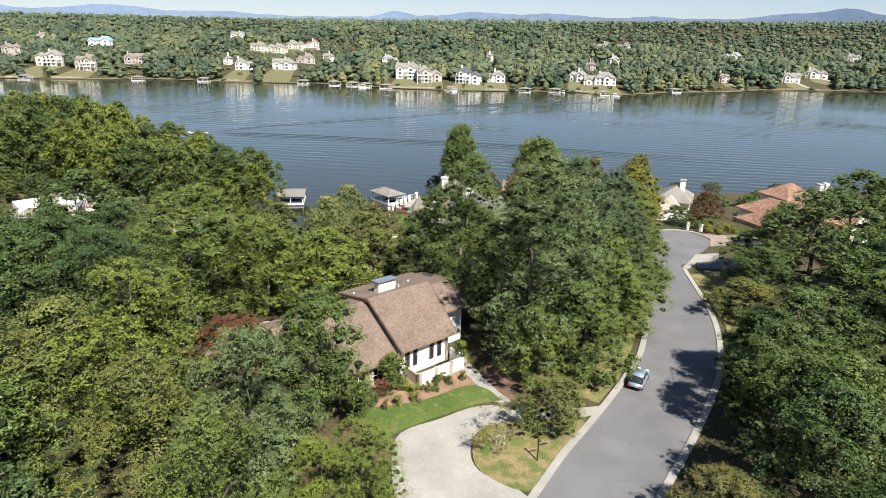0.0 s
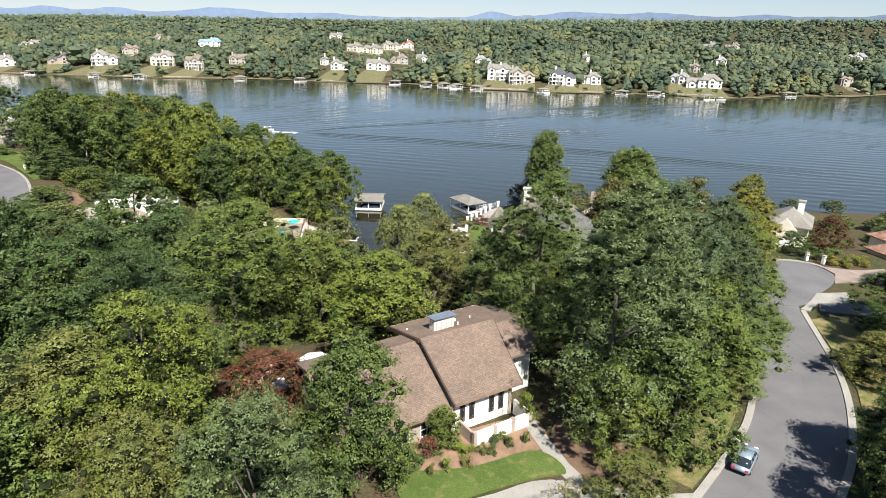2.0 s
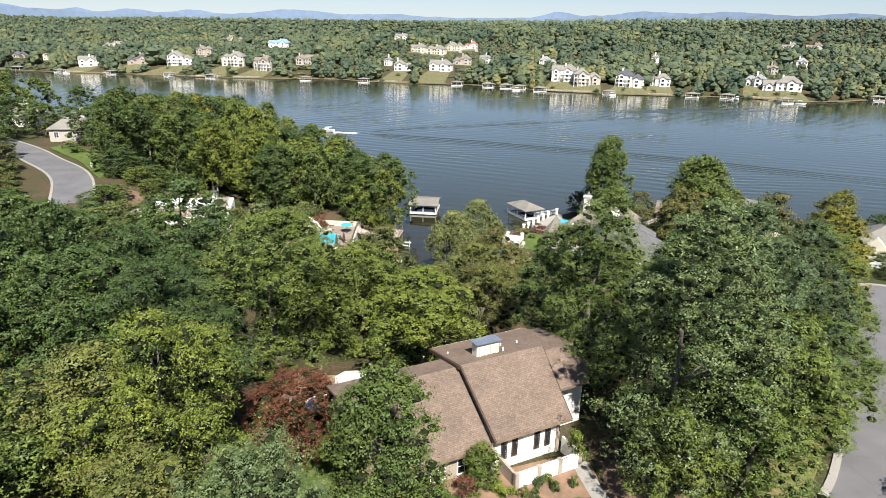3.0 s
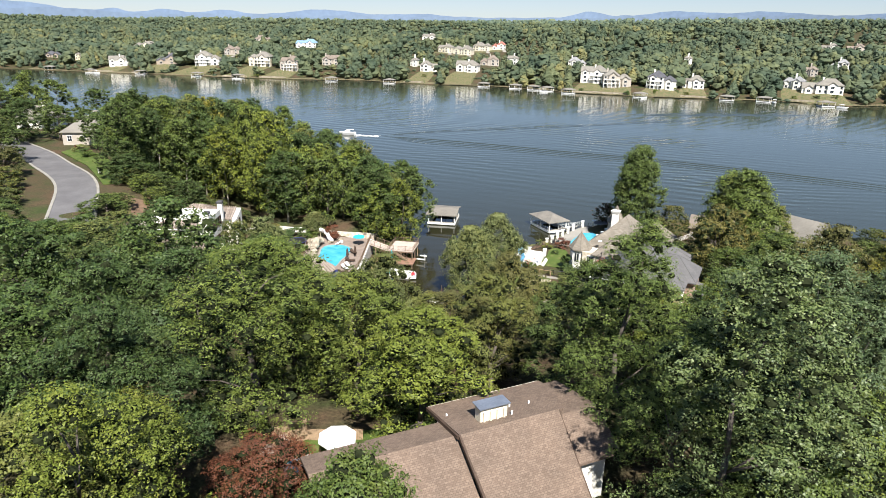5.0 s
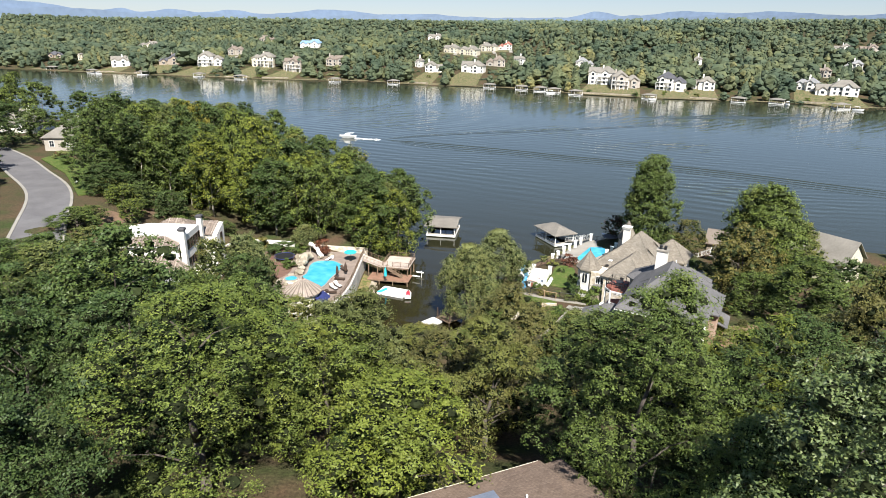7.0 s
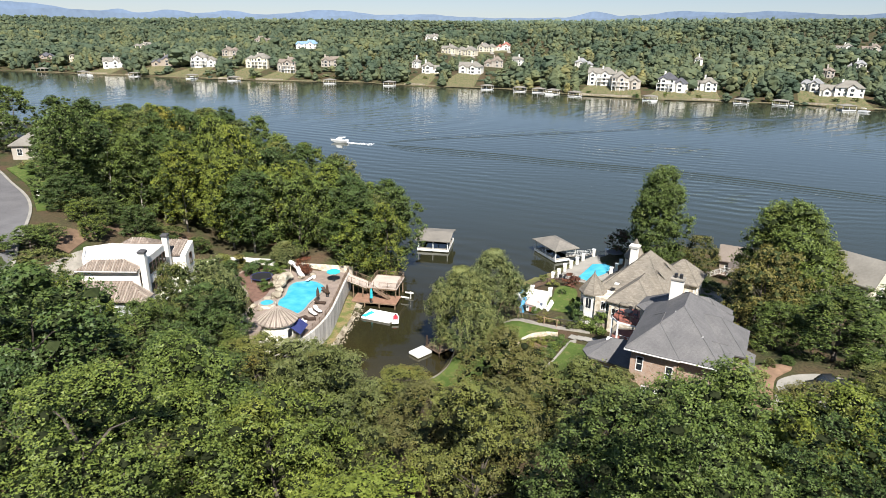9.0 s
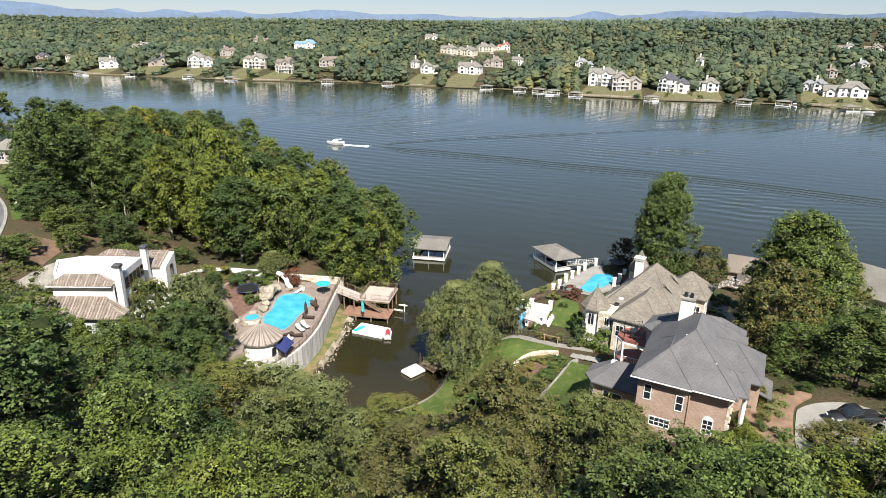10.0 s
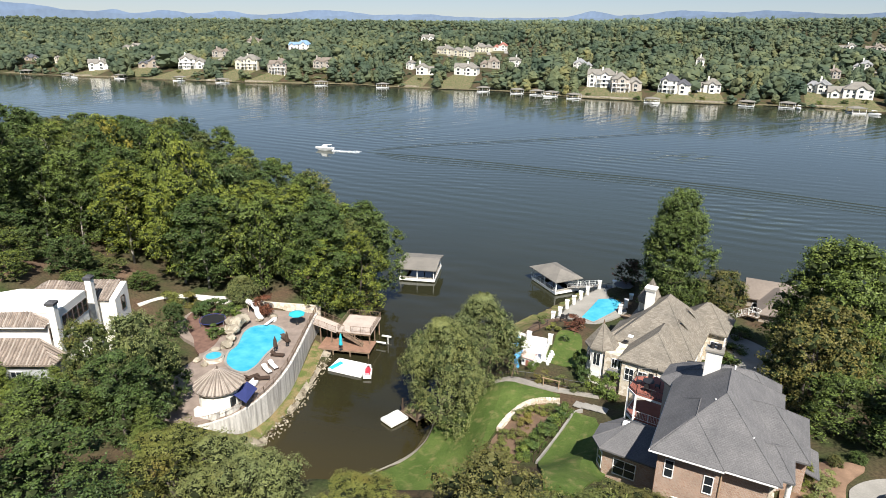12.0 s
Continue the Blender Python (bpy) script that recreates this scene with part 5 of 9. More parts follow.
# ---------------------------------------------------------------- parts that houses share
def window_maker(w, h, nx=1, ny=1, bar=0.05, edge=0.08, trim="trim"):
    """Meshes for a window facing -y, its middle at the origin: one frame with bars, and the glass of one light."""
    def lines(size, n):
        out = [-size / 2 - edge, -size / 2]
        for i in range(1, n):
            out += [-size / 2 + size * i / n - bar / 2, -size / 2 + size * i / n + bar / 2]
        return out + [size / 2, size / 2 + edge]
    xs, zs = lines(w, nx), lines(h, ny)
    bm = bmesh.new()
    grid = [[bm.verts.new((x, -0.06, z)) for z in zs] for x in xs]
    for i in range(len(xs) - 1):
        for j in range(len(zs) - 1):
            if i % 2 == 0 or j % 2 == 0:
                bm.faces.new((grid[i][j], grid[i + 1][j], grid[i + 1][j + 1], grid[i][j + 1]))
    for v in bmesh.ops.extrude_face_region(bm, geom=bm.faces[:])["geom"]:
        if isinstance(v, bmesh.types.BMVert):
            v.co.y += 0.11
    bmesh.ops.recalc_face_normals(bm, faces=bm.faces[:])
    pw, ph = w / nx - bar * 0.9, h / ny - bar * 0.9
    return to_mesh("window_frame", bm, M[trim]), to_mesh("pane", box(-pw / 2, -0.015, -ph / 2, pw / 2, 0.02, ph / 2), M["glass"])


window_stock = {}


def window(parent, x, y, z, turn, w, h, nx=1, ny=1, trim="trim"):
    """A window as a part of its house: at (x, y), sill to head round z, facing turned from -y by the degrees given."""
    key = (round(w, 2), round(h, 2), nx, ny, trim)
    if key not in window_stock:
        window_stock[key] = window_maker(w, h, nx, ny, trim=trim)
    f = new("window", window_stock[key][0])
    f.parent = parent
    f.matrix_basis = pose(x, y, z, 0, 0, turn)
    for i in range(nx):
        for j in range(ny):
            p = new("pane", window_stock[key][1])
            p.parent = f
            p.matrix_basis = pose(-w / 2 + w * (i + 0.5) / nx, 0, -h / 2 + h * (j + 0.5) / ny)
    return f


def hip(x0, y0, x1, y1, z, rise, over=0.5, thick=0.18, axis=None, inset=None):
    """A hipped roof over the rectangle, as one solid with fascia."""
    x0, y0, x1, y1 = x0 - over, y0 - over, x1 + over, y1 + over
    w, d = x1 - x0, y1 - y0
    axis = axis or ("x" if w > d else "y")
    k = (min(w, d) / 2) if inset is None else inset
    cx, cy = (x0 + x1) / 2, (y0 + y1) / 2
    top = [(x0 + k, cy), (x1 - k, cy)] if axis == "x" else [(cx, y0 + k), (cx, y1 - k)]
    return hull([(x, y, z + t) for x, y in ((x0, y0), (x1, y0), (x1, y1), (x0, y1)) for t in (0, thick)] + [(x, y, z + thick + rise) for x, y in top])


def caps(roof, material, r=0.09):
    """Rounded cap tiles along the hips and ridges of a roof part."""
    bm = bmesh.new()
    bm.from_mesh(roof.data)
    bm.normal_update()
    for e in bm.edges:
        if len(e.link_faces) == 2 and all(f.normal.z > 0.2 for f in e.link_faces) and e.calc_face_angle_signed(0) > 0.15:
            a, b = e.verts[0].co, e.verts[1].co
            part("ridge_cap", tube(bmesh.new(), a, b, r, r, 6), material, roof)
    bm.free()


def gable(x0, y0, x1, y1, z, rise, over=0.4, thick=0.18, axis="x"):
    """A gabled roof: ridge along the axis."""
    x0, y0, x1, y1 = x0 - over, y0 - over, x1 + over, y1 + over
    cx, cy = (x0 + x1) / 2, (y0 + y1) / 2
    if axis == "x":
        sec = [(y0, z), (y0, z + thick), (cy, z + rise + thick), (y1, z + thick), (y1, z), (cy, z + rise)]
        rows = [[(x, p, q) for p, q in sec] for x in (x0, x1)]
    else:
        sec = [(x0, z), (x0, z + thick), (cx, z + rise + thick), (x1, z + thick), (x1, z), (cx, z + rise)]
        rows = [[(p, y, q) for p, q in sec] for y in (y0, y1)]
    bm = bmesh.new()
    a, b = [[bm.verts.new(v) for v in r] for r in rows]
    for i in range(6):
        j = (i + 1) % 6
        bm.faces.new((a[i], a[j], b[j], b[i]))
    for r in (a, b):
        bm.faces.new((r[0], r[1], r[2], r[5]))
        bm.faces.new((r[2], r[3], r[4], r[5]))
    bmesh.ops.recalc_face_normals(bm, faces=bm.faces[:])
    return bm


def slope(pts, thick=0.2):
    """A tilted roof slab through four corners."""
    return hull([p for p in pts] + [(p[0], p[1], p[2] - thick) for p in pts])


def tile_rows(roof, eave_a, eave_b, top_a, top_b, pitch=0.42, r=0.12):
    """Rows of barrel tiles lying down a roof slope, each row a part of its own."""
    ea, eb, ta, tb = (Vector(v) for v in (eave_a, eave_b, top_a, top_b))
    n = max(2, round((eb - ea).length / pitch))
    across = (eb - ea).normalized()
    lo, hi = (ta - ea).dot(across), (tb - ea).dot(across)
    span = (eb - ea).length
    up = (ta - ea) - across * lo
    for i in range(n):
        a = span * (i + 0.5) / n
        f = min(1.0, a / lo if lo > 0.05 and a < lo else 1.0, (span - a) / (span - hi) if span - hi > 0.05 and a > hi else 1.0)
        p = ea + across * a
        part("roof_tile", tube(bmesh.new(), p, p + up * f, r, r * 0.8, 6), M["clay_dark" if i % 3 else "clay_pale"], roof)


def rail(parent, line, high=1.0, mat="iron", gap=0.14, name="railing", bars=True, thick=0.03):
    """A railing along a line of 3D points: posts, two rails and balusters in one mesh a run."""
    for a, b in zip(line, line[1:]):
        a, b = Vector(a), Vector(b)
        bm = bmesh.new()
        n = max(1, round((b - a).length / 1.8))
        for i in range(n + 1):
            p = a.lerp(b, i / n)
            tube(bm, p, p + Vector((0, 0, high + 0.06)), thick * 1.4, n=4)
        for h in (0.12, high):
            tube(bm, a + Vector((0, 0, h)), b + Vector((0, 0, h)), thick, n=4)
        if bars:
            k = max(1, round((b - a).length / gap))
            for i in range(k + 1):
                p = a.lerp(b, i / k)
                tube(bm, p + Vector((0, 0, 0.12)), p + Vector((0, 0, high)), thick * 0.4, n=3)
        part(name, bm, M[mat], parent)


# ---------------------------------------------------------------- the brown-roofed house by the street
def brown_house():
    """Local x along the front eave, y towards the back, z from the lake's level."""
    house = thing("house", pose(-3.84, 51.42, 0, 0, 0, 41.8), "cream stucco house with steep brown roofs and walled front court", "house")
    g, e = 14.6, 18.45
    bm = bmesh.new()
    prism(bm, [(0.4, 0.85), (6.5, 0.85), (6.5, 10.2), (0.4, 10.2)], g, [e + 0.35, e + 0.35, 20.9, 20.9])
    part("wall", bm, M["white"], house)
    part("wall", hull([(0.4, 5.0, 18), (6.45, 5.0, 18), (0.4, 1.2, 18.6), (6.45, 1.2, 18.6), (0.4, 5.4, 21.8), (6.45, 5.4, 21.8), (0.4, 10, 20.8), (6.45, 10, 20.8), (0.4, 10, 18), (6.45, 10, 18)]), M["white"], house)
    part("wall", box(6.5, 3.4, g, 10.6, 10.2, 19.4), M["white"], house)
    part("wall", prism(bmesh.new(), [(-9.6, 1.3), (0.38, 1.3), (0.38, 8.1), (-9.6, 8.1)], g, [18.2, 18.2, 21.1, 21.1]), M["taupe"], house, "taupe stucco wall")
    part("roof", slope([(0.2, 0.2, 18.6), (7.05, 0.2, 18.6), (7.6, 5.4, 22.25), (-0.05, 5.4, 22.25)]), M["brown_shingle"], house)
    part("roof", slope([(-0.1, 5.4, 22.23), (8.0, 5.4, 22.23), (9.4, 8.6, 21.55), (9.4, 10.75, 21.1), (-0.15, 10.75, 21.1)]), M["brown_shingle"], house)
    part("roof", slope([(7.2, 2.4, 19.75), (11.0, 2.4, 19.75), (11.0, 5.4, 21.75), (7.5, 5.4, 21.75)]), M["brown_shingle"], house)
    part("roof", slope([(7.9, 5.4, 21.73), (11.0, 5.4, 21.73), (11.0, 10.6, 20.85), (7.9, 10.6, 20.85)]), M["brown_shingle"], house)
    part("roof", slope([(-10.0, 0.6, 17.97), (0.12, 0.6, 17.97), (-0.02, 6.0, 21.8), (-10.0, 6.0, 21.8)]), M["brown_shingle"], house)
    part("roof", slope([(-10.0, 6.0, 21.78), (-0.02, 6.0, 21.78), (-0.02, 8.5, 21.25), (-10.0, 8.5, 21.25)]), M["brown_shingle"], house)
    # dark boards along the rakes and pale fascia along the eaves
    for a, b, w, m in (((0.15, 0.15, 18.52), (-0.1, 5.4, 22.18), 0.16, "dark_wood"), ((7.1, 0.15, 18.5), (7.65, 5.4, 22.16), 0.08, "dark_wood"), ((-0.2, 5.4, 22.12), (-0.2, 10.8, 21.0), 0.14, "dark_wood")):
        d = Vector(b) - Vector(a)
        bm = hull([Vector(p) + Vector((sx * w / 2, 0, sz)) for p in (a, b) for sx in (-1, 1) for sz in (-0.22, 0.06)])
        part("rake_board", bm, M[m], house)
    part("fascia", box(0.2, 0.13, 18.34, 7.05, 0.2, 18.56), M["wood"], house)
    part("fascia", box(-10.0, 0.53, 17.72, 0.1, 0.6, 17.94), M["wood"], house)
    part("fascia", box(-0.1, 10.76, 20.85, 9.3, 10.84, 21.06), M["cream"], house)
    # front court of panelled stucco
    court = part("court_wall", box(1.0, -1.72, g, 6.8, -1.5, 16.75), M["white"], house, "white stucco court wall with taupe piers")
    part("court_wall", box(0.85, -1.5, g, 1.07, 0.6, 16.6), M["taupe"], house)
    part("court_wall", box(6.6, -1.5, g, 6.8, 0.6, 16.75), M["white"], house)
    for x in (0.9, 2.85, 4.75, 6.6):
        part("pier", box(x - 0.12, -1.78, g, x + 0.2, -1.44, 16.82, bevel=0.02), M["taupe"], court)
    for x in (0.35, 6.3):
        part("pier", box(x - 0.12, 0.72, g, x + 0.16, 0.9, 18.6), M["taupe"], house)
    for x in (1.35, 2.3, 4.35, 5.35):
        window(house, x, 0.84, 17.1, 0, 0.36, 1.7, 1, 1, "dark_wood")
    for x in (-1.8, -4.0, -7.0):
        window(house, x, 1.29, 16.4, 0, 1.1, 1.3, 2, 2)
    # chimney with a tin cap on the back slope
    ch = part("chimney", box(1.9, 6.35, 21.2, 4.0, 7.2, 22.95, bevel=0.03), M["cream"], house, "cream stucco chimney with ribbed face")
    for k in range(4):
        part("rib", box(2.1 + k * 0.52, 6.24, 21.4, 2.24 + k * 0.52, 6.35, 22.8), M["cream"], ch)
    part("cap", hull([(1.75, 6.15, 23.12), (4.15, 6.15, 23.12), (4.15, 7.4, 23.05), (1.75, 7.4, 23.05), (1.75, 6.15, 23.18), (4.15, 6.15, 23.18), (4.15, 7.4, 23.1), (1.75, 7.4, 23.1)]), M["metal"], ch, "flat grey metal chimney cap")
    for x in (1.95, 3.85):
        part("cap_leg", box(x - 0.04, 6.7, 22.9, x + 0.04, 6.9, 23.1), M["metal"], ch)
    for x, y, z, h in ((0.4, 8.6, 20.8, 0.9), (4.9, 7.6, 21.3, 0.7), (4.4, 6.4, 21.6, 0.7), (6.4, 7.4, 21.4, 0.6), (-3.6, 8.0, 20.4, 0.7)):
        part("vent_pipe", tube(bmesh.new(), (x, y, z), (x, y, z + h), 0.07), M["trim"], house)
    part("downspout", box(0.05, 0.45, g, 0.16, 0.56, 18.2), M["taupe"], house)
    return house


brown_house()


def patio():
    """The back patio with fence, umbrella, table, chairs and a round tub."""
    z = 14.95
    drape("patio", [(-24.5, 55.2), (-20.2, 53.6), (-15.0, 57.8), (-16.6, 61.4), (-21.0, 61.0), (-24.8, 58.6)], M["paver"], "red-brown paved back patio", "patio", 0.0, 1.0, z)
    fence = thing("fence", pose(-23.9, 58.2, z, 0, 0, 43), "tan cedar privacy fence panel on the patio", "fence")
    for k in range(18):
        part("board", box(k * 0.152, -0.02, 0.05, k * 0.152 + 0.14, 0.02, 2.05), M["fence_wood"], fence)
    for x in (0.0, 2.74):
        part("post", box(x - 0.06, 0.02, -0.3, x + 0.06, 0.14, 2.15), M["fence_wood"], fence)
    low = thing("fence", pose(-21.8, 60.0, z, 0, 0, 20), "low tan cedar fence run behind the umbrella", "fence")
    for k in range(30):
        part("board", box(k * 0.152, -0.02, 0.05, k * 0.152 + 0.14, 0.02, 1.2), M["fence_wood"], low)
    um = thing("patio_umbrella", pose(-18.4, 58.8, z), "open white canvas patio umbrella over the table", "umbrella")
    part("pole", tube(bmesh.new(), (0, 0, 0), (0, 0, 2.75), 0.03), M["wood"], um)
    rim, top = ring(0, 0, 1.55, 8), (0, 0, 2.72)
    bm = bmesh.new()
    tv, rv = bm.verts.new(top), [bm.verts.new((x, y, 2.15)) for x, y in rim]
    lv = [bm.verts.new((x, y, 1.97)) for x, y in rim]
    for i in range(8):
        bm.faces.new((tv, rv[i], rv[(i + 1) % 8]))
        bm.faces.new((rv[i], lv[i], lv[(i + 1) % 8], rv[(i + 1) % 8]))
    canopy = part("canopy", bm, M["canvas"], um)
    for x, y in rim:
        part("rib", tube(bmesh.new(), (0, 0, 2.68), (x, y, 2.13), 0.012, n=4), M["wood"], um)
    part("base", tube(bmesh.new(), (0, 0, 0), (0, 0, 0.12), 0.3, 0.24, 12), M["iron"], um)
    table = thing("patio_table", pose(-18.3, 58.6, z), "dark round patio table under the umbrella", "table")
    part("tabletop", prism(bmesh.new(), ring(0, 0, 0.65, 20), 0.7, 0.74), M["dark_wood"], table)
    for i in range(4):
        a = i * math.pi / 2 + 0.5
        part("leg", tube(bmesh.new(), (0.45 * math.cos(a), 0.45 * math.sin(a), 0), (0.4 * math.cos(a), 0.4 * math.sin(a), 0.7), 0.03, n=6), M["dark_wood"], table)
    chair = thing("patio_chair", pose(0, 0, 0), "dark wooden patio chair with slatted back", "chair", "patio chairs")
    part("seat", box(-0.28, -0.28, 0.4, 0.28, 0.28, 0.46, bevel=0.01), M["dark_wood"], chair)
    for k in range(5):
        part("slat", box(-0.26 + k * 0.11, 0.25, 0.46, -0.18 + k * 0.11, 0.29, 1.0), M["dark_wood"], chair)
    for x, y in ((-0.25, -0.25), (0.25, -0.25), (0.25, 0.25), (-0.25, 0.25)):
        part("leg", box(x - 0.03, y - 0.03, 0, x + 0.03, y + 0.03, 0.42), M["dark_wood"], chair)
    for i, a in enumerate((200, 250, 330)):
        m = pose(-18.3 + 1.15 * math.cos(radians(a)), 58.6 + 1.15 * math.sin(radians(a)), z, 0, 0, a + 90 + 180)
        if i == 0:
            chair.matrix_basis = m
        else:
            copy_thing(chair, m)
    tub = thing("hot_tub", pose(-20.7, 56.6, z), "round white tub with pale blue water on the patio", "tub")
    bm = bmesh.new()
    prism(bm, ring(0, 0, 1.15, 20), 0, 0.62)
    part("shell", bm, M["canvas"], tub)
    part("water", prism(bmesh.new(), ring(0, 0, 0.9, 20), 0.6, 0.635), M["pool_water"], tub, "pale blue tub water")
    part("cover", hull([(x, y, zz) for x, y in ring(0.35, 0.35, 0.85, 12) for zz in (0.66, 0.8)]), M["canvas"], tub, "folded white cover")
    trellis = thing("trellis", pose(-22.9, 57.4, z, 0, 0, 60), "white arched garden trellis leaning by the fence", "trellis")
    for k in range(5):
        part("bar", tube(bmesh.new(), (k * 0.18, 0, 0), (k * 0.18, 0, 1.9 + 0.2 * math.sin(k * 0.8)), 0.025, n=5), M["trim"], trellis)
    for h in (0.5, 1.0, 1.5):
        part("bar", tube(bmesh.new(), (-0.05, 0, h), (0.77, 0, h), 0.02, n=5), M["trim"], trellis)


patio()

# planting in front of the brown house
tree("magnolia", -4.6, 50.3, 19.2, 1.3, MID, "shrubs by the brown house", 1)
for i, (x, y, top, r, c) in enumerate(((-5.6, 48.9, 17.0, 0.9, RED), (-2.6, 49.6, 16.3, 0.7, LIME), (-6.2, 47.6, 16.2, 0.6, DARK), (-3.8, 47.4, 16.2, 0.55, MID), (-2.2, 48.2, 16.2, 0.4, RUST),
                                       (-0.6, 50.0, 16.1, 0.35, DARK), (0.8, 51.2, 16.1, 0.35, DARK), (2.0, 52.2, 16.1, 0.3, DARK), (1.9, 55.2, 18.0, 0.7, LIME), (-0.4, 51.4, 16.3, 0.4, DARK),
                                       (-1.4, 50.0, 16.2, 0.4, OLIVE), (0.2, 51.9, 16.2, 0.35, LIME), (-4.8, 46.8, 16.1, 0.4, RUST), (-7.4, 47.8, 16.4, 0.8, MID))):
    tree("shrub", x, y, top, r, c, "shrubs by the brown house", i)


def post_lantern():
    ob = thing("lamp_post", pose(7.75, 40.5, 15.5, 0, 0, 20), "dark iron lamp post with a cross arm on the grass island", "lamp post")
    part("post", tube(bmesh.new(), (0, 0, 0), (0, 0, 1.75), 0.06, 0.05), M["iron"], ob)
    part("arm", box(-0.1, -0.03, 1.5, 0.75, 0.03, 1.58), M["iron"], ob)
    part("lantern", hull([(x, y, z) for z, r in ((1.75, 0.06), (1.95, 0.12), (2.08, 0.03)) for x, y in ring(0, 0, r, 6)]), M["iron"], ob)


post_lantern()


def stone_edge():
    """A row of small stones round the bed on the island."""
    rng = random.Random(4)
    edge = thing("garden_edging", pose(0, 0, 0), "row of pale rough edging stones round a tree bed", "edging")
    for i in range(22):
        t = i / 21
        x, y = 4.7 + 5.0 * t, 43.2 + 1.9 * t + 0.5 * math.sin(t * 5)
        bm = bmesh.new()
        bmesh.ops.create_icosphere(bm, subdivisions=1, radius=0.17)
        for v in bm.verts:
            v.co *= rng.uniform(0.75, 1.25)
        bmesh.ops.transform(bm, matrix=Matrix.Translation((x, y, 15.65)), verts=bm.verts[:])
        part("stone", bm, M["riprap"], edge)


stone_edge()


def car(m, paint, label, truck=False):
    """A parked car or pickup, nose along +y, wheels on z = 0."""
    ob = thing("pickup_truck" if truck else "car", m, label, "truck" if truck else "car")
    L, W, H = (5.7, 1.95, 1.85) if truck else (4.6, 1.78, 1.42)
    def loft(sections, mat, name, lab=""):
        bm = bmesh.new()
        rows = [[bm.verts.new((sx * w, y, z)) for sx, w, z in ((-1, a, z0), (-1, b, z1), (1, b, z1), (1, a, z0))] for y, a, b, z0, z1 in sections]
        for r, s in zip(rows, rows[1:]):
            for i in range(4):
                j = (i + 1) % 4
                bm.faces.new((r[i], r[j], s[j], s[i]))
        bm.faces.new(rows[0])
        bm.faces.new(rows[-1])
        bmesh.ops.recalc_face_normals(bm, faces=bm.faces[:])
        bmesh.ops.bevel(bm, geom=[e for e in bm.edges], offset=0.05, segments=2, affect="EDGES")
        return part(name, bm, mat, ob, lab, smooth=True)
    w, h = W / 2, L / 2
    belt = 1.02 if truck else 0.88
    loft([(-h, w * 0.9, w * 0.86, 0.42, belt - 0.12), (-h + 0.5, w, w * 0.94, 0.28, belt), (h - 1.2, w, w * 0.94, 0.28, belt), (h - 0.35, w * 0.97, w * 0.88, 0.3, belt - 0.12), (h, w * 0.86, w * 0.78, 0.42, belt - 0.28)], paint, "body")
    if truck:
        loft([(-0.45, w * 0.92, w * 0.78, belt, H), (0.9, w * 0.92, w * 0.78, belt, H), (1.55, w * 0.92, w * 0.86, belt, belt + 0.1)], M["glass"], "cabin", "dark glass cabin")
        loft([(-0.42, w * 0.8, w * 0.74, H - 0.02, H + 0.05), (0.85, w * 0.8, w * 0.74, H - 0.02, H + 0.05)], paint, "roof")
        part("bed", box(-w * 0.8, -h + 0.15, belt - 0.02, w * 0.8, -0.6, belt + 0.02), M["iron"], ob, "dark open load bed")
    else:
        loft([(-h + 0.35, w * 0.92, w * 0.86, belt - 0.03, belt + 0.04), (-h + 1.0, w * 0.92, w * 0.74, belt, H), (0.35, w * 0.92, w * 0.74, belt, H), (1.15, w * 0.92, w * 0.86, belt, belt + 0.05)], M["glass"], "cabin", "tinted window band")
        loft([(-h + 1.05, w * 0.77, w * 0.7, H - 0.03, H + 0.04), (0.3, w * 0.77, w * 0.7, H - 0.03, H + 0.04)], paint, "roof")
        for sx in (-1, 1):
            for y in (-h + 1.0, -0.35, 0.45):
                part("pillar", hull([(sx * w * 0.93, y - 0.05, belt), (sx * w * 0.93, y + 0.05, belt), (sx * w * 0.75, y - 0.02, H), (sx * w * 0.75, y + 0.08, H), (sx * w * 0.9, y, belt), (sx * w * 0.72, y, H)]), paint, ob)
    for sx in (-1, 1):
        for y in (-h + 0.85, h - 0.9):
            wh = part("wheel", tube(bmesh.new(), (sx * (w - 0.2), y, 0.33), (sx * (w + 0.01), y, 0.33), 0.33, n=16), M["iron"], ob, "black tyre")
            part("rim", tube(bmesh.new(), (sx * w, y, 0.33), (sx * (w + 0.025), y, 0.33), 0.2, n=12), M["metal"], wh)
        part("headlight", box(sx * w * 0.55 - 0.18, h - 0.1, belt - 0.32, sx * w * 0.55 + 0.18, h + 0.01, belt - 0.17), M["trim"], ob, "clear headlight")
        part("tail_light", box(sx * w * 0.68 - 0.16, -h - 0.01, belt - 0.3, sx * w * 0.68 + 0.16, -h + 0.1, belt - 0.1), M["red_paint"], ob, "red tail light")
        part("mirror", box(sx * (w + 0.02) - 0.1, 0.75, belt, sx * (w + 0.02) + 0.1, 0.88, belt + 0.14, bevel=0.02), paint, ob)
    return ob


car(pose(18.95, 52.7, 15.62, 0, 0, -28) @ Matrix.Scale(0.8, 4), M["car_paint"], "silver-blue sedan parked along the street kerb")
car(pose(19.8, 109.6, 11.66, 0, 0, 112) @ Matrix.Scale(0.9, 4), M["truck_paint"], "black pickup truck parked in the drive court", True)

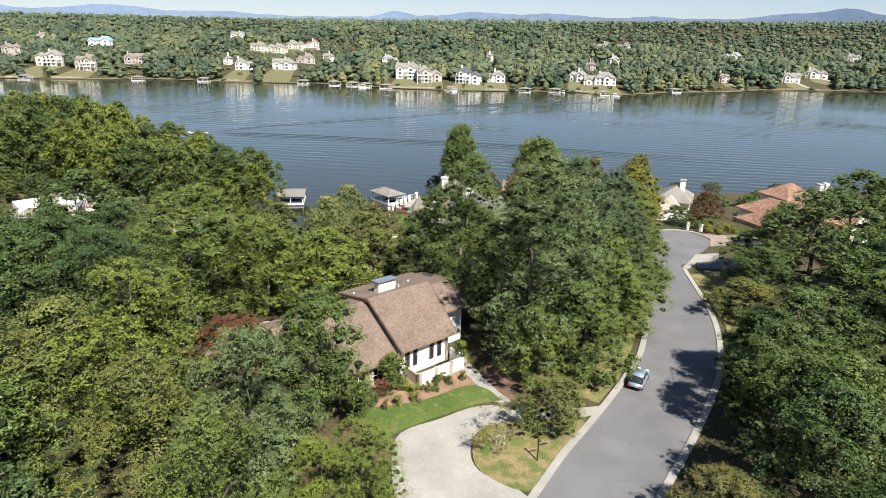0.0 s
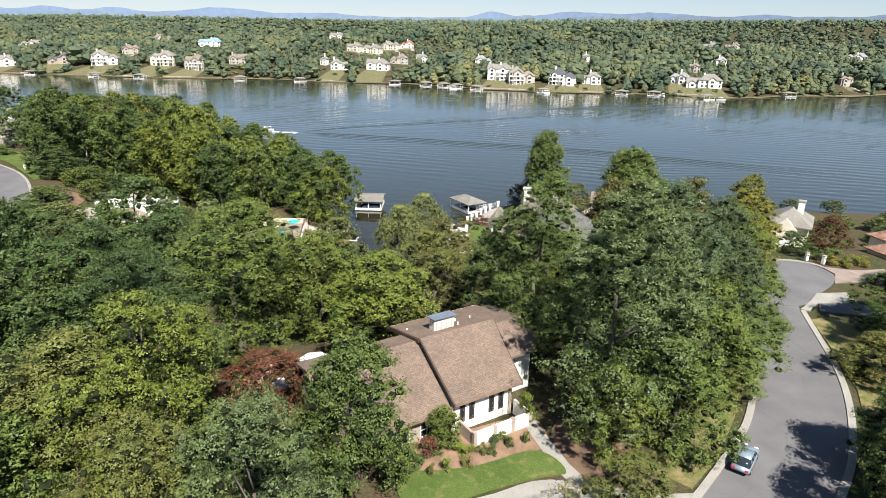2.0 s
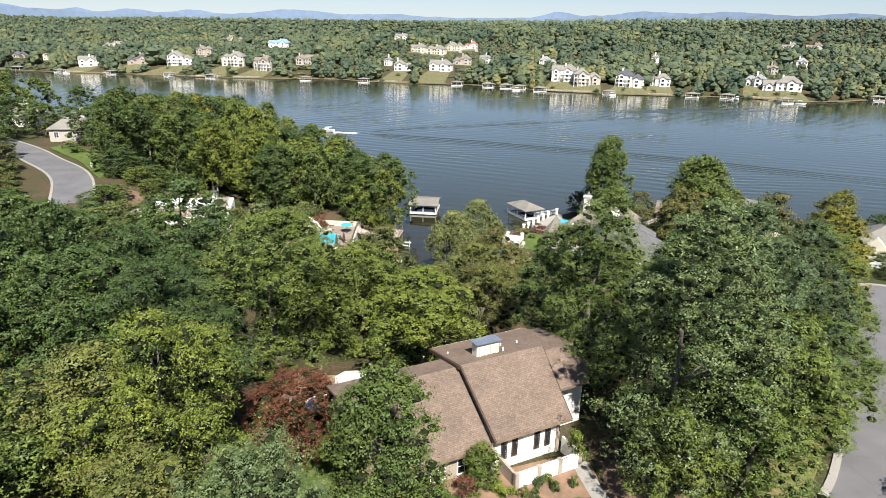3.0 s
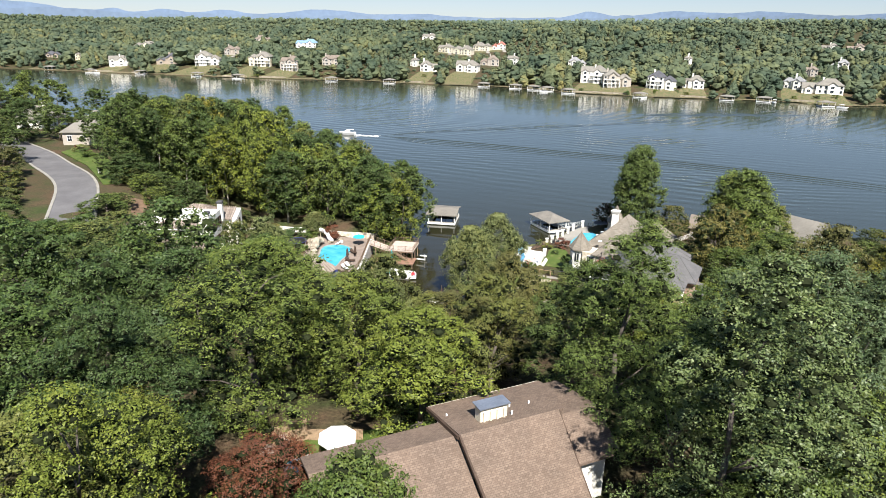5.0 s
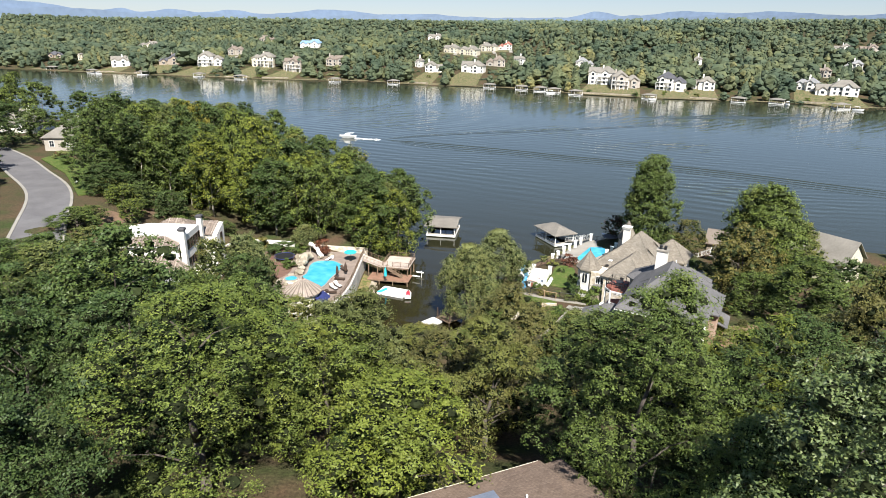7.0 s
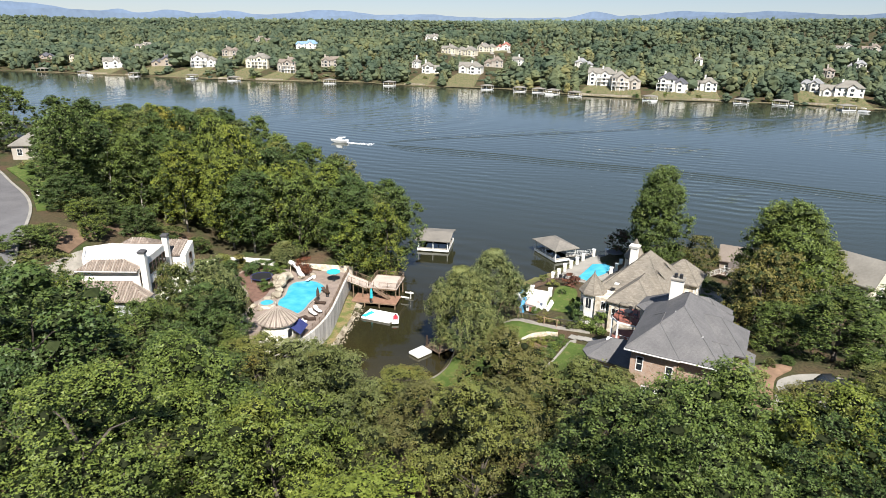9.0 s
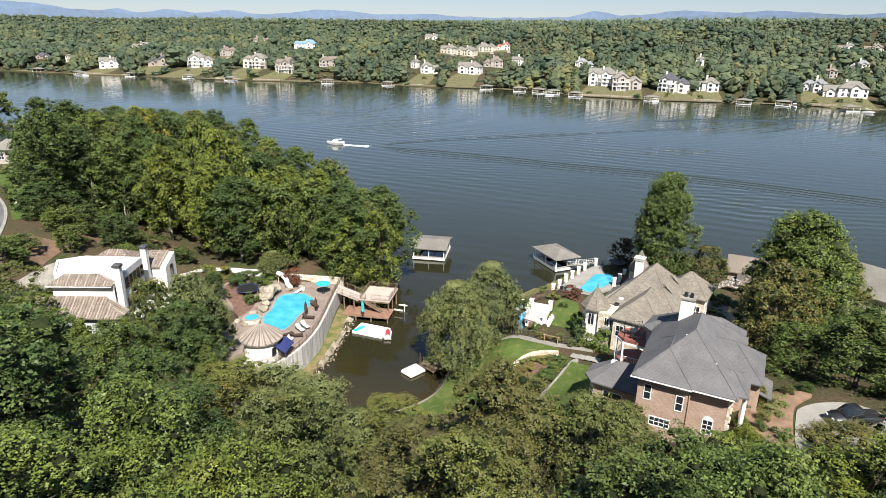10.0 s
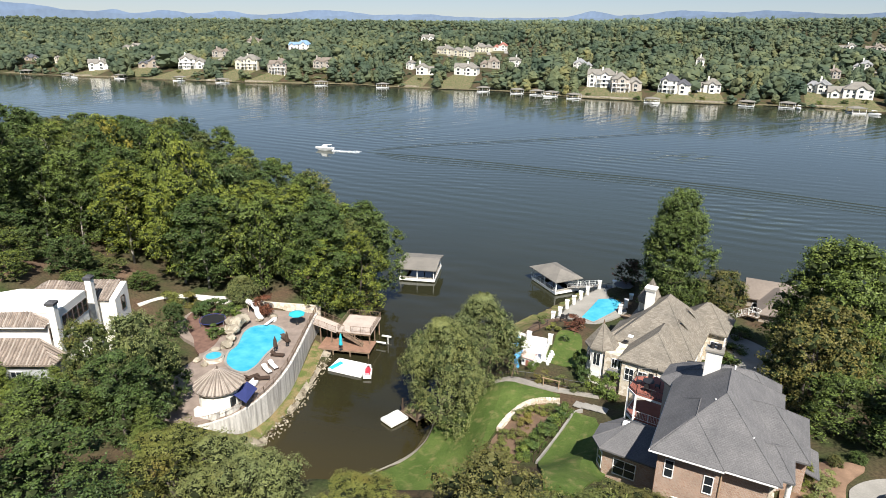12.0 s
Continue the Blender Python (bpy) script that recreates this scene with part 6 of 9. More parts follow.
# ---------------------------------------------------------------- white house with clay tiles
def white_house():
    """Local x along the front, y towards the lake; its front corner next the cove at the origin."""
    h = thing("house", pose(-68.0, 107.05, 0, 0, 0, 19.5), "white stucco villa with flat roof and weathered clay tile skirts", "house")
    flat = [(-9.2, 1.8), (0, 2.0), (0, 8.0), (-8.2, 8.4), (-11.4, 6.6)]
    part("wall", prism(bmesh.new(), flat, 4.0, 15.0), M["white"], h)
    part("flat_roof", prism(bmesh.new(), [(x * 0.96 - 0.2, 5 + (y - 5) * 0.9) for x, y in flat], 15.0, 15.06), M["canvas"], h, "white membrane flat roof")
    for p, q in zip(flat, flat[1:] + flat[:1]):
        d = Vector((q[0] - p[0], q[1] - p[1])).normalized() * 0.28
        inn = Vector((-d.y, d.x))
        part("parapet", prism(bmesh.new(), [p, q, tuple(Vector(q) + inn - d * 0.9), tuple(Vector(p) + inn + d * 0.9)], 14.9, 15.34), M["white"], h)
    part("wall", box(-9.2, 0.9, 4.0, -0.9, 1.8, 14.0), M["white"], h)
    skirt = part("tile_roof", hull([(-9.7, 0.3, 13.8), (-0.9, 0.3, 13.8), (-9.7, 0.3, 13.95), (-0.9, 0.3, 13.95), (-7.6, 2.0, 15.2), (-3.2, 2.0, 15.2), (-9.7, 2.0, 13.8), (-0.9, 2.0, 13.8)]), M["clay_tile"], h)
    tile_rows(skirt, (-9.7, 0.3, 13.95), (-0.9, 0.3, 13.95), (-7.6, 2.0, 15.2), (-3.2, 2.0, 15.2))
    tile_rows(skirt, (-0.9, 0.3, 13.95), (-0.9, 2.0, 13.95), (-3.2, 2.0, 15.2), (-3.2, 2.0, 15.2))
    part("gutter", tube(bmesh.new(), (-9.7, 0.24, 13.84), (-0.9, 0.24, 13.84), 0.07, n=6), M["trim"], h)
    part("wall", box(-17, -1.7, 4.0, 0.4, 0.9, 10.2), M["grey_wall"], h)
    skirt = part("tile_roof", hull([(-17.5, -2.3, 10.2), (0.9, -2.3, 10.2), (-17.5, -2.3, 10.35), (0.9, -2.3, 10.35), (-15, 0.7, 12.3), (-2.0, 0.7, 12.3), (-17.5, 0.7, 10.2), (0.9, 0.7, 10.2)]), M["clay_tile"], h)
    tile_rows(skirt, (-17.5, -2.3, 10.35), (0.9, -2.3, 10.35), (-15, 0.7, 12.3), (-2.0, 0.7, 12.3))
    tile_rows(skirt, (0.9, -2.3, 10.35), (0.9, 0.7, 10.35), (-2.0, 0.7, 12.3), (-2.0, 0.7, 12.3))
    part("wall", box(-8.0, 8.2, 4.0, -1.4, 12.6, 14.0), M["white"], h)
    skirt = part("tile_roof", hip(-8.0, 8.2, -1.6, 12.6, 14.0, 1.5, 0.4), M["clay_tile"], h)
    tile_rows(skirt, (-8.4, 7.8, 14.1), (-1.2, 7.8, 14.1), (-5.8, 10.4, 15.66), (-3.8, 10.4, 15.66))
    part("wall", hull([(-3.0, 12.0, 4), (1.5, 12.0, 4), (1.5, 15.8, 4), (-3.0, 15.8, 4), (-3.0, 12.0, 12.2), (1.5, 12.0, 12.2), (1.5, 15.8, 13.4), (-3.0, 15.8, 13.4)]), M["white"], h)
    skirt = part("tile_roof", slope([(-3.4, 11.7, 12.3), (0.7, 11.7, 12.3), (0.7, 15.8, 13.6), (-3.4, 15.8, 13.6)], 0.15), M["clay_tile"], h)
    tile_rows(skirt, (-3.4, 11.7, 12.3), (0.7, 11.7, 12.3), (-3.4, 15.8, 13.6), (0.7, 15.8, 13.6))
    for x, y, z in ((-0.2, 1.3, 16.9), (-0.9, 10.9, 16.2)):
        c = part("chimney", box(x - 0.42, y - 0.42, 4, x + 0.42, y + 0.42, z - 0.5, bevel=0.03), M["white"], h)
        part("cap", hull([(x + sx * r, y + sy * r, zz) for sx in (-1, 1) for sy in (-1, 1) for r, zz in ((0.52, z - 0.5), (0.55, z - 0.2), (0.32, z))]), M["dark_shingle"], c, "dark hooded chimney cap")
    for k in range(5):
        window(h, 0.01, 2.9 + k * 1.15, 13.5, 90, 0.8, 1.5, 1, 2, "dark_wood")
        window(h, 0.01, 2.9 + k * 1.15, 10.2, 90, 0.9, 1.9, 1, 2, "dark_wood")
    for k in range(3):
        window(h, 0.01, 2.8 + k * 2.0, 7.0, 90, 1.2, 2.0, 2, 2, "dark_wood")
    window(h, -0.89, 1.35, 12.6, 90, 0.5, 1.4, 1, 1, "dark_wood")
    for x in (-4.0, -8.0, -12.0):
        window(h, x, -1.71, 8.4, 0, 1.2, 1.5, 2, 2)
    window(h, 1.51, 14.0, 11.0, 90, 0.9, 1.8, 1, 2, "dark_wood")
    bal = part("balcony", box(0, 2.4, 8.3, 1.6, 8.0, 8.5), M["white"], h, "white balcony along the cove side")
    for y in (2.6, 5.2, 7.8):
        part("column", tube(bmesh.new(), (1.4, y, 4.0), (1.4, y, 8.3), 0.16), M["white"], h)
    rail(h, [(1.5, 2.5, 8.5), (1.5, 7.9, 8.5)], 0.95, "iron", 0.16)
    return h


white_house()

# ---------------------------------------------------------------- the pool terrace
TERRACE = 4.0
EDGE = smooth_line([(-51.9, 139.4), (-50.8, 135.4), (-48.7, 128.5), (-47.0, 122.2), (-46.4, 116.4), (-47.3, 111.4), (-50.3, 107.7), (-55.0, 105.2)], 5)
drape("terrace", EDGE + [(-60, 108), (-60.5, 116), (-60.2, 121.4), (-62, 124), (-66, 125.4), (-70.6, 128), (-71, 134), (-66, 137.4), (-58.5, 138.2)], M["paver"], "pinkish-brown paved pool terrace", "terrace", 0.0, 3.0, TERRACE, 3.2)

drape("brick_paving", smooth_line([(-60.6, 122.4), (-60.4, 125.0), (-61.2, 127.6), (-62.4, 130.4), (-62.6, 133.4), (-66.0, 135.6), (-70.0, 134.6), (-70.2, 131.4), (-67.6, 128.2), (-64.6, 125.8), (-62.4, 123.4)], 4, True), M["brick_bed"], "dark reddish-brown brick paving round the trampoline", "paving", 0.0, 2.0, TERRACE + 0.02, 0.1)


def retaining_wall():
    wall = thing("retaining_wall", pose(0, 0, 0), "tall stained concrete retaining wall below the pool terrace", "wall", kind="structure")
    a, b = ribbon(EDGE, -0.35, 0.02)
    for i in range(0, len(EDGE) - 1):
        pts = [a[i], a[i + 1], b[i + 1], b[i]]
        part("panel", prism(bmesh.new(), pts, 0.2, TERRACE + 0.14 - 0.004 * (i % 2)), M["stained_concrete"], wall)
    line = [(p[0], p[1], TERRACE + 0.1) for p in EDGE[::2]]
    fence = thing("railing", pose(0, 0, 0), "dark metal railing along the edge of the pool terrace", "railing")
    rail(fence, line, 1.0, "wood", 0.16)


retaining_wall()
drape("lawn", [(-50.4, 136.2), (-48.2, 128.4), (-46.5, 122), (-45.9, 116.2), (-46.8, 111.2), (-49.6, 107.6), (-48, 106.4), (-45.2, 110.4), (-44.2, 115.6), (-44.8, 122), (-46.4, 129), (-48.4, 135.6)], M["dry_lawn"], "narrow dry grass strip below the wall", "lawn", 0.1)


def riprap():
    """Loose stones along the waterline of the cove."""
    rng = random.Random(11)
    bank = thing("stone_bank", pose(0, 0, 0), "bank of loose pale boulders along the cove", "rocks", kind="structure")
    line = smooth_line([(-47.6, 136), (-46.2, 130), (-45.0, 124), (-44.2, 119), (-44.0, 114.4), (-45.6, 110.2)], 8)
    stock = []
    for k in range(6):
        bm = bmesh.new()
        bmesh.ops.create_icosphere(bm, subdivisions=1, radius=0.5)
        for v in bm.verts:
            v.co *= rng.uniform(0.7, 1.2)
        stock.append(to_mesh("boulder", bm, M["riprap"]))
    for i in range(290):
        p = line[rng.randrange(len(line))]
        ob = new("boulder", rng.choice(stock))
        ob.parent = bank
        off = rng.uniform(-0.7, 0.9)
        x, y = p[0] + off, p[1] + rng.uniform(-0.5, 0.5)
        s = rng.uniform(0.16, 0.4)
        ob.matrix_basis = Matrix.LocRotScale((x, y, 0.35 - off * 0.3), Euler((rng.uniform(0, 6), rng.uniform(0, 6), rng.uniform(0, 6))), (s, s * 0.9, s * 0.6))


riprap()
strip("stone_bed", smooth_line([(-47.6, 136), (-46.2, 130), (-45.0, 124), (-44.2, 119), (-44.0, 114.4), (-45.6, 110.2)], 6), -0.8, 0.7, 0.1, M["riprap"], "bed of tan pebbles under the loose boulders", "rocks", 0.9)


def basin(name, m_z, line, label, coping="concrete", wide=0.3):
    """A pool: water, and a coping ring round it."""
    pool = thing("swimming_pool", pose(0, 0, m_z), label, "pool")
    part("water", prism(bmesh.new(), line, -0.02, 0.03), M["pool_water"], pool, "clear turquoise pool water")
    a, b = ribbon(line + [line[0]], -wide, 0.0)
    c = sum(p[0] for p in line) / len(line), sum(p[1] for p in line) / len(line)
    if math.hypot(a[0][0] - c[0], a[0][1] - c[1]) < math.hypot(line[0][0] - c[0], line[0][1] - c[1]):
        a, b = ribbon(line + [line[0]], 0.0, wide)
    bm = bmesh.new()
    n = len(line)
    for i in range(n):
        prism(bm, [a[i], a[i + 1], b[i + 1], b[i]] if i < n - 1 else [a[i], a[0], b[0], b[i]], -0.02, 0.09)
    part("coping", bm, M[coping], pool, "pale stone coping")
    return pool


POOL = smooth_line([(-55.2, 133.2), (-57.0, 133.0), (-58.6, 131.7), (-58.6, 129.7), (-57.8, 127.7), (-57.1, 125.8), (-57.0, 123.9), (-55.6, 121.4), (-53.4, 120.1), (-51.8, 120.2), (-51.4, 122.1), (-51.9, 125.0), (-52.1, 127.8), (-52.7, 131.5)], 5, True)
pool = basin("pool", TERRACE + 0.03, POOL, "free-form turquoise swimming pool with a diving board")
part("diving_board", box(-56.9, 132.4, 0.35, -56.4, 135.2, 0.42, bevel=0.01), M["trim"], pool, "white diving board")
part("board_stand", box(-57.0, 134.4, 0.0, -56.3, 135.0, 0.36), M["trim"], pool)
spa = basin("spa", TERRACE + 0.55, ring(-57.8, 121.6, 1.05, 18), "round raised spa beside the pool")
spa.name = "spa"
part("spa_wall", prism(bmesh.new(), ring(-57.8, 121.6, 1.4, 18), -0.55, -0.03), M["stone"], spa)


def boulders(name, spots, label, seed):
    rng = random.Random(seed)
    for x, y, z, s in spots:
        bm = bmesh.new()
        bmesh.ops.create_icosphere(bm, subdivisions=2, radius=1.0)
        k = rng.uniform(0, 9)
        for v in bm.verts:
            v.co *= 0.8 + 0.35 * noise.noise(v.co * 1.7 + Vector((k, k, 0)))
            v.co.z = max(v.co.z, -0.5)
        solo(name, bm, M["riprap"], label, "rock", Matrix.LocRotScale((x, y, z), Euler((0, 0, k)), (s, s * rng.uniform(0.7, 1.0), s * rng.uniform(0.5, 0.8))), "rocks by the pool")


boulders("boulder", [(-60.6, 132.2, 4.8, 1.5), (-60.2, 130.4, 5.3, 1.5), (-61.2, 130.8, 4.9, 1.5), (-59.8, 128.8, 4.9, 1.5), (-60.9, 128.6, 4.6, 1.3), (-58.9, 127.0, 4.5, 1.3), (-58.3, 125.2, 4.3, 1.2), (-59.0, 123.6, 4.2, 1.0),
                     (-58.8, 134.0, 4.3, 0.9), (-59.6, 120.4, 4.2, 0.8), (-58.0, 119.8, 4.1, 0.7), (-61.6, 133.8, 4.5, 1.0), (-57.2, 135.6, 4.3, 0.8)], "pale cream waterfall boulder beside the pool", 5)
slide = thing("water_slide", pose(-60.3, 135.0, TERRACE), "white curved water slide above the pool", "slide")
chute = smooth_line([(-2.0, 1.2, 1.9), (-1.0, 0.9, 1.7), (0.2, 0.3, 1.3), (1.0, -0.6, 0.9), (2.0, -1.2, 0.6)], 5)
bm = bent_tube(chute, 0.42)
part("chute", bm, M["canvas"], slide)
for i in (0, 10, 18):
    part("support", tube(bmesh.new(), (chute[i][0], chute[i][1], 0), chute[i], 0.08), M["stone"], slide)

tramp = thing("trampoline", pose(-64.8, 130.6, TERRACE + 0.1), "round black trampoline in a brick bed", "trampoline")
part("mat", prism(bmesh.new(), ring(0, 0, 1.75, 24), 0.72, 0.75), M["iron"], tramp, "black mat")
bm = bmesh.new()
for p, q in zip(ring(0, 0, 1.95, 24), ring(0, 0, 1.95, 25)[1:] + ring(0, 0, 1.95, 24)[:1]):
    tube(bm, (*p, 0.74), (*ring(0, 0, 1.95, 24)[(ring(0, 0, 1.95, 24).index(p) + 1) % 24], 0.74), 0.06, n=6)
part("frame", bm, M["navy"], tramp)
for x, y in ring(0, 0, 1.95, 6):
    part("leg", tube(bmesh.new(), (x, y, 0), (x, y, 0.74), 0.04, n=6), M["metal"], tramp)

wall = thing("garden_wall", pose(0, 0, 0), "low white curved garden wall behind the terrace", "wall", kind="structure")
line = smooth_line([(-78.5, 130.2), (-77.2, 133.4), (-73.8, 135.8), (-69.6, 136.6), (-66.4, 137.4)], 5)
a, b = ribbon(line, -0.35, 0.35)
for i in range(len(line) - 1):
    part("panel", prism(bmesh.new(), [a[i], a[i + 1], b[i + 1], b[i]], 3.5, 5.4 - 0.004 * (i % 2)), M["white"], wall)
wall = thing("garden_wall", pose(0, 0, 0), "low pale stone wall along the foot of the woods", "wall", kind="structure")
line = smooth_line([(-66, 138.6), (-60.5, 138.8), (-56, 139.6), (-51.6, 140.4)], 4)
a, b = ribbon(line, -0.25, 0.25)
for i in range(len(line) - 1):
    part("panel", prism(bmesh.new(), [a[i], a[i + 1], b[i + 1], b[i]], 3.0, 4.9 - 0.004 * (i % 2)), M["stone"], wall)
for i, (x, y, top, r, c) in enumerate(((-75.0, 133.4, 6.6, 1.5, OLIVE), (-68.8, 133.3, 6.0, 1.2, DARK), (-68.2, 131.8, 5.9, 1.1, DARK), (-62.0, 133.6, 6.0, 1.0, MID), (-59.6, 136.4, 7.0, 1.6, RED), (-72.4, 134.2, 6.4, 1.4, RUST), (-65.4, 134.6, 6.2, 1.1, DARK), (-64.3, 133.9, 6.0, 1.0, MID), (-67.6, 133.9, 6.2, 1.2, DARK), (-61.6, 127.0, 5.5, 0.9, DARK),
                                       (-62.5, 127.7, 5.5, 0.9, DARK))):
    tree("shrub", x, y, top, r, c, "shrubs round the pool", i, z=TERRACE)
tree("understory", -68.3, 126.4, 8.8, 2.2, DARK, "shrubs round the pool", 3)
tree("willow", -64.6, 138.4, 9.0, 2.8, WILLOW, "shrubs round the pool", 4)


def gazebo():
    ob = thing("gazebo", pose(-49.8, 112.5, TERRACE), "round white pool house with a conical clay tile roof", "gazebo")
    part("wall", prism(bmesh.new(), ring(0, 0, 2.4, 16), -0.6, 3.0), M["white"], ob)
    n, r = 16, 2.85
    rim = ring(0, 0, r, n)
    bm = bmesh.new()
    ap, vs, lo = bm.verts.new((0, 0, 5.3)), [bm.verts.new((x, y, 3.15)) for x, y in rim], [bm.verts.new((x, y, 3.0)) for x, y in rim]
    for i in range(n):
        j = (i + 1) % n
        bm.faces.new((ap, vs[i], vs[j]))
        bm.faces.new((vs[i], lo[i], lo[j], vs[j]))
    bm.faces.new(lo[::-1])
    roof = part("roof", bm, M["clay_pale"], ob)
    bm = tube(bmesh.new(), (0.3, 0, 5.16), (r + 0.05, 0, 3.18), 0.05, 0.13, 5)
    row = part("roof_tile", bm, M["clay_pale"], roof)
    dark = part("roof_tile", tube(bmesh.new(), (0.3, 0, 5.15), (r + 0.05, 0, 3.17), 0.04, 0.12, 5), M["brown_plain"], roof)
    dark.matrix_basis = pose(0, 0, 0, 0, 0, 360 / 40)
    for i in range(2, 40):
        again(dark if i % 2 else row, pose(0, 0, 0, 0, 0, i * 360 / 40), roof)
    part("finial", tube(bmesh.new(), (0, 0, 5.2), (0, 0, 5.55), 0.18, 0.05), M["clay_tile"], roof)
    part("counter", box(-1.6, -2.9, 0, 1.4, -2.2, 1.0), M["white"], ob)
    part("window_hatch", box(1.9, -1.0, 1.0, 2.36, 1.0, 2.2), M["glass"], ob, "dark serving hatch")
    aw = part("awning", hull([(2.2, -0.6, 2.5), (2.2, 2.4, 2.5), (3.9, -0.4, 1.5), (3.3, 2.8, 1.5), (2.2, -0.6, 2.46), (2.2, 2.4, 2.46), (3.9, -0.4, 1.46), (3.3, 2.8, 1.46)]), M["navy"], ob, "navy canvas awning")
    for x, y in ((3.8, -0.3), (3.25, 2.7)):
        part("awning_pole", tube(bmesh.new(), (x, y, 0), (x, y, 1.5), 0.025, n=5), M["metal"], ob)


gazebo()


def lounger(m, cushion, label):
    ob = thing("sun_lounger", m, label, "lounger", "pool furniture")
    part("frame", box(-0.33, -0.95, 0.26, 0.33, 0.95, 0.32), M["dark_wood"], ob)
    part("mattress", box(-0.31, -0.93, 0.32, 0.31, 0.35, 0.42, bevel=0.02), M[cushion], ob)
    part("backrest", hull([(-0.31, 0.35, 0.33), (0.31, 0.35, 0.33), (-0.31, 0.95, 0.75), (0.31, 0.95, 0.75), (-0.31, 0.35, 0.43), (0.31, 0.35, 0.43), (-0.31, 0.9, 0.84), (0.31, 0.9, 0.84)]), M[cushion], ob)
    for x in (-0.28, 0.28):
        for y in (-0.85, 0.85):
            part("leg", box(x - 0.03, y - 0.03, 0, x + 0.03, y + 0.03, 0.27), M["dark_wood"], ob)


for x, y, a, c, lab in ((-48.9, 122.4, 60, "canvas", "white cushioned sun lounger by the pool"), (-49.1, 121.2, 60, "canvas", "white cushioned sun lounger by the pool"), (-50.0, 125.2, 100, "dark_wood", "dark wooden sun lounger by the railing"),
                        (-48.5, 119.2, 120, "dark_wood", "dark wooden sun lounger by the railing"), (-51.4, 129.6, 60, "dark_wood", "dark wooden sun lounger by the pool"), (-49.9, 119.0, 150, "dark_wood", "dark wooden sun lounger by the gazebo")):
    lounger(pose(x, y, TERRACE + 0.01, 0, 0, a), c, lab)
sofa = thing("outdoor_sofa", pose(-48.6, 117.0, TERRACE + 0.01, 0, 0, 100), "long white cushioned outdoor bench by the wall", "bench")
part("seat", box(-1.3, -0.35, 0.15, 1.3, 0.35, 0.45, bevel=0.03), M["canvas"], sofa)
part("backrest", box(-1.3, 0.25, 0.45, 1.3, 0.4, 0.8, bevel=0.03), M["canvas"], sofa)


def shade(m, high, r, mat, label, closed=False):
    um = thing("patio_umbrella", m, label, "umbrella", "pool furniture")
    part("pole", tube(bmesh.new(), (0, 0, 0), (0, 0, high), 0.03), M["wood"], um)
    bm = bmesh.new()
    if closed:
        tube(bm, (0, 0, high * 0.3), (0, 0, high * 0.75), 0.3, 0.22, 8)
        tube(bm, (0, 0, high * 0.75), (0, 0, high), 0.22, 0.02, 8)
    else:
        tv, rv = bm.verts.new((0, 0, high)), [bm.verts.new((x, y, high - 0.45)) for x, y in ring(0, 0, r, 8)]
        lv = [bm.verts.new((x, y, high - 0.58)) for x, y in ring(0, 0, r, 8)]
        for i in range(8):
            bm.faces.new((tv, rv[i], rv[(i + 1) % 8]))
            bm.faces.new((rv[i], lv[i], lv[(i + 1) % 8], rv[(i + 1) % 8]))
    part("canopy", bm, M[mat], um)
    part("base", tube(bmesh.new(), (0, 0, 0), (0, 0, 0.1), 0.28, 0.24, 10), M["iron"], um)


shade(pose(-52.6, 134.9, TERRACE), 2.3, 1.25, "teal", "open teal canvas umbrella by the pool")
shade(pose(-45.2, 134.8, 1.03), 2.8, 0.5, "teal", "closed teal umbrella on the lower dock", True)
shade(pose(-51.2, 126.6, TERRACE), 2.3, 0.3, "dark_wood", "closed dark umbrella by the pool", True)
shade(pose(-50.4, 128.4, TERRACE), 2.3, 0.3, "dark_wood", "closed dark umbrella by the railing", True)


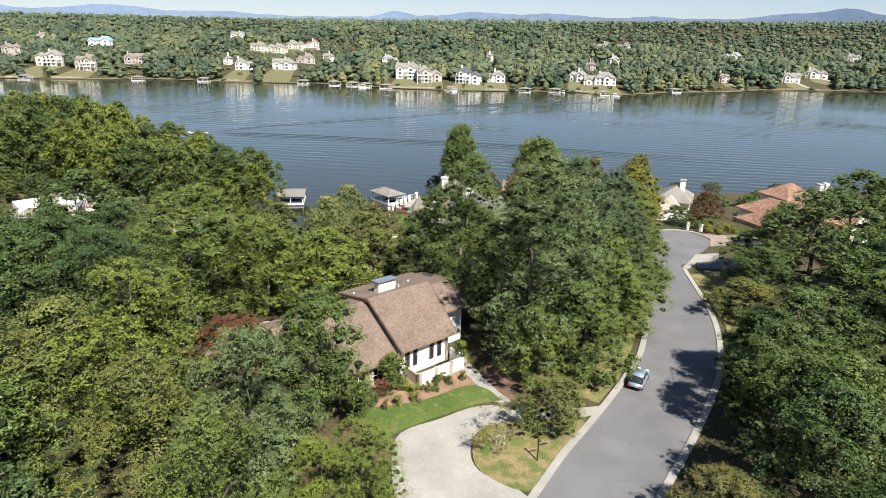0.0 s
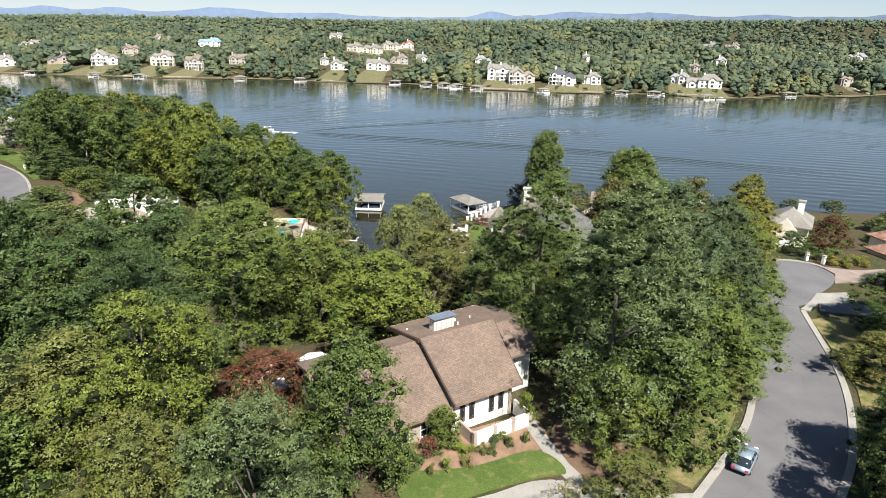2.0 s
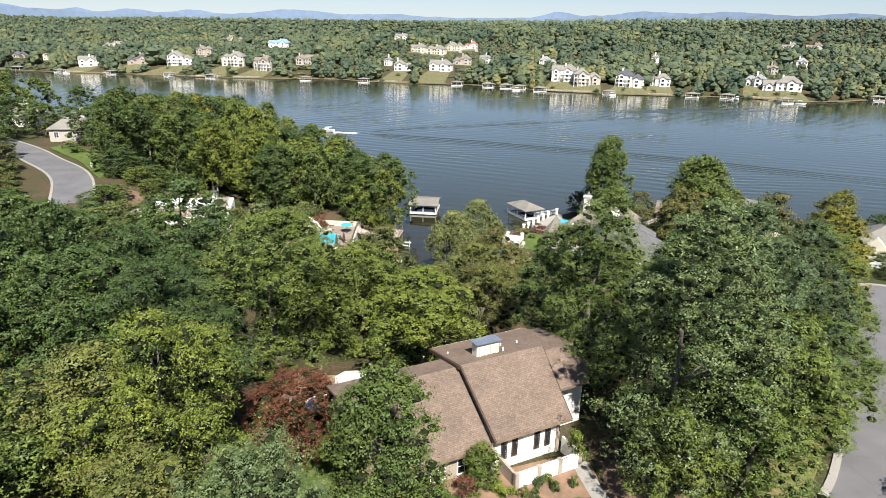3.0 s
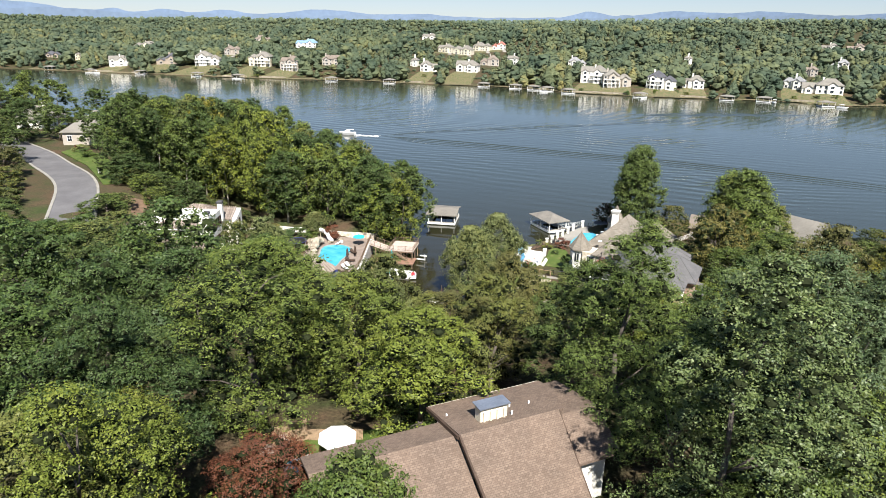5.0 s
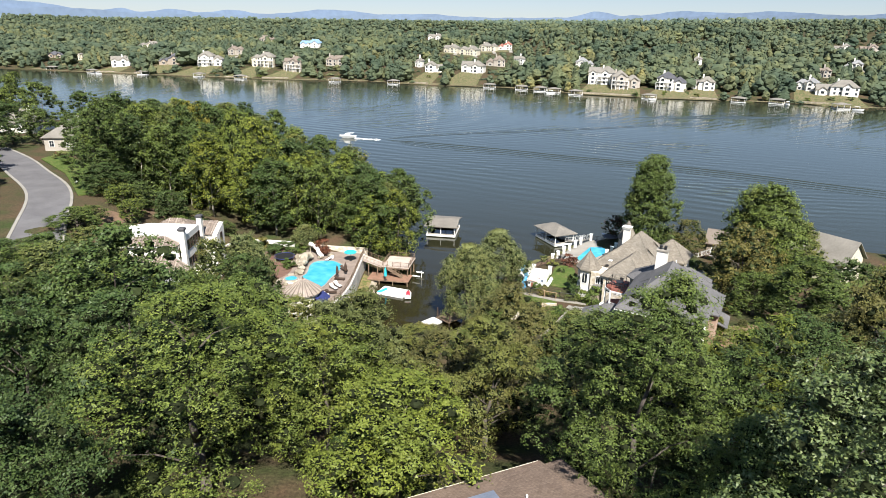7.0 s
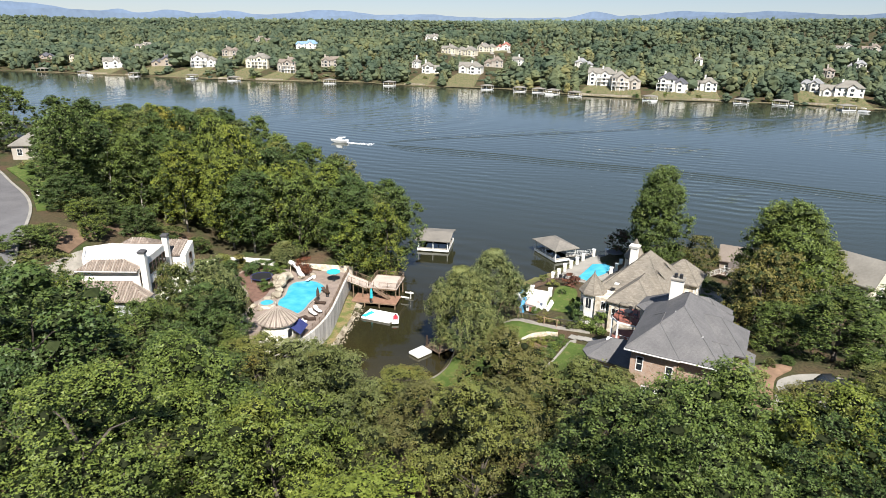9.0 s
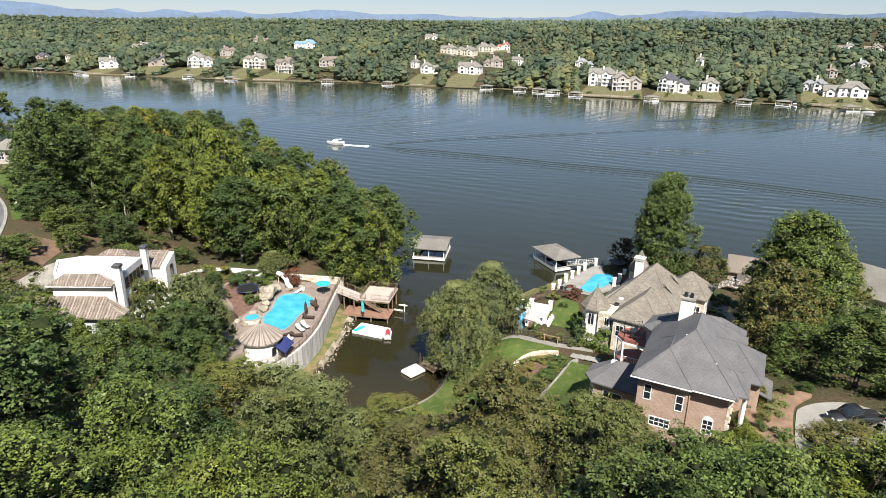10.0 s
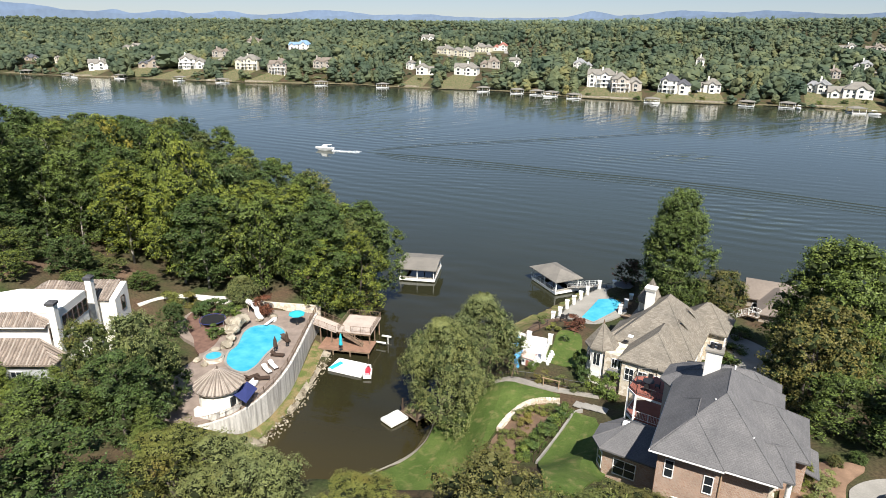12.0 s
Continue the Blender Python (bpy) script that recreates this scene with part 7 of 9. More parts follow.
# ---------------------------------------------------------------- docks and boathouses
def sun_deck_dock():
    """The two-level dock below the terrace: boat slips under a flat roof deck."""
    d = thing("boat_dock", pose(-46.6, 137.0, 0, 0, 0, 8), "weathered two-level wooden boat dock with a flat roof deck", "dock")
    part("roof_deck", box(-0.2, -0.2, 2.8, 5.2, 5.8, 3.0), M["paver_pale"], d, "pale tan flat roof deck")
    part("beam", box(-0.1, -0.1, 2.5, 5.1, 0.15, 2.8), M["wood"], d)
    part("beam", box(-0.1, 5.45, 2.5, 5.1, 5.7, 2.8), M["wood"], d)
    for x in (0.1, 2.5, 4.9):
        for y in (0.1, 2.8, 5.5):
            part("post", tube(bmesh.new(), (x, y, -2.5), (x, y, 2.8), 0.12), M["wood"], d)
    for k in range(18):
        part("deck_board", box(-2.6 + k * 0.46, -2.5, 0.95, -2.6 + k * 0.46 + 0.44, 1.2, 1.03), M["red_plank"], d)
    part("joist", box(-2.6, -2.5, 0.75, 5.6, -2.3, 0.95), M["wood"], d)
    part("joist", box(-2.6, 1.0, 0.75, 5.6, 1.2, 0.95), M["wood"], d)
    for x in (-2.4, -0.2, 2.5, 5.4):
        part("post", tube(bmesh.new(), (x, -2.4, -2.5), (x, -2.4, 0.95), 0.12), M["wood"], d)
    for k in range(10):
        part("step", box(1.0 + k * 0.28, -0.95, 2.78 - k * 0.18, 1.34 + k * 0.28, -0.22, 2.84 - k * 0.18), M["wood"], d)
    for y in (-0.98, -0.24):
        part("stringer", hull([(1.0, y, 2.6), (1.0, y, 2.9), (4.1, y, 0.95), (4.1, y, 1.2), (1.0, y + 0.05, 2.6), (1.0, y + 0.05, 2.9), (4.1, y + 0.05, 0.95), (4.1, y + 0.05, 1.2)]), M["wood"], d)
    rail(d, [(0.9, -0.1, 3.0), (-0.1, -0.1, 3.0), (-0.1, 5.7, 3.0), (5.1, 5.7, 3.0), (5.1, -0.1, 3.0), (1.9, -0.1, 3.0)], 0.95, "wood", 0.18)
    rail(d, [(1.0, -1.0, 2.8), (4.1, -1.0, 1.05)], 0.95, "wood", 0.25)
    bridge = thing("footbridge", pose(0, 0, 0), "wooden footbridge from the terrace to the dock", "bridge")
    A, B = Vector((-51.0, 136.6, 4.0)), Vector((-45.8, 137.0, 4.0))
    part("deck", hull([(-51.2, 136.2, 3.85), (-46.7, 136.2, 2.86), (-46.9, 138.8, 2.86), (-51.6, 139.0, 3.85), (-51.2, 136.2, 4.0), (-46.7, 136.2, 3.0), (-46.9, 138.8, 3.0), (-51.6, 139.0, 4.0)]), M["paver_pale"], bridge)
    for x, y in ((-49.5, 136.4), (-47.6, 136.4), (-49.6, 138.7), (-47.8, 138.6)):
        part("post", tube(bmesh.new(), (x, y, -0.5), (x, y, 3.1), 0.12), M["wood"], bridge)
    rail(bridge, [(-51.2, 136.2, 4.0), (-46.7, 136.2, 3.0)], 0.95, "wood", 0.18)
    rail(bridge, [(-51.6, 139.0, 4.0), (-46.9, 138.8, 3.0)], 0.95, "wood", 0.18)
    fl = thing("floating_platform", pose(-42.2, 131.6, 0, 0, 0, -3), "white floating swim platform moored at the dock", "platform")
    for i in range(4):
        for j in range(3):
            part("float", box(-2.7 + i * 1.36, -1.7 + j * 1.14, 0.02, -2.7 + i * 1.36 + 1.33, -1.7 + j * 1.14 + 1.11, 0.42, bevel=0.03), M["canvas"], fl)
    mat = solo("water_mat", hull([(x, y, z) for x, y in ((-2.6, -1.5), (-1.9, -1.7), (-1.3, 0.4), (-1.9, 0.6)) for z in (0.43, 0.55)]), M["teal"], "teal paddle board lying on the platform", "board", fl.matrix_basis)
    ski = thing("jet_ski", pose(-39.0, 131.0, 0.1, 0, 0, 20), "red and white jet ski tied beside the platform", "jet ski")
    part("hull", hull([(-0.55, -1.4, 0.1), (0.55, -1.4, 0.1), (-0.6, -1.3, 0.5), (0.6, -1.3, 0.5), (-0.6, 0.6, 0.55), (0.6, 0.6, 0.55), (0, 1.7, 0.6), (0, 1.3, 0.2)]), M["canvas"], ski, "white hull")
    part("deck", hull([(-0.4, -1.2, 0.5), (0.4, -1.2, 0.5), (-0.45, 0.5, 0.55), (0.45, 0.5, 0.55), (0, 1.5, 0.62), (-0.25, -1.0, 0.75), (0.25, -1.0, 0.75), (-0.25, 0.4, 0.85), (0.25, 0.4, 0.85)]), M["red_paint"], ski, "red deck and seat")
    part("handlebar", tube(bmesh.new(), (-0.35, 0.5, 1.0), (0.35, 0.5, 1.0), 0.03), M["iron"], ski)
    part("steering_post", tube(bmesh.new(), (0, 0.7, 0.7), (0, 0.5, 1.0), 0.06), M["iron"], ski)
    dock = thing("dock_ladder", pose(-41.4, 140.6, 0), "small white boat lift beside the dock", "boat lift")
    part("beam", box(0, -1.2, 0.6, 1.6, -1.0, 0.8), M["trim"], dock)
    part("beam", box(0, 1.0, 0.6, 1.6, 1.2, 0.8), M["trim"], dock)
    part("post", tube(bmesh.new(), (1.5, 0, -1.5), (1.5, 0, 1.5), 0.08), M["trim"], dock)


sun_deck_dock()


def boathouse(m, w, d, eave, rise, roof, label, hipped=True, deck="trim", boat=False, group=""):
    """An open boathouse on piles: local x its width, y its depth, middle at the origin."""
    b = thing("boathouse", m, label, "boathouse", group)
    x, y = w / 2, d / 2
    part("roof", hip(-x, -y, x, y, eave, rise, 0.45, 0.16) if hipped else gable(-x, -y, x, y, eave, rise, 0.45, 0.16), M[roof], b)
    for px, py in ((-x + 0.2, -y + 0.2), (0, -y + 0.2), (x - 0.2, -y + 0.2), (-x + 0.2, y - 0.2), (0, y - 0.2), (x - 0.2, y - 0.2)):
        part("post", box(px - 0.09, py - 0.09, 0.3, px + 0.09, py + 0.09, eave + 0.1), M["trim"], b)
        part("post", tube(bmesh.new(), (px, py, -3), (px, py, 0.5), 0.14), M["dark_wood"], b)
    for q in ((-x, -y, x, -y + 1.0), (-x, y - 1.0, x, y), (-x, -y + 1.0, -x + 1.0, y - 1.0), (x - 1.0, -y + 1.0, x, y - 1.0)):
        part("deck", box(q[0], q[1], 0.45, q[2], q[3], 0.62), M["old_concrete"], b)
    for q in ((-x, -y - 0.06, x, -y), (-x, y, x, y + 0.06), (-x - 0.06, -y, -x, y), (x, -y, x + 0.06, y)):
        part("fascia", box(q[0], q[1], 0.2, q[2], q[3], 0.7), M[deck], b, "white skirting board")
    part("beam", box(-x + 0.1, -y + 0.1, eave - 0.28, x - 0.1, -y + 0.28, eave), M["wood"], b)
    part("beam", box(-x + 0.1, y - 0.28, eave - 0.28, x - 0.1, y - 0.1, eave), M["wood"], b)
    return b


boathouse(pose(-45.2, 170.4, 0, 0, 0, 9), 7.0, 8.4, 2.6, 0.9, "boat_shingle", "grey-roofed open boathouse standing in the lake", False)
b2 = boathouse(pose(-18.4, 173.8, 0, 0, 0, -48), 8.4, 5.4, 2.7, 1.3, "boat_shingle", "hip-roofed open boathouse with white trim at the lawn's end", True)
rail(b2, [(-4.3, -2.8, 0.62), (4.3, -2.8, 0.62)], 0.9, "trim", 0.3)
gang = thing("gangway", pose(0, 0, 0), "white railed gangway from the bank to the boathouse", "gangway")
part("deck", hull([(-15.6, 171.2, 0.9), (-15.0, 172.4, 0.9), (-10.4, 169.2, 2.6), (-10.0, 170.4, 2.6), (-15.6, 171.2, 0.8), (-15.0, 172.4, 0.8), (-10.4, 169.2, 2.5), (-10.0, 170.4, 2.5)]), M["old_concrete"], gang)
rail(gang, [(-15.6, 171.2, 0.9), (-10.4, 169.2, 2.6)], 0.95, "trim", 0.3)
rail(gang, [(-15.0, 172.4, 0.9), (-10.0, 170.4, 2.6)], 0.95, "trim", 0.3)
low = thing("dock", pose(-31.1, 121.9, 0, 0, 0, 62), "small white floating dock under the drooping trees", "dock")
for k in range(3):
    part("float", box(-1.4 + k * 0.95, -1.1, 0.1, -1.4 + k * 0.95 + 0.92, 1.1, 0.5, bevel=0.03), M["canvas"], low)
pier = thing("dock", pose(-28.6, 123.8, 0, 0, 0, 62), "old dark wooden dock under the drooping trees", "dock")
part("deck", box(-1.6, -1.6, 0.7, 2.2, 1.6, 0.85), M["wood"], pier)
for x, y in ((-1.4, -1.4), (-1.4, 1.4), (2.0, -1.4), (2.0, 1.4)):
    part("post", tube(bmesh.new(), (x, y, -1.5), (x, y, 2.6), 0.1), M["dark_wood"], pier)
rail(pier, [(-1.5, -1.5, 0.85), (-1.5, 1.5, 0.85), (2.1, 1.5, 0.85)], 0.9, "dark_wood", 0.4)


def motor_boat():
    b = thing("motor_boat", pose(-128, 283.5, 0.1, -3, 0, 98) @ Matrix.Scale(0.85, 4), "white cabin motor boat under way on the lake", "boat")
    hullp = []
    for y, w, z0, z1 in ((-4.4, 1.4, 0.0, 1.1), (0, 1.6, -0.2, 1.25), (2.6, 1.15, 0.1, 1.5), (4.6, 0.08, 0.9, 1.75)):
        hullp += [(-w, y, z1), (w, y, z1), (-w * 0.55, y, z0), (w * 0.55, y, z0)]
    part("hull", hull(hullp), M["canvas"], b)
    part("cabin", hull([(-1.1, -1.4, 1.2), (1.1, -1.4, 1.2), (-0.9, 2.2, 1.3), (0.9, 2.2, 1.3), (-0.9, -1.2, 2.5), (0.9, -1.2, 2.5), (-0.7, 1.0, 2.4), (0.7, 1.0, 2.4)]), M["trim"], b)
    part("windscreen", hull([(-0.92, 1.05, 2.3), (0.92, 1.05, 2.3), (-0.95, 2.0, 1.6), (0.95, 2.0, 1.6), (-0.9, 1.12, 2.34), (0.9, 1.12, 2.34), (-0.9, 2.08, 1.64), (0.9, 2.08, 1.64)]), M["glass"], b)
    part("canopy", box(-1.0, -3.4, 2.5, 1.0, 0.6, 2.58, bevel=0.02), M["canvas"], b)
    for x in (-0.9, 0.9):
        part("canopy_post", tube(bmesh.new(), (x, -3.2, 1.1), (x, -3.2, 2.5), 0.04, n=5), M["metal"], b)
    rng = np.random.default_rng(3)
    n = 520
    u = rng.uniform(0, 1, n) ** 1.6
    x, y = -124 + 11 * u, 283.0 + 1.6 * u + rng.normal(0, 0.5 + 0.6 * u, n)
    pos = np.column_stack([x, y, 0.05 + 0.25 * (1 - u) * rng.uniform(0, 1, n)])
    co, q = leaf_tris(rng, pos, np.tile([0, 0, 1.0], (n, 1)), 0.42, 0.9)
    tagged(raw_mesh("foam", co, q, M["foam"]), "white foam churned up behind the boat", "foam", kind="stuff")


motor_boat()


def wake_crests(name, line, wide, high, label):
    """A long low wave: a rounded crest lying on the water, thinning to both ends."""
    pts = smooth_line(line, 14)
    n, k = len(pts), 7
    a = np.array(pts)
    d = np.gradient(a, axis=0)
    d /= np.linalg.norm(d, axis=1)[:, None]
    nor = np.column_stack([d[:, 1], -d[:, 0]])
    s = np.linspace(0, 1, n)
    co = []
    for j in range(k):
        t = j / (k - 1) * 2 - 1
        fade = np.clip(np.minimum(s * 12, (1 - s) * 5), 0, 1)
        co.append(np.column_stack([a + nor * (t * wide / 2), -0.02 + (0.02 + high * fade) * (0.5 + 0.5 * np.cos(math.pi * t))]))
    co = np.stack(co, 1).reshape(-1, 3)
    i = (np.arange(n - 1)[:, None] * k + np.arange(k - 1)[None]).ravel()
    tagged(raw_mesh(name, co, np.column_stack([i, i + 1, i + k + 1, i + k]), M["water"], smooth=True), label, "wake", kind="structure")


for off, hgt in ((0.0, 0.19), (3.6, 0.15), (7.0, 0.12), (10.6, 0.09)):
    wake_crests("wake", [(-112 + off, 285.5 - off * 0.4), (-88, 286.6 - off), (-54, 284.4 - off), (-30, 281 - off), (13, 277 - off), (66, 264.4 - off), (110, 252 - off)], 2.2, hgt, "long smooth wake wave trailing off the boat")
for off, hgt in ((0.0, 0.14), (-4.0, 0.1)):
    wake_crests("wake", [(-112, 288 - off * 0.3), (-88, 311.8 - off), (-39, 348.5 - off), (16, 395 - off), (50, 424 - off)], 2.6, hgt, "long smooth wake wave trailing off the boat")
for k in range(4):
    wake_crests("wake", [(-10 + k * 12, 415 + k * 9), (25 + k * 12, 425 + k * 8), (62 + k * 14, 446 + k * 6)], 3.0, 0.2, "older wake wave crossing the lake")

# ---------------------------------------------------------------- the turreted stone house
def turret_house():
    """Local x along the front, y towards the lake; z from the lake's level."""
    h = thing("house", pose(-4.4, 130.6, 0, 0, 0, -15), "cream stone house with a turret and weathered tan shingle hip roofs", "house")
    g, e = 3.2, 9.4
    part("wall", box(-2.2, 0.5, g, 7.2, 15.6, e), M["stone"], h)
    part("roof", hip(-2.2, 4.6, 7.2, 15.6, e, 5.2, 0.5, 0.18), M["tan_shingle"], h)
    part("wall", box(0.2, -0.1, g, 6.4, 4.5, e - 0.05), M["stone"], h)
    part("roof", hip(0.2, 0.0, 6.4, 9.5, e, 3.0, 0.45, 0.17), M["tan_shingle"], h)
    part("wall", box(5.2, 14.4, g, 9.4, 19.8, e - 0.3), M["stone"], h)
    part("roof", hip(3.6, 14.4, 9.4, 19.8, e - 0.3, 3.0, 0.45, 0.17), M["tan_shingle"], h)
    part("wall", box(-3.4, 6.0, g, -2.2, 11.0, e - 0.6), M["stone"], h)
    part("roof", hip(-3.4, 6.0, 1.5, 11.0, e - 0.6, 2.4, 0.4, 0.16), M["tan_shingle"], h)
    part("wall", box(-3.4, 2.6, g, -2.2, 5.6, e - 0.08), M["stone"], h)
    # turret
    tx, ty, r = -3.3, 2.4, 1.75
    part("turret_wall", prism(bmesh.new(), ring(tx, ty, r, 8, turn=0.39), g, e - 0.1), M["white"], h, "white turret wall")
    rim = ring(tx, ty, r + 0.4, 8, turn=0.39)
    part("turret_roof", hull([(x, y, z) for x, y in rim for z in (e - 0.1, e + 0.08)] + [(tx, ty, e + 3.0)]), M["tan_shingle"], h)
    part("finial", tube(bmesh.new(), (tx, ty, e + 2.9), (tx, ty, e + 3.5), 0.12, 0.03), M["wood"], h)
    for i in range(8):
        a = 0.39 + (i + 0.5) * math.tau / 8
        rr = r * math.cos(math.pi / 8)
        if math.sin(a) < 0.5:
            window(h, tx + rr * math.cos(a), ty + rr * math.sin(a), e - 1.5, math.degrees(a) + 90, 0.85, 1.7, 2, 1)
            part("panel", box(-0.5, -0.05, -0.7, 0.5, 0.02, 0.7, pose(tx + rr * math.cos(a), ty + rr * math.sin(a), 5.4, 0, 0, math.degrees(a) + 90)), M["trim"], h)
    # dormers on the slope facing the court
    for y in (7.6, 11.8):
        turn = pose(4.7, y, 11.75, 0, 0, 42)
        d = part("dormer", box(-0.01, 0, 0, 0.01, 0.02, 0.02), M["trim"], h, "small white triangular dormer with its own tan roof")
        d.matrix_basis = turn
        part("face", hull([(-0.95, o, -0.1) for o in (-0.06, 0.0)] + [(0.95, o, -0.1) for o in (-0.06, 0.0)] + [(0, o, 1.05) for o in (-0.06, 0.0)]), M["trim"], d)
        part("pane", hull([(-0.4, o, 0.1) for o in (-0.08, -0.07)] + [(0.4, o, 0.1) for o in (-0.08, -0.07)] + [(0, o, 0.6) for o in (-0.08, -0.07)]), M["glass"], d)
        for k in (-1, 1):
            part("dormer_roof", slope([(0, -0.35, 1.18), (k * 1.2, -0.35, -0.12), (k * 1.0, 2.2, -0.12), (0, 2.6, 1.18)], 0.1), M["tan_shingle"], d)
    c = part("chimney", box(-0.6, 10.6, 11.6, 0.5, 11.6, 14.8, bevel=0.03), M["white"], h, "tall white stucco chimney")
    part("cap", hull([(x, y, z) for x0, y0, x1, y1, z in ((-0.7, 10.5, 0.6, 11.7, 14.6), (-0.85, 10.35, 0.75, 11.85, 15.05)) for x in (x0, x1) for y in (y0, y1)]), M["white"], c)
    tower = part("roof", hull([(x, y, z) for x, y in ring(-0.5, 13.2, 1.75, 8) for z in (12.2, 12.35)] + [(-0.5, 13.2, 15.5)]), M["tan_shingle"], h)
    part("tower_wall", prism(bmesh.new(), ring(-0.5, 13.2, 1.5, 8), 9, 12.2), M["stone"], h)
    for x in (1.2, 2.8, 4.6):
        window(h, x, -0.11, 7.6, 0, 1.0, 1.6, 2, 2)
    for x in (-0.9, -0.1):
        window(h, x, 0.49, 8.2, 0, 0.6, 1.2, 2, 1)
    for y in (3.0, 6.0, 9.0, 12.5):
        window(h, 7.21, y, 7.4, 90, 1.0, 1.7, 2, 2)
    for y in (15.8, 18.2):
        window(h, 9.41, y, 7.0, 90, 1.0, 1.7, 2, 2)
    window(h, 8.4, 14.39, 7.0, 0, 1.0, 1.7, 2, 2)
    part("skylight", box(-0.3, 3.0, 11.0, 0.3, 3.6, 11.14, pose(0, 0, 0)), M["trim"], h)
    part("porch_shade", slope([(-1.6, -0.1, 6.9), (0.2, -0.1, 6.9), (0.2, 0.9, 7.6), (-1.6, 0.9, 7.6)], 0.1), M["grey_shingle"], h)
    part("garage_door", box(-1.4, 0.42, g, 0.0, 0.5, 6.4), M["taupe"], h)
    for o in [c for c in h.children if c.name.split(".")[0] in ("roof", "turret_roof")]:
        caps(o, M["tan_shingle"], 0.06)
    return h


turret_house()


def brick_house():
    """The grey-roofed brick house: local x along its front, y towards the lake."""
    h = thing("house", pose(-1.2, 105.4, 0, 0, 0, -10), "brown brick house with large dark grey shingle hip roofs", "house")
    e = 15.0
    part("wall", box(0.5, 0.5, 5.6, 5.4, 14.0, e), M["brick"], h)
    part("wall", box(5.4, 0.9, 5.6, 9.0, 14.0, e - 0.02), M["brick"], h)
    part("roof", hip(0.3, 0.4, 9.2, 13.8, e, 4.0, 0.45, 0.16), M["grey_shingle"], h)
    part("roof", hip(0.4, 0.2, 5.2, 8.0, e - 0.02, 2.5, 0.42, 0.15), M["grey_shingle"], h)
    part("wall", box(9.0, 4.6, 9.0, 11.4, 10.4, e - 0.04), M["brick"], h)
    for y0, y1, x1, rise, back in ((4.0, 11.0, 11.6, 2.5, 5.2), (0.8, 5.9, 10.5, 1.3, 7.4)):
        part("roof", hull([(x, y, e + t) for x in (back, x1) for y in (y0, y1) for t in (-0.03, 0.13)] + [(back, (y0 + y1) / 2, e + 0.13 + rise), (x1 - rise * 1.25, (y0 + y1) / 2, e + 0.13 + rise)]), M["grey_shingle"], h)
    part("roof", slope([(10.6, 5.2, 13.9), (12.6, 5.2, 13.2), (12.6, 9.2, 13.2), (10.6, 9.2, 13.9)], 0.14), M["grey_shingle"], h)
    # wing with the bay over the deck
    bay = [(0.4, 11.4), (-1.0, 12.6), (-0.5, 15.3), (0.8, 16.6), (3.0, 16.6), (3.0, 11.4)]
    part("wall", prism(bmesh.new(), bay, 6.0, e - 0.3), M["tan_wall"], h)
    out = [(0.1, 10.8), (-1.5, 12.3), (-1.0, 15.6), (0.5, 17.1), (4.0, 17.1), (4.0, 10.8)]
    part("roof", hull([(x, y, z) for x, y in out for z in (e - 0.3, e - 0.14)] + [(2.4, 13.8, e + 1.9), (4.0, 13.8, e + 1.9)]), M["grey_shingle"], h)
    part("wall", box(2.0, 13.0, 6.0, 8.8, 16.3, e - 0.4), M["tan_wall"], h)
    part("roof", hip(1.8, 11.6, 9.0, 16.3, e - 0.3, 2.2, 0.4, 0.16), M["grey_shingle"], h)
    part("fascia", box(-0.2, -0.27, e - 0.08, 5.6, -0.23, e + 0.06), M["trim"], h)
    part("fascia", box(5.6, -0.1, e - 0.08, 9.36, -0.06, e + 0.06), M["trim"], h)
    part("fascia", box(-0.19, -0.2, e - 0.08, -0.15, 11.4, e + 0.06), M["trim"], h)
    c = part("chimney", box(2.4, 10.2, 14.0, 3.8, 11.3, 19.9, bevel=0.03), M["white"], h, "tall white stucco chimney")
    part("cap", box(2.3, 10.1, 19.9, 3.9, 11.4, 20.1), M["old_concrete"], c)
    for x in (2.8, 3.4):
        part("flue", tube(bmesh.new(), (x, 10.75, 20.1), (x, 10.75, 20.6), 0.2), M["iron"], c)
    for x, y, z in ((4.0, 4.4, 18.2), (5.0, 10.4, 18.6), (7.2, 2.4, 16.8)):
        part("vent_pipe", tube(bmesh.new(), (x, y, z - 0.8), (x, y, z + 0.4), 0.08), M["trim"], h)
    window(h, 1.5, 0.49, 13.3, 0, 0.62, 1.6, 1, 2)
    window(h, 4.6, 0.49, 12.9, 0, 0.62, 1.6, 1, 2)
    window(h, 3.0, 0.49, 10.2, 0, 1.9, 0.9, 4, 2)
    window(h, 7.4, 0.89, 10.9, 0, 0.85, 1.5, 2, 3)
    arch = part("window_head", hull([(7.4 + 0.48 * math.cos(a), y, 11.68 + 0.42 * math.sin(a)) for a in np.linspace(0, math.pi, 9) for y in (0.82, 0.9)]), M["trim"], h)
    gd = part("garage_door", box(5.9, 0.8, 5.8, 8.5, 0.9, 8.3), M["trim"], h, "white panelled garage door")
    for k in range(4):
        part("panel", box(6.0, 0.77, 5.9 + k * 0.6, 8.4, 0.81, 6.42 + k * 0.6), M["trim"], gd)
    for k in range(17):
        part("quoin", box(8.9, 0.86, 6.0 + k * 0.5, 9.32 - 0.16 * (k % 2), 1.4, 6.0 + k * 0.5 + 0.44), M["stone"], h)
    part("downspout", tube(bmesh.new(), (5.45, 0.44, 5.8), (5.45, 0.44, e), 0.06), M["fence_wood"], h)
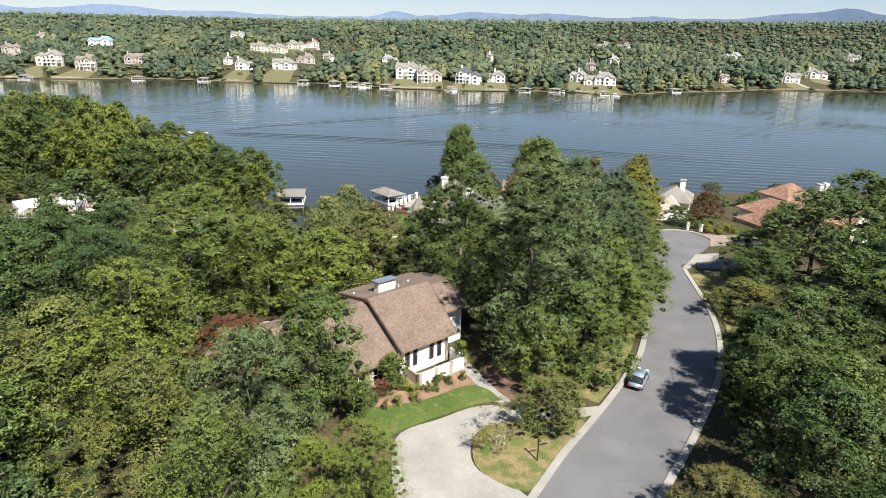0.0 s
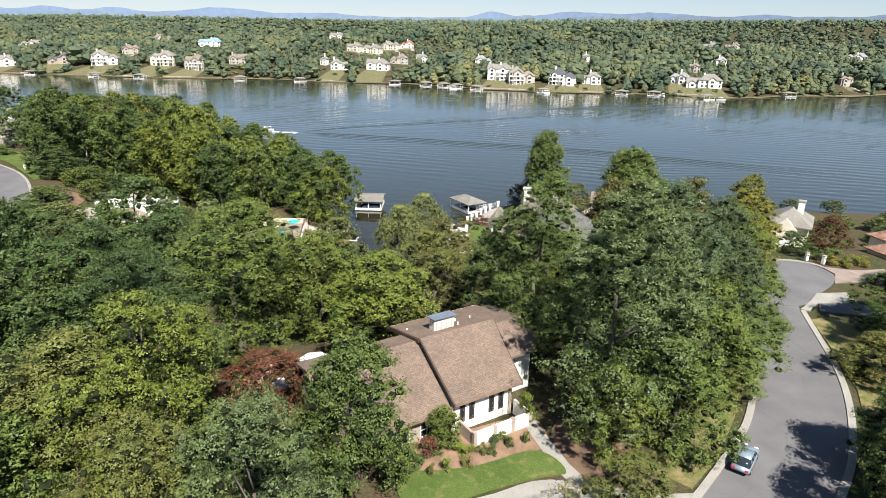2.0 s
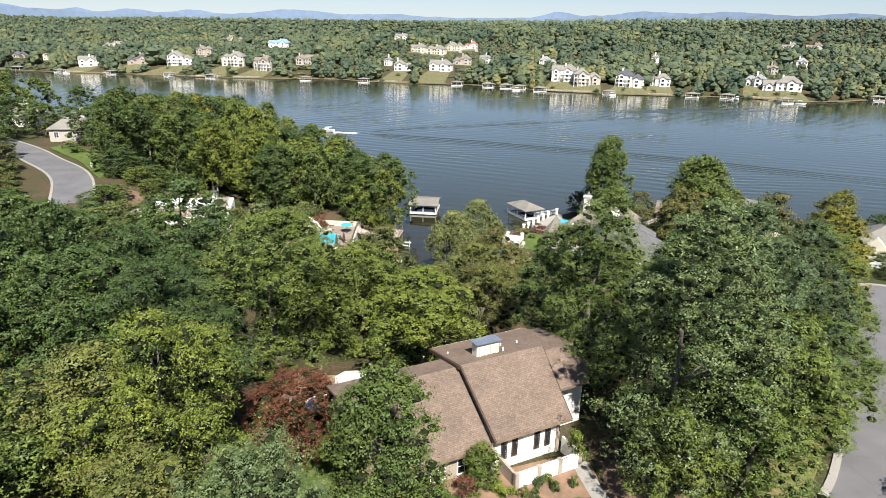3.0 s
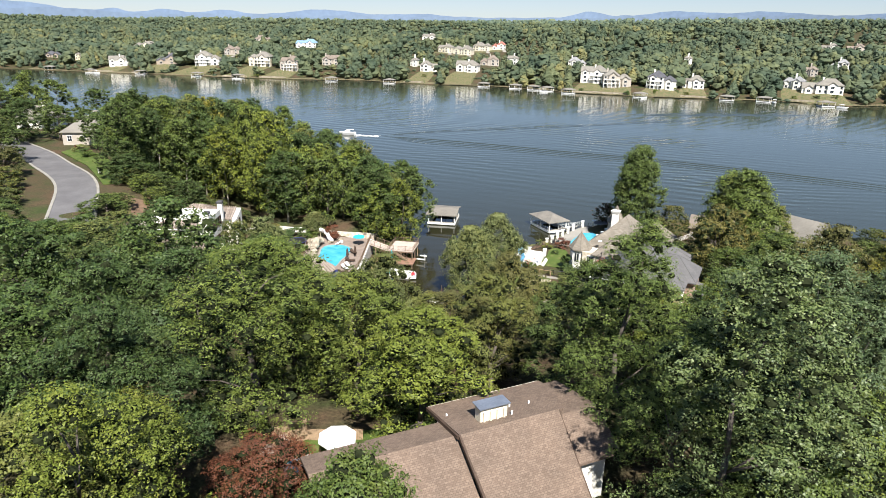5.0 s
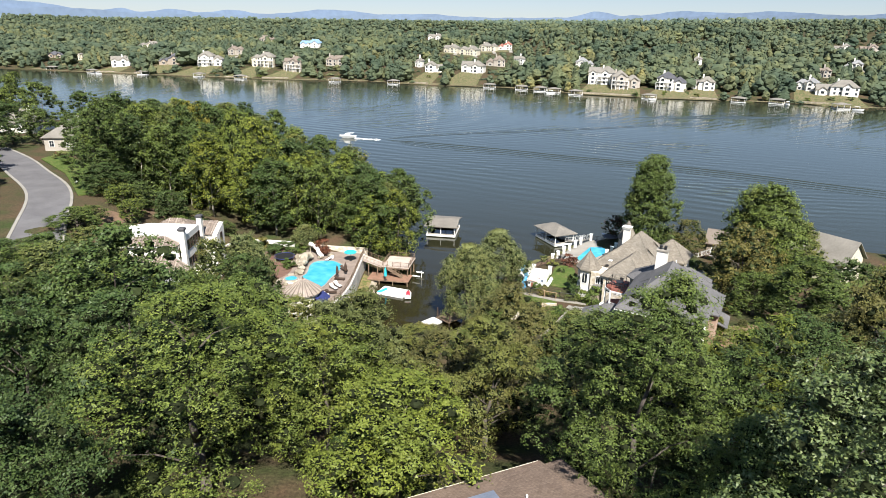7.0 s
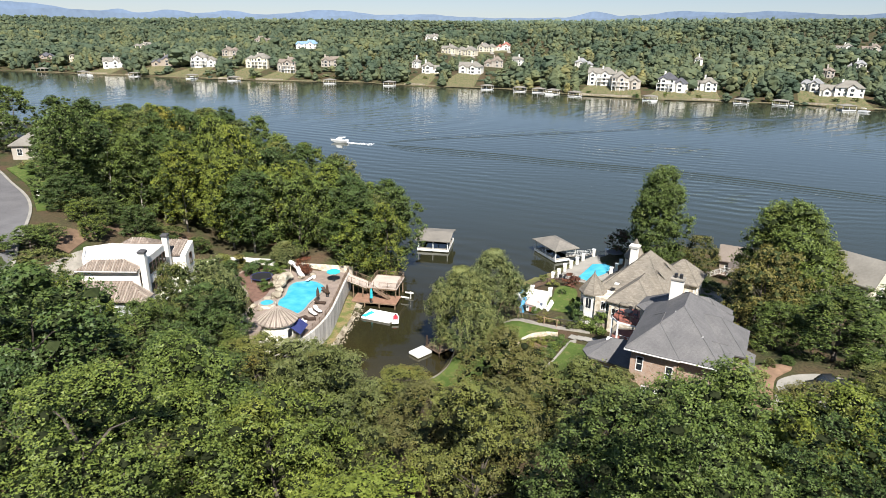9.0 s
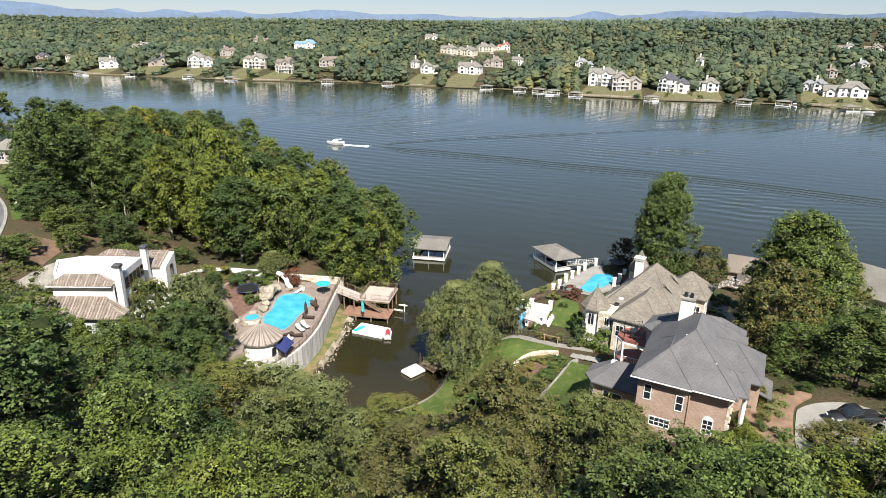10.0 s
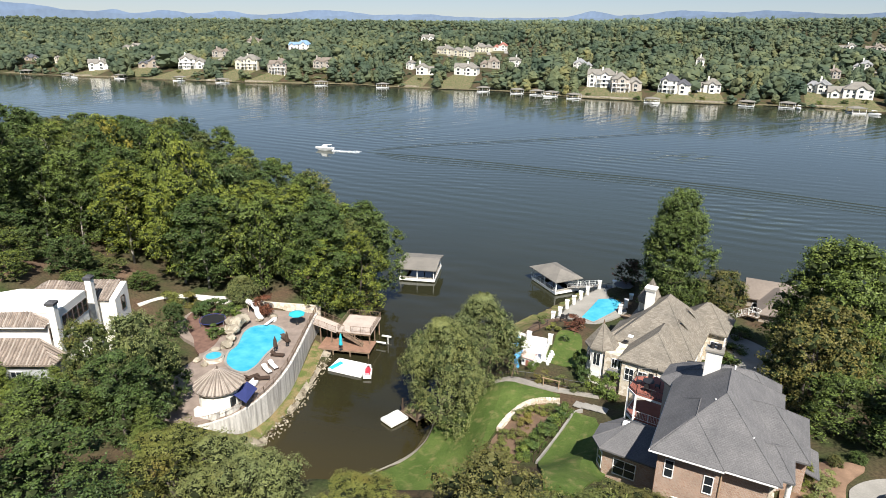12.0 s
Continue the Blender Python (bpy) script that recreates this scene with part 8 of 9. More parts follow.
    for x, y in ((10.2, 1.4), (10.9, 5.0), (10.9, 10.0)):
        part("column", tube(bmesh.new(), (x, y, 10.5), (x, y, e), 0.24, 0.2, 12), M["trim"], h, "tall white round column")
    part("porch_floor", box(9.0, 1.4, 9.0, 11.0, 6.2, 10.9), M["paver"], h)
    part("door", box(8.95, 3.2, 10.9, 9.06, 4.4, 13.2), M["red_deck"], h, "reddish wooden front door")
    # sunroom with its own roof
    pts = [(0.5, 4.1), (-4.7, 4.5), (-5.4, 5.5), (-5.3, 7.5), (-3.9, 9.2), (0.5, 9.3)]
    part("wall", prism(bmesh.new(), pts, 5.0, 10.6), M["brick"], h)
    out = [(0.5, 3.5), (-5.0, 3.9), (-6.0, 5.3), (-5.9, 7.7), (-4.2, 9.8), (0.5, 9.9)]
    part("roof", hull([(x, y, z) for x, y in out for z in (10.55, 10.72)] + [(-2.8, 6.8, 12.4), (0.5, 6.8, 12.6)]), M["grey_shingle"], h)
    window(h, -2.6, 4.33, 8.9, -4.4, 2.0, 1.6, 2, 2)
    window(h, -5.05, 5.0, 8.9, -55, 0.9, 1.6, 1, 2)
    part("skylight", box(-3.6, 6.6, 12.0, -3.0, 7.3, 12.2), M["trim"], h)
    # deck over a deck between the wings
    oct_ = [(-0.6, 12.6), (-3.6, 12.9), (-4.6, 14.0), (-4.3, 16.4), (-2.4, 17.4), (-0.1, 16.4)]
    for z, lab in ((12.0, "red-stained upper deck floor"), (9.0, "red-stained lower deck floor")):
        part("deck", prism(bmesh.new(), oct_, z - 0.15, z), M["red_deck"], h, lab)
        part("fascia", prism(bmesh.new(), [(x * 1.02 - 0.02, y) for x, y in oct_], z - 0.42, z - 0.16), M["trim"], h)
        rail(h, [(x, y, z) for x, y in oct_[:5]], 0.95, "iron" if z > 10 else "trim", 0.16)
    for x, y in oct_[1:5]:
        part("column", box(x - 0.1, y - 0.1, 5.5, x + 0.1, y + 0.1, 11.85), M["trim"], h)
    window(h, 0.59, 13.2, 13.1, -90, 1.2, 1.9, 2, 1)
    window(h, 0.59, 15.2, 13.1, -90, 1.2, 1.9, 2, 1)
    window(h, 0.59, 13.2, 10.2, -90, 1.2, 1.9, 2, 1)
    table = thing("patio_table", h.matrix_basis @ pose(-2.8, 14.8, 12.0), "dark metal patio table on the upper deck", "table")
    part("tabletop", prism(bmesh.new(), ring(0, 0, 0.6, 16), 0.7, 0.74), M["iron"], table)
    part("leg", tube(bmesh.new(), (0, 0, 0), (0, 0, 0.7), 0.06), M["iron"], table)
    for a in (0, 90, 180, 270):
        ch = thing("patio_chair", table.matrix_basis @ pose(0.95 * math.cos(radians(a)), 0.95 * math.sin(radians(a)), 0, 0, 0, a - 90), "dark metal deck chair round the table", "chair", "deck chairs")
        part("seat", box(-0.25, -0.25, 0.42, 0.25, 0.25, 0.46), M["iron"], ch)
        part("backrest", box(-0.25, 0.22, 0.46, 0.25, 0.26, 0.95), M["iron"], ch)
        for x in (-0.22, 0.22):
            for y in (-0.22, 0.22):
                part("leg", tube(bmesh.new(), (x, y, 0), (x, y, 0.42), 0.02, n=4), M["iron"], ch)
    for o in [c for c in h.children if c.name.split(".")[0] == "roof"]:
        caps(o, M["grey_shingle"], 0.05)
    return h


brick_house()
wall = thing("garden_wall", pose(0, 0, 0), "curved brick retaining wall beside the garage apron", "wall", kind="structure")
line = smooth_line([(8.0, 104.2), (8.5, 102.2), (9.6, 100.4), (11.0, 99.0)], 4)
a, b = ribbon(line, -0.2, 0.2)
for i in range(len(line) - 1):
    part("panel", prism(bmesh.new(), [a[i], a[i + 1], b[i + 1], b[i]], 5.5, 10.6 - 0.2 * i), M["brick"], wall)

# planting round the brick and turreted houses
for i, (x, y, top, r, c) in enumerate(((9.3, 102.8, 13.4, 0.8, LIME), (9.7, 101.4, 12.6, 0.7, LIME), (11.2, 112.2, 13.4, 0.75, LIME), (12.2, 111.4, 11.9, 0.6, LIME), (13.2, 110.6, 12.2, 0.8, WILLOW), (12.4, 108.4, 12.0, 0.9, WILLOW),
                                       (11.4, 106.6, 11.8, 0.7, OLIVE), (12.6, 104.2, 11.9, 0.9, MID), (10.8, 104.6, 11.6, 0.6, DARK), (14.6, 113.2, 12.6, 0.6, RUST), (16.6, 114.4, 12.6, 0.7, DARK), (20.0, 103.0, 13.2, 1.2, OLIVE), (10.2, 108.6, 12.0, 0.6, DARK))):
    tree("magnolia" if r < 0.85 and top > 12.5 else "shrub", x, y, top, r, c, "shrubs by the brick house", i)
for i, (x, y, top, r, c) in enumerate(((-8.4, 131.0, 6.6, 0.9, DARK), (-9.2, 133.4, 7.4, 0.9, DARK), (-9.4, 135.6, 7.0, 0.9, DARK), (-7.0, 129.8, 6.4, 1.1, MID), (-5.6, 128.6, 6.8, 1.2, MID), (-5.4, 130.6, 7.2, 0.9, MID),
                                       (-9.2, 128.6, 5.8, 0.8, OLIVE), (-13.6, 129.6, 6.2, 1.0, RUST), (-11.6, 130.0, 5.6, 0.8, OLIVE), (-15.6, 132.8, 5.6, 0.7, MID), (-11.8, 147.6, 6.0, 1.6, RED), (-14.6, 145.4, 5.4, 0.9, OLIVE),
                                       (9.4, 141.6, 6.6, 1.1, MID), (10.6, 145.0, 6.6, 1.3, DARK), (8.2, 139.4, 6.8, 0.9, DARK), (11.6, 149.4, 7.4, 1.4, MID), (-12.6, 142.6, 5.2, 0.6, DARK), (-16.8, 148.6, 5.0, 0.8, OLIVE))):
    tree("shrub", x, y, top, r, c, "shrubs by the turreted house", i)
for i in range(13):
    t = i / 12
    tree("shrub", -13.0 + 3.0 * t, 113.6 + 9.4 * t, 6.3 + 0.3 * math.sin(i * 2.1), 0.8, DARK if i % 3 else MID, "hedge beside the small lawn", i)
for i, (x, y) in enumerate(((-15.0, 120.8), (-14.0, 122.0), (-14.4, 117.4), (-15.4, 114.6), (-12.8, 122.6), (-14.0, 119.6), (-15.6, 116.8), (-14.9, 113.0), (-13.6, 115.6), (-11.8, 123.2))):
    tree("shrub", x, y, height(x, y) + 1.0, 0.75, (OLIVE, OLIVE, RUST)[i % 3], "shrubs in the sunken bed", i)
wall = thing("garden_wall", pose(0, 0, 0), "curved dry-stone wall round the sunken bed", "wall", kind="structure")
line = smooth_line([(-16.6, 117.6), (-16.0, 120.4), (-14.7, 123.2), (-12.8, 124.5), (-10.8, 124.8)], 7)
rng = random.Random(8)
for i in range(len(line) - 1):
    (x, y), (u, v) = line[i], line[i + 1]
    for k in range(2):
        bm = box(-0.5, -0.28, 0, 0.5, 0.28, 0.3, bevel=0.05)
        for p in bm.verts:
            p.co += Vector((rng.uniform(-0.05, 0.05), rng.uniform(-0.05, 0.05), rng.uniform(-0.03, 0.03)))
        st_ = part("stone", bm, M["stone"], wall)
        st_.matrix_basis = pose(x + (u - x) * 0.5, y + (v - y) * 0.5, height(x, y) + 0.05 + 0.29 * k, 0, 0, math.degrees(math.atan2(v - y, u - x)) + rng.uniform(-5, 5)) @ Matrix.Diagonal((0.95 * math.hypot(u - x, v - y), 1, 1, 1))
wall = thing("retaining_wall", pose(0, 0, 0), "low timber and mesh fence beside the small lawn", "fence")
rail(wall, [(-11.9, 113.4, height(-11.9, 113.4)), (-10.7, 118.4, height(-10.7, 118.4)), (-9.3, 123.0, height(-9.3, 123))], 1.0, "dark_wood", 0.4)
strip("kerb", [(-11.5, 113.0), (-10.3, 118.2), (-8.9, 123.2), (-8.0, 123.6)], -0.12, 0.12, 0.42, M["concrete"], "pale kerb edging along the small lawn", "edging", 0.5)
for i, (x, y) in enumerate(((-8.6, 124.8), (-7.6, 124.6), (-6.6, 124.3), (-5.7, 123.9))):
    solo("paving_slab", box(-0.5, -0.6, 0, 0.5, 0.6, 0.1, bevel=0.02), M["concrete"], "pale square stepping slab beside the lawn", "slab", pose(x, y, height(x, y) + 0.1, 0, 0, -15), "stepping slabs")
edging = strip("kerb", smooth_line([(-31.2, 109.2), (-29.0, 112.0), (-26.9, 115.2), (-25.9, 118.6), (-26.1, 122.6)], 5), -0.2, 0.2, 0.25, M["old_concrete"], "low stone edging between lawn and cove", "edging", 0.6)


# ---------------------------------------------------------------- lakeside pool and play yard
drape("terrace", smooth_line([(-15.2, 152.2), (-12.4, 150.2), (-9.8, 151.8), (-5.0, 157.6), (-3.2, 163), (-5.4, 168.4), (-9.2, 168.4), (-12.2, 163), (-14.4, 156.4)], 3, True), M["concrete"], "pale concrete pool deck above the lake", "terrace", 0.0, 2.0, 3.0, 1.6)
basin("pool", 3.03, [(-11.3, 154.4), (-9.3, 153.3), (-6.2, 158.8), (-5.4, 162.6), (-6.4, 164.4), (-9.3, 162.8)], "angular turquoise swimming pool above the lake")
pillar = thing("fence_pillar", pose(-15.6, 151.8, 2.9), "white stucco fence pillar round the lakeside pool", "pillar", "white pillars")
part("shaft", box(-0.3, -0.3, 0, 0.3, 0.3, 1.5, bevel=0.02), M["white"], pillar)
part("cap", box(-0.36, -0.36, 1.5, 0.36, 0.36, 1.62), M["trim"], pillar)
SPOTS = [(-14.8, 153.9), (-14.1, 157.2), (-13.2, 159.4), (-12.3, 161.8), (-11.4, 164.4), (-9.6, 167.9), (-7.1, 169.0), (-5.9, 169.8), (-3.8, 167.4), (-3.9, 163.6), (-4.6, 160.9), (-5.4, 158.4)]
for x, y in SPOTS:
    copy_thing(pillar, pose(x, y, 2.9))
for x, y in ((-20.9, 142.6), (-17.6, 141.2), (-14.5, 141.3), (-21.1, 139.8), (-14.6, 136.2)):
    copy_thing(pillar, pose(x, y, 4.1))
line = [(-15.6, 151.8)] + SPOTS[:8]
f = thing("railing", pose(0, 0, 0), "dark iron railing between the white pillars", "railing")
rail(f, [(x, y, 2.95) for x, y in line], 1.0, "iron", 0.2)
shade(pose(-5.4, 166.2, 3.0), 2.5, 1.7, "dark_canvas", "open grey canvas umbrella by the lakeside pool")
M_steps = thing("garden_steps", pose(-4.4, 157.6, 0, 0, 0, -60), "timber steps beside the lakeside pool", "steps")
for k in range(7):
    part("step", box(-0.2 + k * 0.45, -0.9, 3.0, 0.25 + k * 0.45, 0.9, 3.15 + k * 0.16), M["wood"], M_steps)
for i, (x, y) in enumerate(((-14.2, 152.4), (-13.2, 152.0), (-13.6, 153.4))):
    ch = thing("patio_chair", pose(x, y, 3.0, 0, 0, i * 120), "dark metal chair on the pool deck", "chair", "pool deck chairs")
    part("seat", box(-0.27, -0.27, 0.4, 0.27, 0.27, 0.45), M["iron"], ch)
    part("backrest", box(-0.27, 0.23, 0.45, 0.27, 0.28, 0.95), M["iron"], ch)
    for lx in (-0.24, 0.24):
        for ly in (-0.24, 0.24):
            part("leg", tube(bmesh.new(), (lx, ly, 0), (lx, ly, 0.4), 0.02, n=4), M["iron"], ch)
drape("patio", [(-21.0, 141.4), (-20.6, 142.4), (-14.6, 141.0), (-14.8, 135.2), (-17.8, 136.0), (-19.2, 138.6)], M["canvas_floor"], "bright white play patio", "patio", 0.0, 2.0, 4.35, 0.6)
wall = thing("garden_wall", pose(0, 0, 0), "low white wall round the play patio", "wall", kind="structure")
for p, q in (((-20.9, 142.6), (-17.6, 141.4)), ((-17.6, 141.4), (-14.5, 141.3)), ((-14.5, 141.3), (-14.6, 136.2))):
    d = (Vector(q) - Vector(p)).normalized() * 0.32
    n_ = Vector((-d.y, d.x)).normalized() * 0.1
    P, Q = Vector(p) + d, Vector(q) - d
    part("panel", prism(bmesh.new(), [tuple(P - n_), tuple(Q - n_), tuple(Q + n_), tuple(P + n_)], 3.8, 5.0), M["white"], wall)
for k in range(5):
    solo("step", box(-0.6, -0.18, 0, 0.6, 0.18, 0.16), M["trim"], "white stair tread beside the play patio", "step", pose(-14.0 + k * 0.1, 135.6 + k * 0.5, 4.2 + k * 0.14, 0, 0, -70), "patio steps")


def play_slide():
    s = thing("play_slide", pose(-18.0, 133.4, 4.25), "blue plastic spiral play slide", "slide")
    pts = smooth_line([(-0.6, 4.2, 2.2), (-0.9, 3.4, 2.1), (-0.1, 2.6, 1.6), (0.3, 1.8, 1.2), (-0.2, 1.0, 0.7), (0.1, 0.2, 0.25), (0.3, -0.4, 0.2)], 4)
    bm = bent_tube(pts, 0.36)
    part("chute", bm, M["blue_plastic"], s)
    for p in (pts[0], pts[8], pts[16]):
        part("support", tube(bmesh.new(), (p[0], p[1], 0), p, 0.06), M["metal"], s)
    w = thing("swing_set", pose(-19.2, 131.4, height(-19.2, 131.4) + 0.05, 0, 0, -30), "weathered wooden swing set with A-frame legs", "swing set")
    part("beam", tube(bmesh.new(), (-2.0, 0, 2.3), (2.0, 0, 2.3), 0.08), M["wood"], w)
    for x in (-2.0, 2.0):
        for y in (-1.0, 1.0):
            part("leg", tube(bmesh.new(), (x, y, 0), (x, 0, 2.3), 0.07), M["wood"], w)
    for x in (-0.9, 0.7):
        sw = part("swing_seat", box(x - 0.25, -0.1, 0.5, x + 0.25, 0.1, 0.54), M["dark_wood"], w)
        for dx in (-0.22, 0.22):
            part("rope", tube(bmesh.new(), (x + dx, 0, 0.5), (x + dx, 0, 2.3), 0.015, n=4), M["fence_wood"], sw)
    p = thing("playhouse", pose(-16.3, 134.4, 4.3, 0, 0, -15), "small white and pink childrens playhouse", "playhouse")
    part("wall", box(-0.8, -0.7, 0, 0.8, 0.7, 1.2), M["trim"], p)
    part("roof", gable(-0.8, -0.7, 0.8, 0.7, 1.2, 0.6, 0.15, 0.08), M["pale_pink"], p)
    part("door", box(-0.2, -0.73, 0, 0.25, -0.69, 0.9), M["red_deck"], p)
    for x in (-0.55, 0.52):
        part("window", box(x - 0.15, -0.73, 0.5, x + 0.15, -0.69, 0.9), M["glass"], p)


play_slide()
f = thing("fence", pose(0, 0, 0), "black iron fence round the play yard", "fence")
rail(f, [(x, y, height(x, y) + 0.05) for x, y in ((-22.0, 131.6), (-20.4, 129.8), (-17.4, 129.0), (-14.4, 129.6), (-11, 129.2), (-8.4, 129.4))], 1.1, "iron", 0.2)
rail(f, [(x, y, height(x, y) + 0.05) for x, y in ((-19.6, 144.8), (-16.8, 145.4), (-14.8, 147.6), (-13.4, 150.6))], 1.1, "iron", 0.2)
arb = thing("garden_arbour", pose(-12.4, 128.2, 4.3, 0, 0, -8), "low wooden garden frame by the path", "arbour")
for x in (-1.0, 1.0):
    part("post", tube(bmesh.new(), (x, 0, -0.3), (x, 0, 2.0), 0.07), M["fence_wood"], arb)
part("beam", tube(bmesh.new(), (-1.2, 0, 1.9), (1.2, 0, 1.9), 0.06), M["fence_wood"], arb)


# ---------------------------------------------------------------- other houses of the near shore
def cottage(m, w, d, g, e, rise, wall_mat, roof_mat, label, kind="hip", extras=True, chim=True):
    h = thing("house", m, label, "house")
    part("wall", box(-w / 2, -d / 2, g, w / 2, d / 2, e), M[wall_mat], h)
    part("roof", (hip if kind == "hip" else gable)(-w / 2, -d / 2, w / 2, d / 2, e, rise, 0.5, 0.18), M[roof_mat], h)
    if kind == "gable":
        for x in (-w / 2, w / 2):
            part("gable_wall", hull([(x - 0.1 * np.sign(x), y, z) for y, z in ((-d / 2, e), (d / 2, e), (0, e + rise * 0.96))] + [(x, y, z) for y, z in ((-d / 2, e), (d / 2, e), (0, e + rise * 0.96))]), M[wall_mat], h)
    if chim:
        c = part("chimney", box(w * 0.2 - 0.5, -0.4, e, w * 0.2 + 0.5, 0.5, e + rise + 1.2, bevel=0.03), M["white"], h)
        part("cap", box(w * 0.2 - 0.6, -0.5, e + rise + 1.2, w * 0.2 + 0.6, 0.6, e + rise + 1.4), M["old_concrete"], c)
    n = max(2, int(w / 3))
    for i in range(n):
        x = -w / 2 + w * (i + 0.5) / n
        window(h, x, -d / 2 - 0.01, e - 1.5, 0, 1.1, 1.5, 2, 2)
    for i in range(max(1, int(d / 4))):
        y = -d / 2 + d * (i + 0.5) / max(1, int(d / 4))
        window(h, w / 2 + 0.01, y, e - 1.5, 90, 1.0, 1.5, 2, 2)
        window(h, -w / 2 - 0.01, y, e - 1.5, -90, 1.0, 1.5, 2, 2)
    return h


t2 = cottage(pose(21.8, 165.0, -1.7, 0, 0, -8), 15, 7.6, 4.6, 8.8, 1.9, "taupe", "brown_plain", "taupe house with a pale brown roof near the shore", "gable")
part("wall", box(-5.6, -9.0, 4.0, -0.6, -4.5, 8.6), M["taupe"], t2)
part("roof", hip(-5.6, -9.2, -0.6, 0.5, 8.6, 2.0, 0.4, 0.16), M["brown_plain"], t2)
part("roof", gable(1.2, -6.0, 5.6, 0.5, 9.1, 1.9, 0.4, 0.16, "y"), M["brown_plain"], t2)
part("wall", box(1.2, -6.0, 3.6, 5.6, -4.5, 9.0), M["taupe"], t2)
st = thing("outdoor_stairs", pose(11.2, 158.6, -0.4, 0, 0, 60), "white railed outdoor stairs beside the taupe house", "stairs")
for k in range(10):
    part("step", box(-0.7, -k * 0.3, 4.8 + k * 0.2, 0.7, -k * 0.3 + 0.3, 4.9 + k * 0.2), M["wood"], st)
rail(st, [(-0.7, 0.2, 4.9), (-0.7, -3.0, 6.9)], 0.95, "trim", 0.25)
rail(st, [(0.7, 0.2, 4.9), (0.7, -3.0, 6.9)], 0.95, "trim", 0.25)
part("landing", box(-0.8, -4.4, 6.75, 0.8, -3.0, 6.9), M["wood"], st)
rail(st, [(-0.8, -3.0, 6.9), (-0.8, -4.4, 6.9), (0.8, -4.4, 6.9), (0.8, -3.0, 6.9)], 0.95, "trim", 0.25)
cottage(pose(32.8, 153.2, 0, 0, 0, -38), 9, 7, 5.0, 10.2, 3.6, "cream", "tan_plain", "cream gabled cottage behind the trees near the shore", "gable", chim=False)
e_house = cottage(pose(44.6, 121.5, -2.2, 0, 0, -22), 6.0, 8.0, 12.5, 19.0, 2.4, "cream", "tan_plain", "cream two-storey house by the turning circle", "hip")
part("entry_gable", hull([(-2.4, -4.9, 14), (1.4, -4.9, 14), (-2.4, -4.9, 18.6), (1.4, -4.9, 18.6), (-0.5, -4.9, 20.4), (-2.4, -3.9, 14), (1.4, -3.9, 14), (-2.4, -3.9, 18.6), (1.4, -3.9, 18.6), (-0.5, -3.9, 20.4)]), M["cream"], e_house)
part("garage_door", box(-1.9, -4.96, 14.6, 0.9, -4.89, 17.0), M["trim"], e_house)

red = cottage(pose(66.2, 115.0, -1.7, 0, 0, 22), 19, 11, 12.0, 18.2, 3.6, "cream", "red_tile", "sprawling house with salmon-red clay tile roofs", "hip")
for x0, y0, x1, e, rise in ((-12.8, -9.4, -6.6, 17.2, 2.3), (3.0, -8.6, 8.4, 17.8, 2.4)):
    part("wall", box(x0, y0, 12, x1, -4.5, e), M["cream"], red)
    part("roof", gable(x0, y0, x1, -0.5, e, rise, 0.45, 0.18, "y"), M["red_tile"], red)
    part("gable_wall", hull([(x, y, z) for y in (y0 + 0.02, y0 + 0.3) for x, z in ((x0, e), (x1, e), ((x0 + x1) / 2, e + rise * 0.96))]), M["cream"], red)
    for x in (x0 + 1.6, x1 - 1.6):
        window(red, x, y0 - 0.01, e - 1.6, 0, 1.3, 1.6, 2, 2)
part("wall", box(-12.8, -4.6, 12, -9.3, 2.5, 17.2), M["cream"], red)
part("roof", hip(-12.8, -5.5, -6.0, 2.5, 17.2, 2.0, 0.45, 0.18), M["red_tile"], red)
part("wall", box(-5.4, -1.2, 18, 1.6, 4.8, 20.9), M["cream"], red)
part("roof", hip(-5.4, -1.2, 1.6, 4.8, 20.9, 2.3, 0.5, 0.18), M["red_tile"], red)
part("chimney", box(6.2, 0.6, 20, 7.1, 1.5, 23.0, bevel=0.03), M["white"], red)
for x in (-5.8, -3.7, -1.6, 0.5, 2.6):
    part("column", tube(bmesh.new(), (x, -7.9, 12), (x, -7.9, 16.9), 0.2), M["trim"], red)
part("porch_beam", box(-6.4, -8.1, 16.9, 3.0, -7.7, 17.3), M["cream"], red)
part("porch_roof", slope([(-6.5, -8.5, 17.3), (3.0, -8.5, 17.3), (3.0, -5.2, 18.6), (-6.5, -5.2, 18.6)], 0.15), M["red_tile"], red)
cottage(pose(-147.6, 160.6, 0, 0, 0, 25), 11, 10, 12.5, 18.4, 4.0, "tan_wall", "tan_plain", "tan house with a tan hip roof beside the western street", "hip")
cottage(pose(-185, 176, 0, 0, 0, 20), 13, 10, 12.5, 18.0, 3.6, "white", "tan_plain", "white house among trees on the western street", "hip")
for i, (x, y, top, r, c) in enumerate(((44.8, 103.6, 16.6, 0.9, GOLD), (46.4, 103.2, 16.5, 0.8, GOLD), (47.8, 104.8, 16.6, 0.9, LIME), (42.8, 105.6, 17.2, 1.1, DARK), (49.2, 104.6, 16.6, 0.8, GOLD), (45.4, 105.6, 17.0, 1.2, MID),
                                       (-137, 147, 17.2, 1.5, WILLOW), (-131, 143.4, 16.6, 1.6, DARK), (-134, 145.2, 16.6, 1.5, DARK), (-141, 149.8, 16.4, 1.2, RED))):
    tree("shrub", x, y, top, r, c, "roadside shrubs", i)


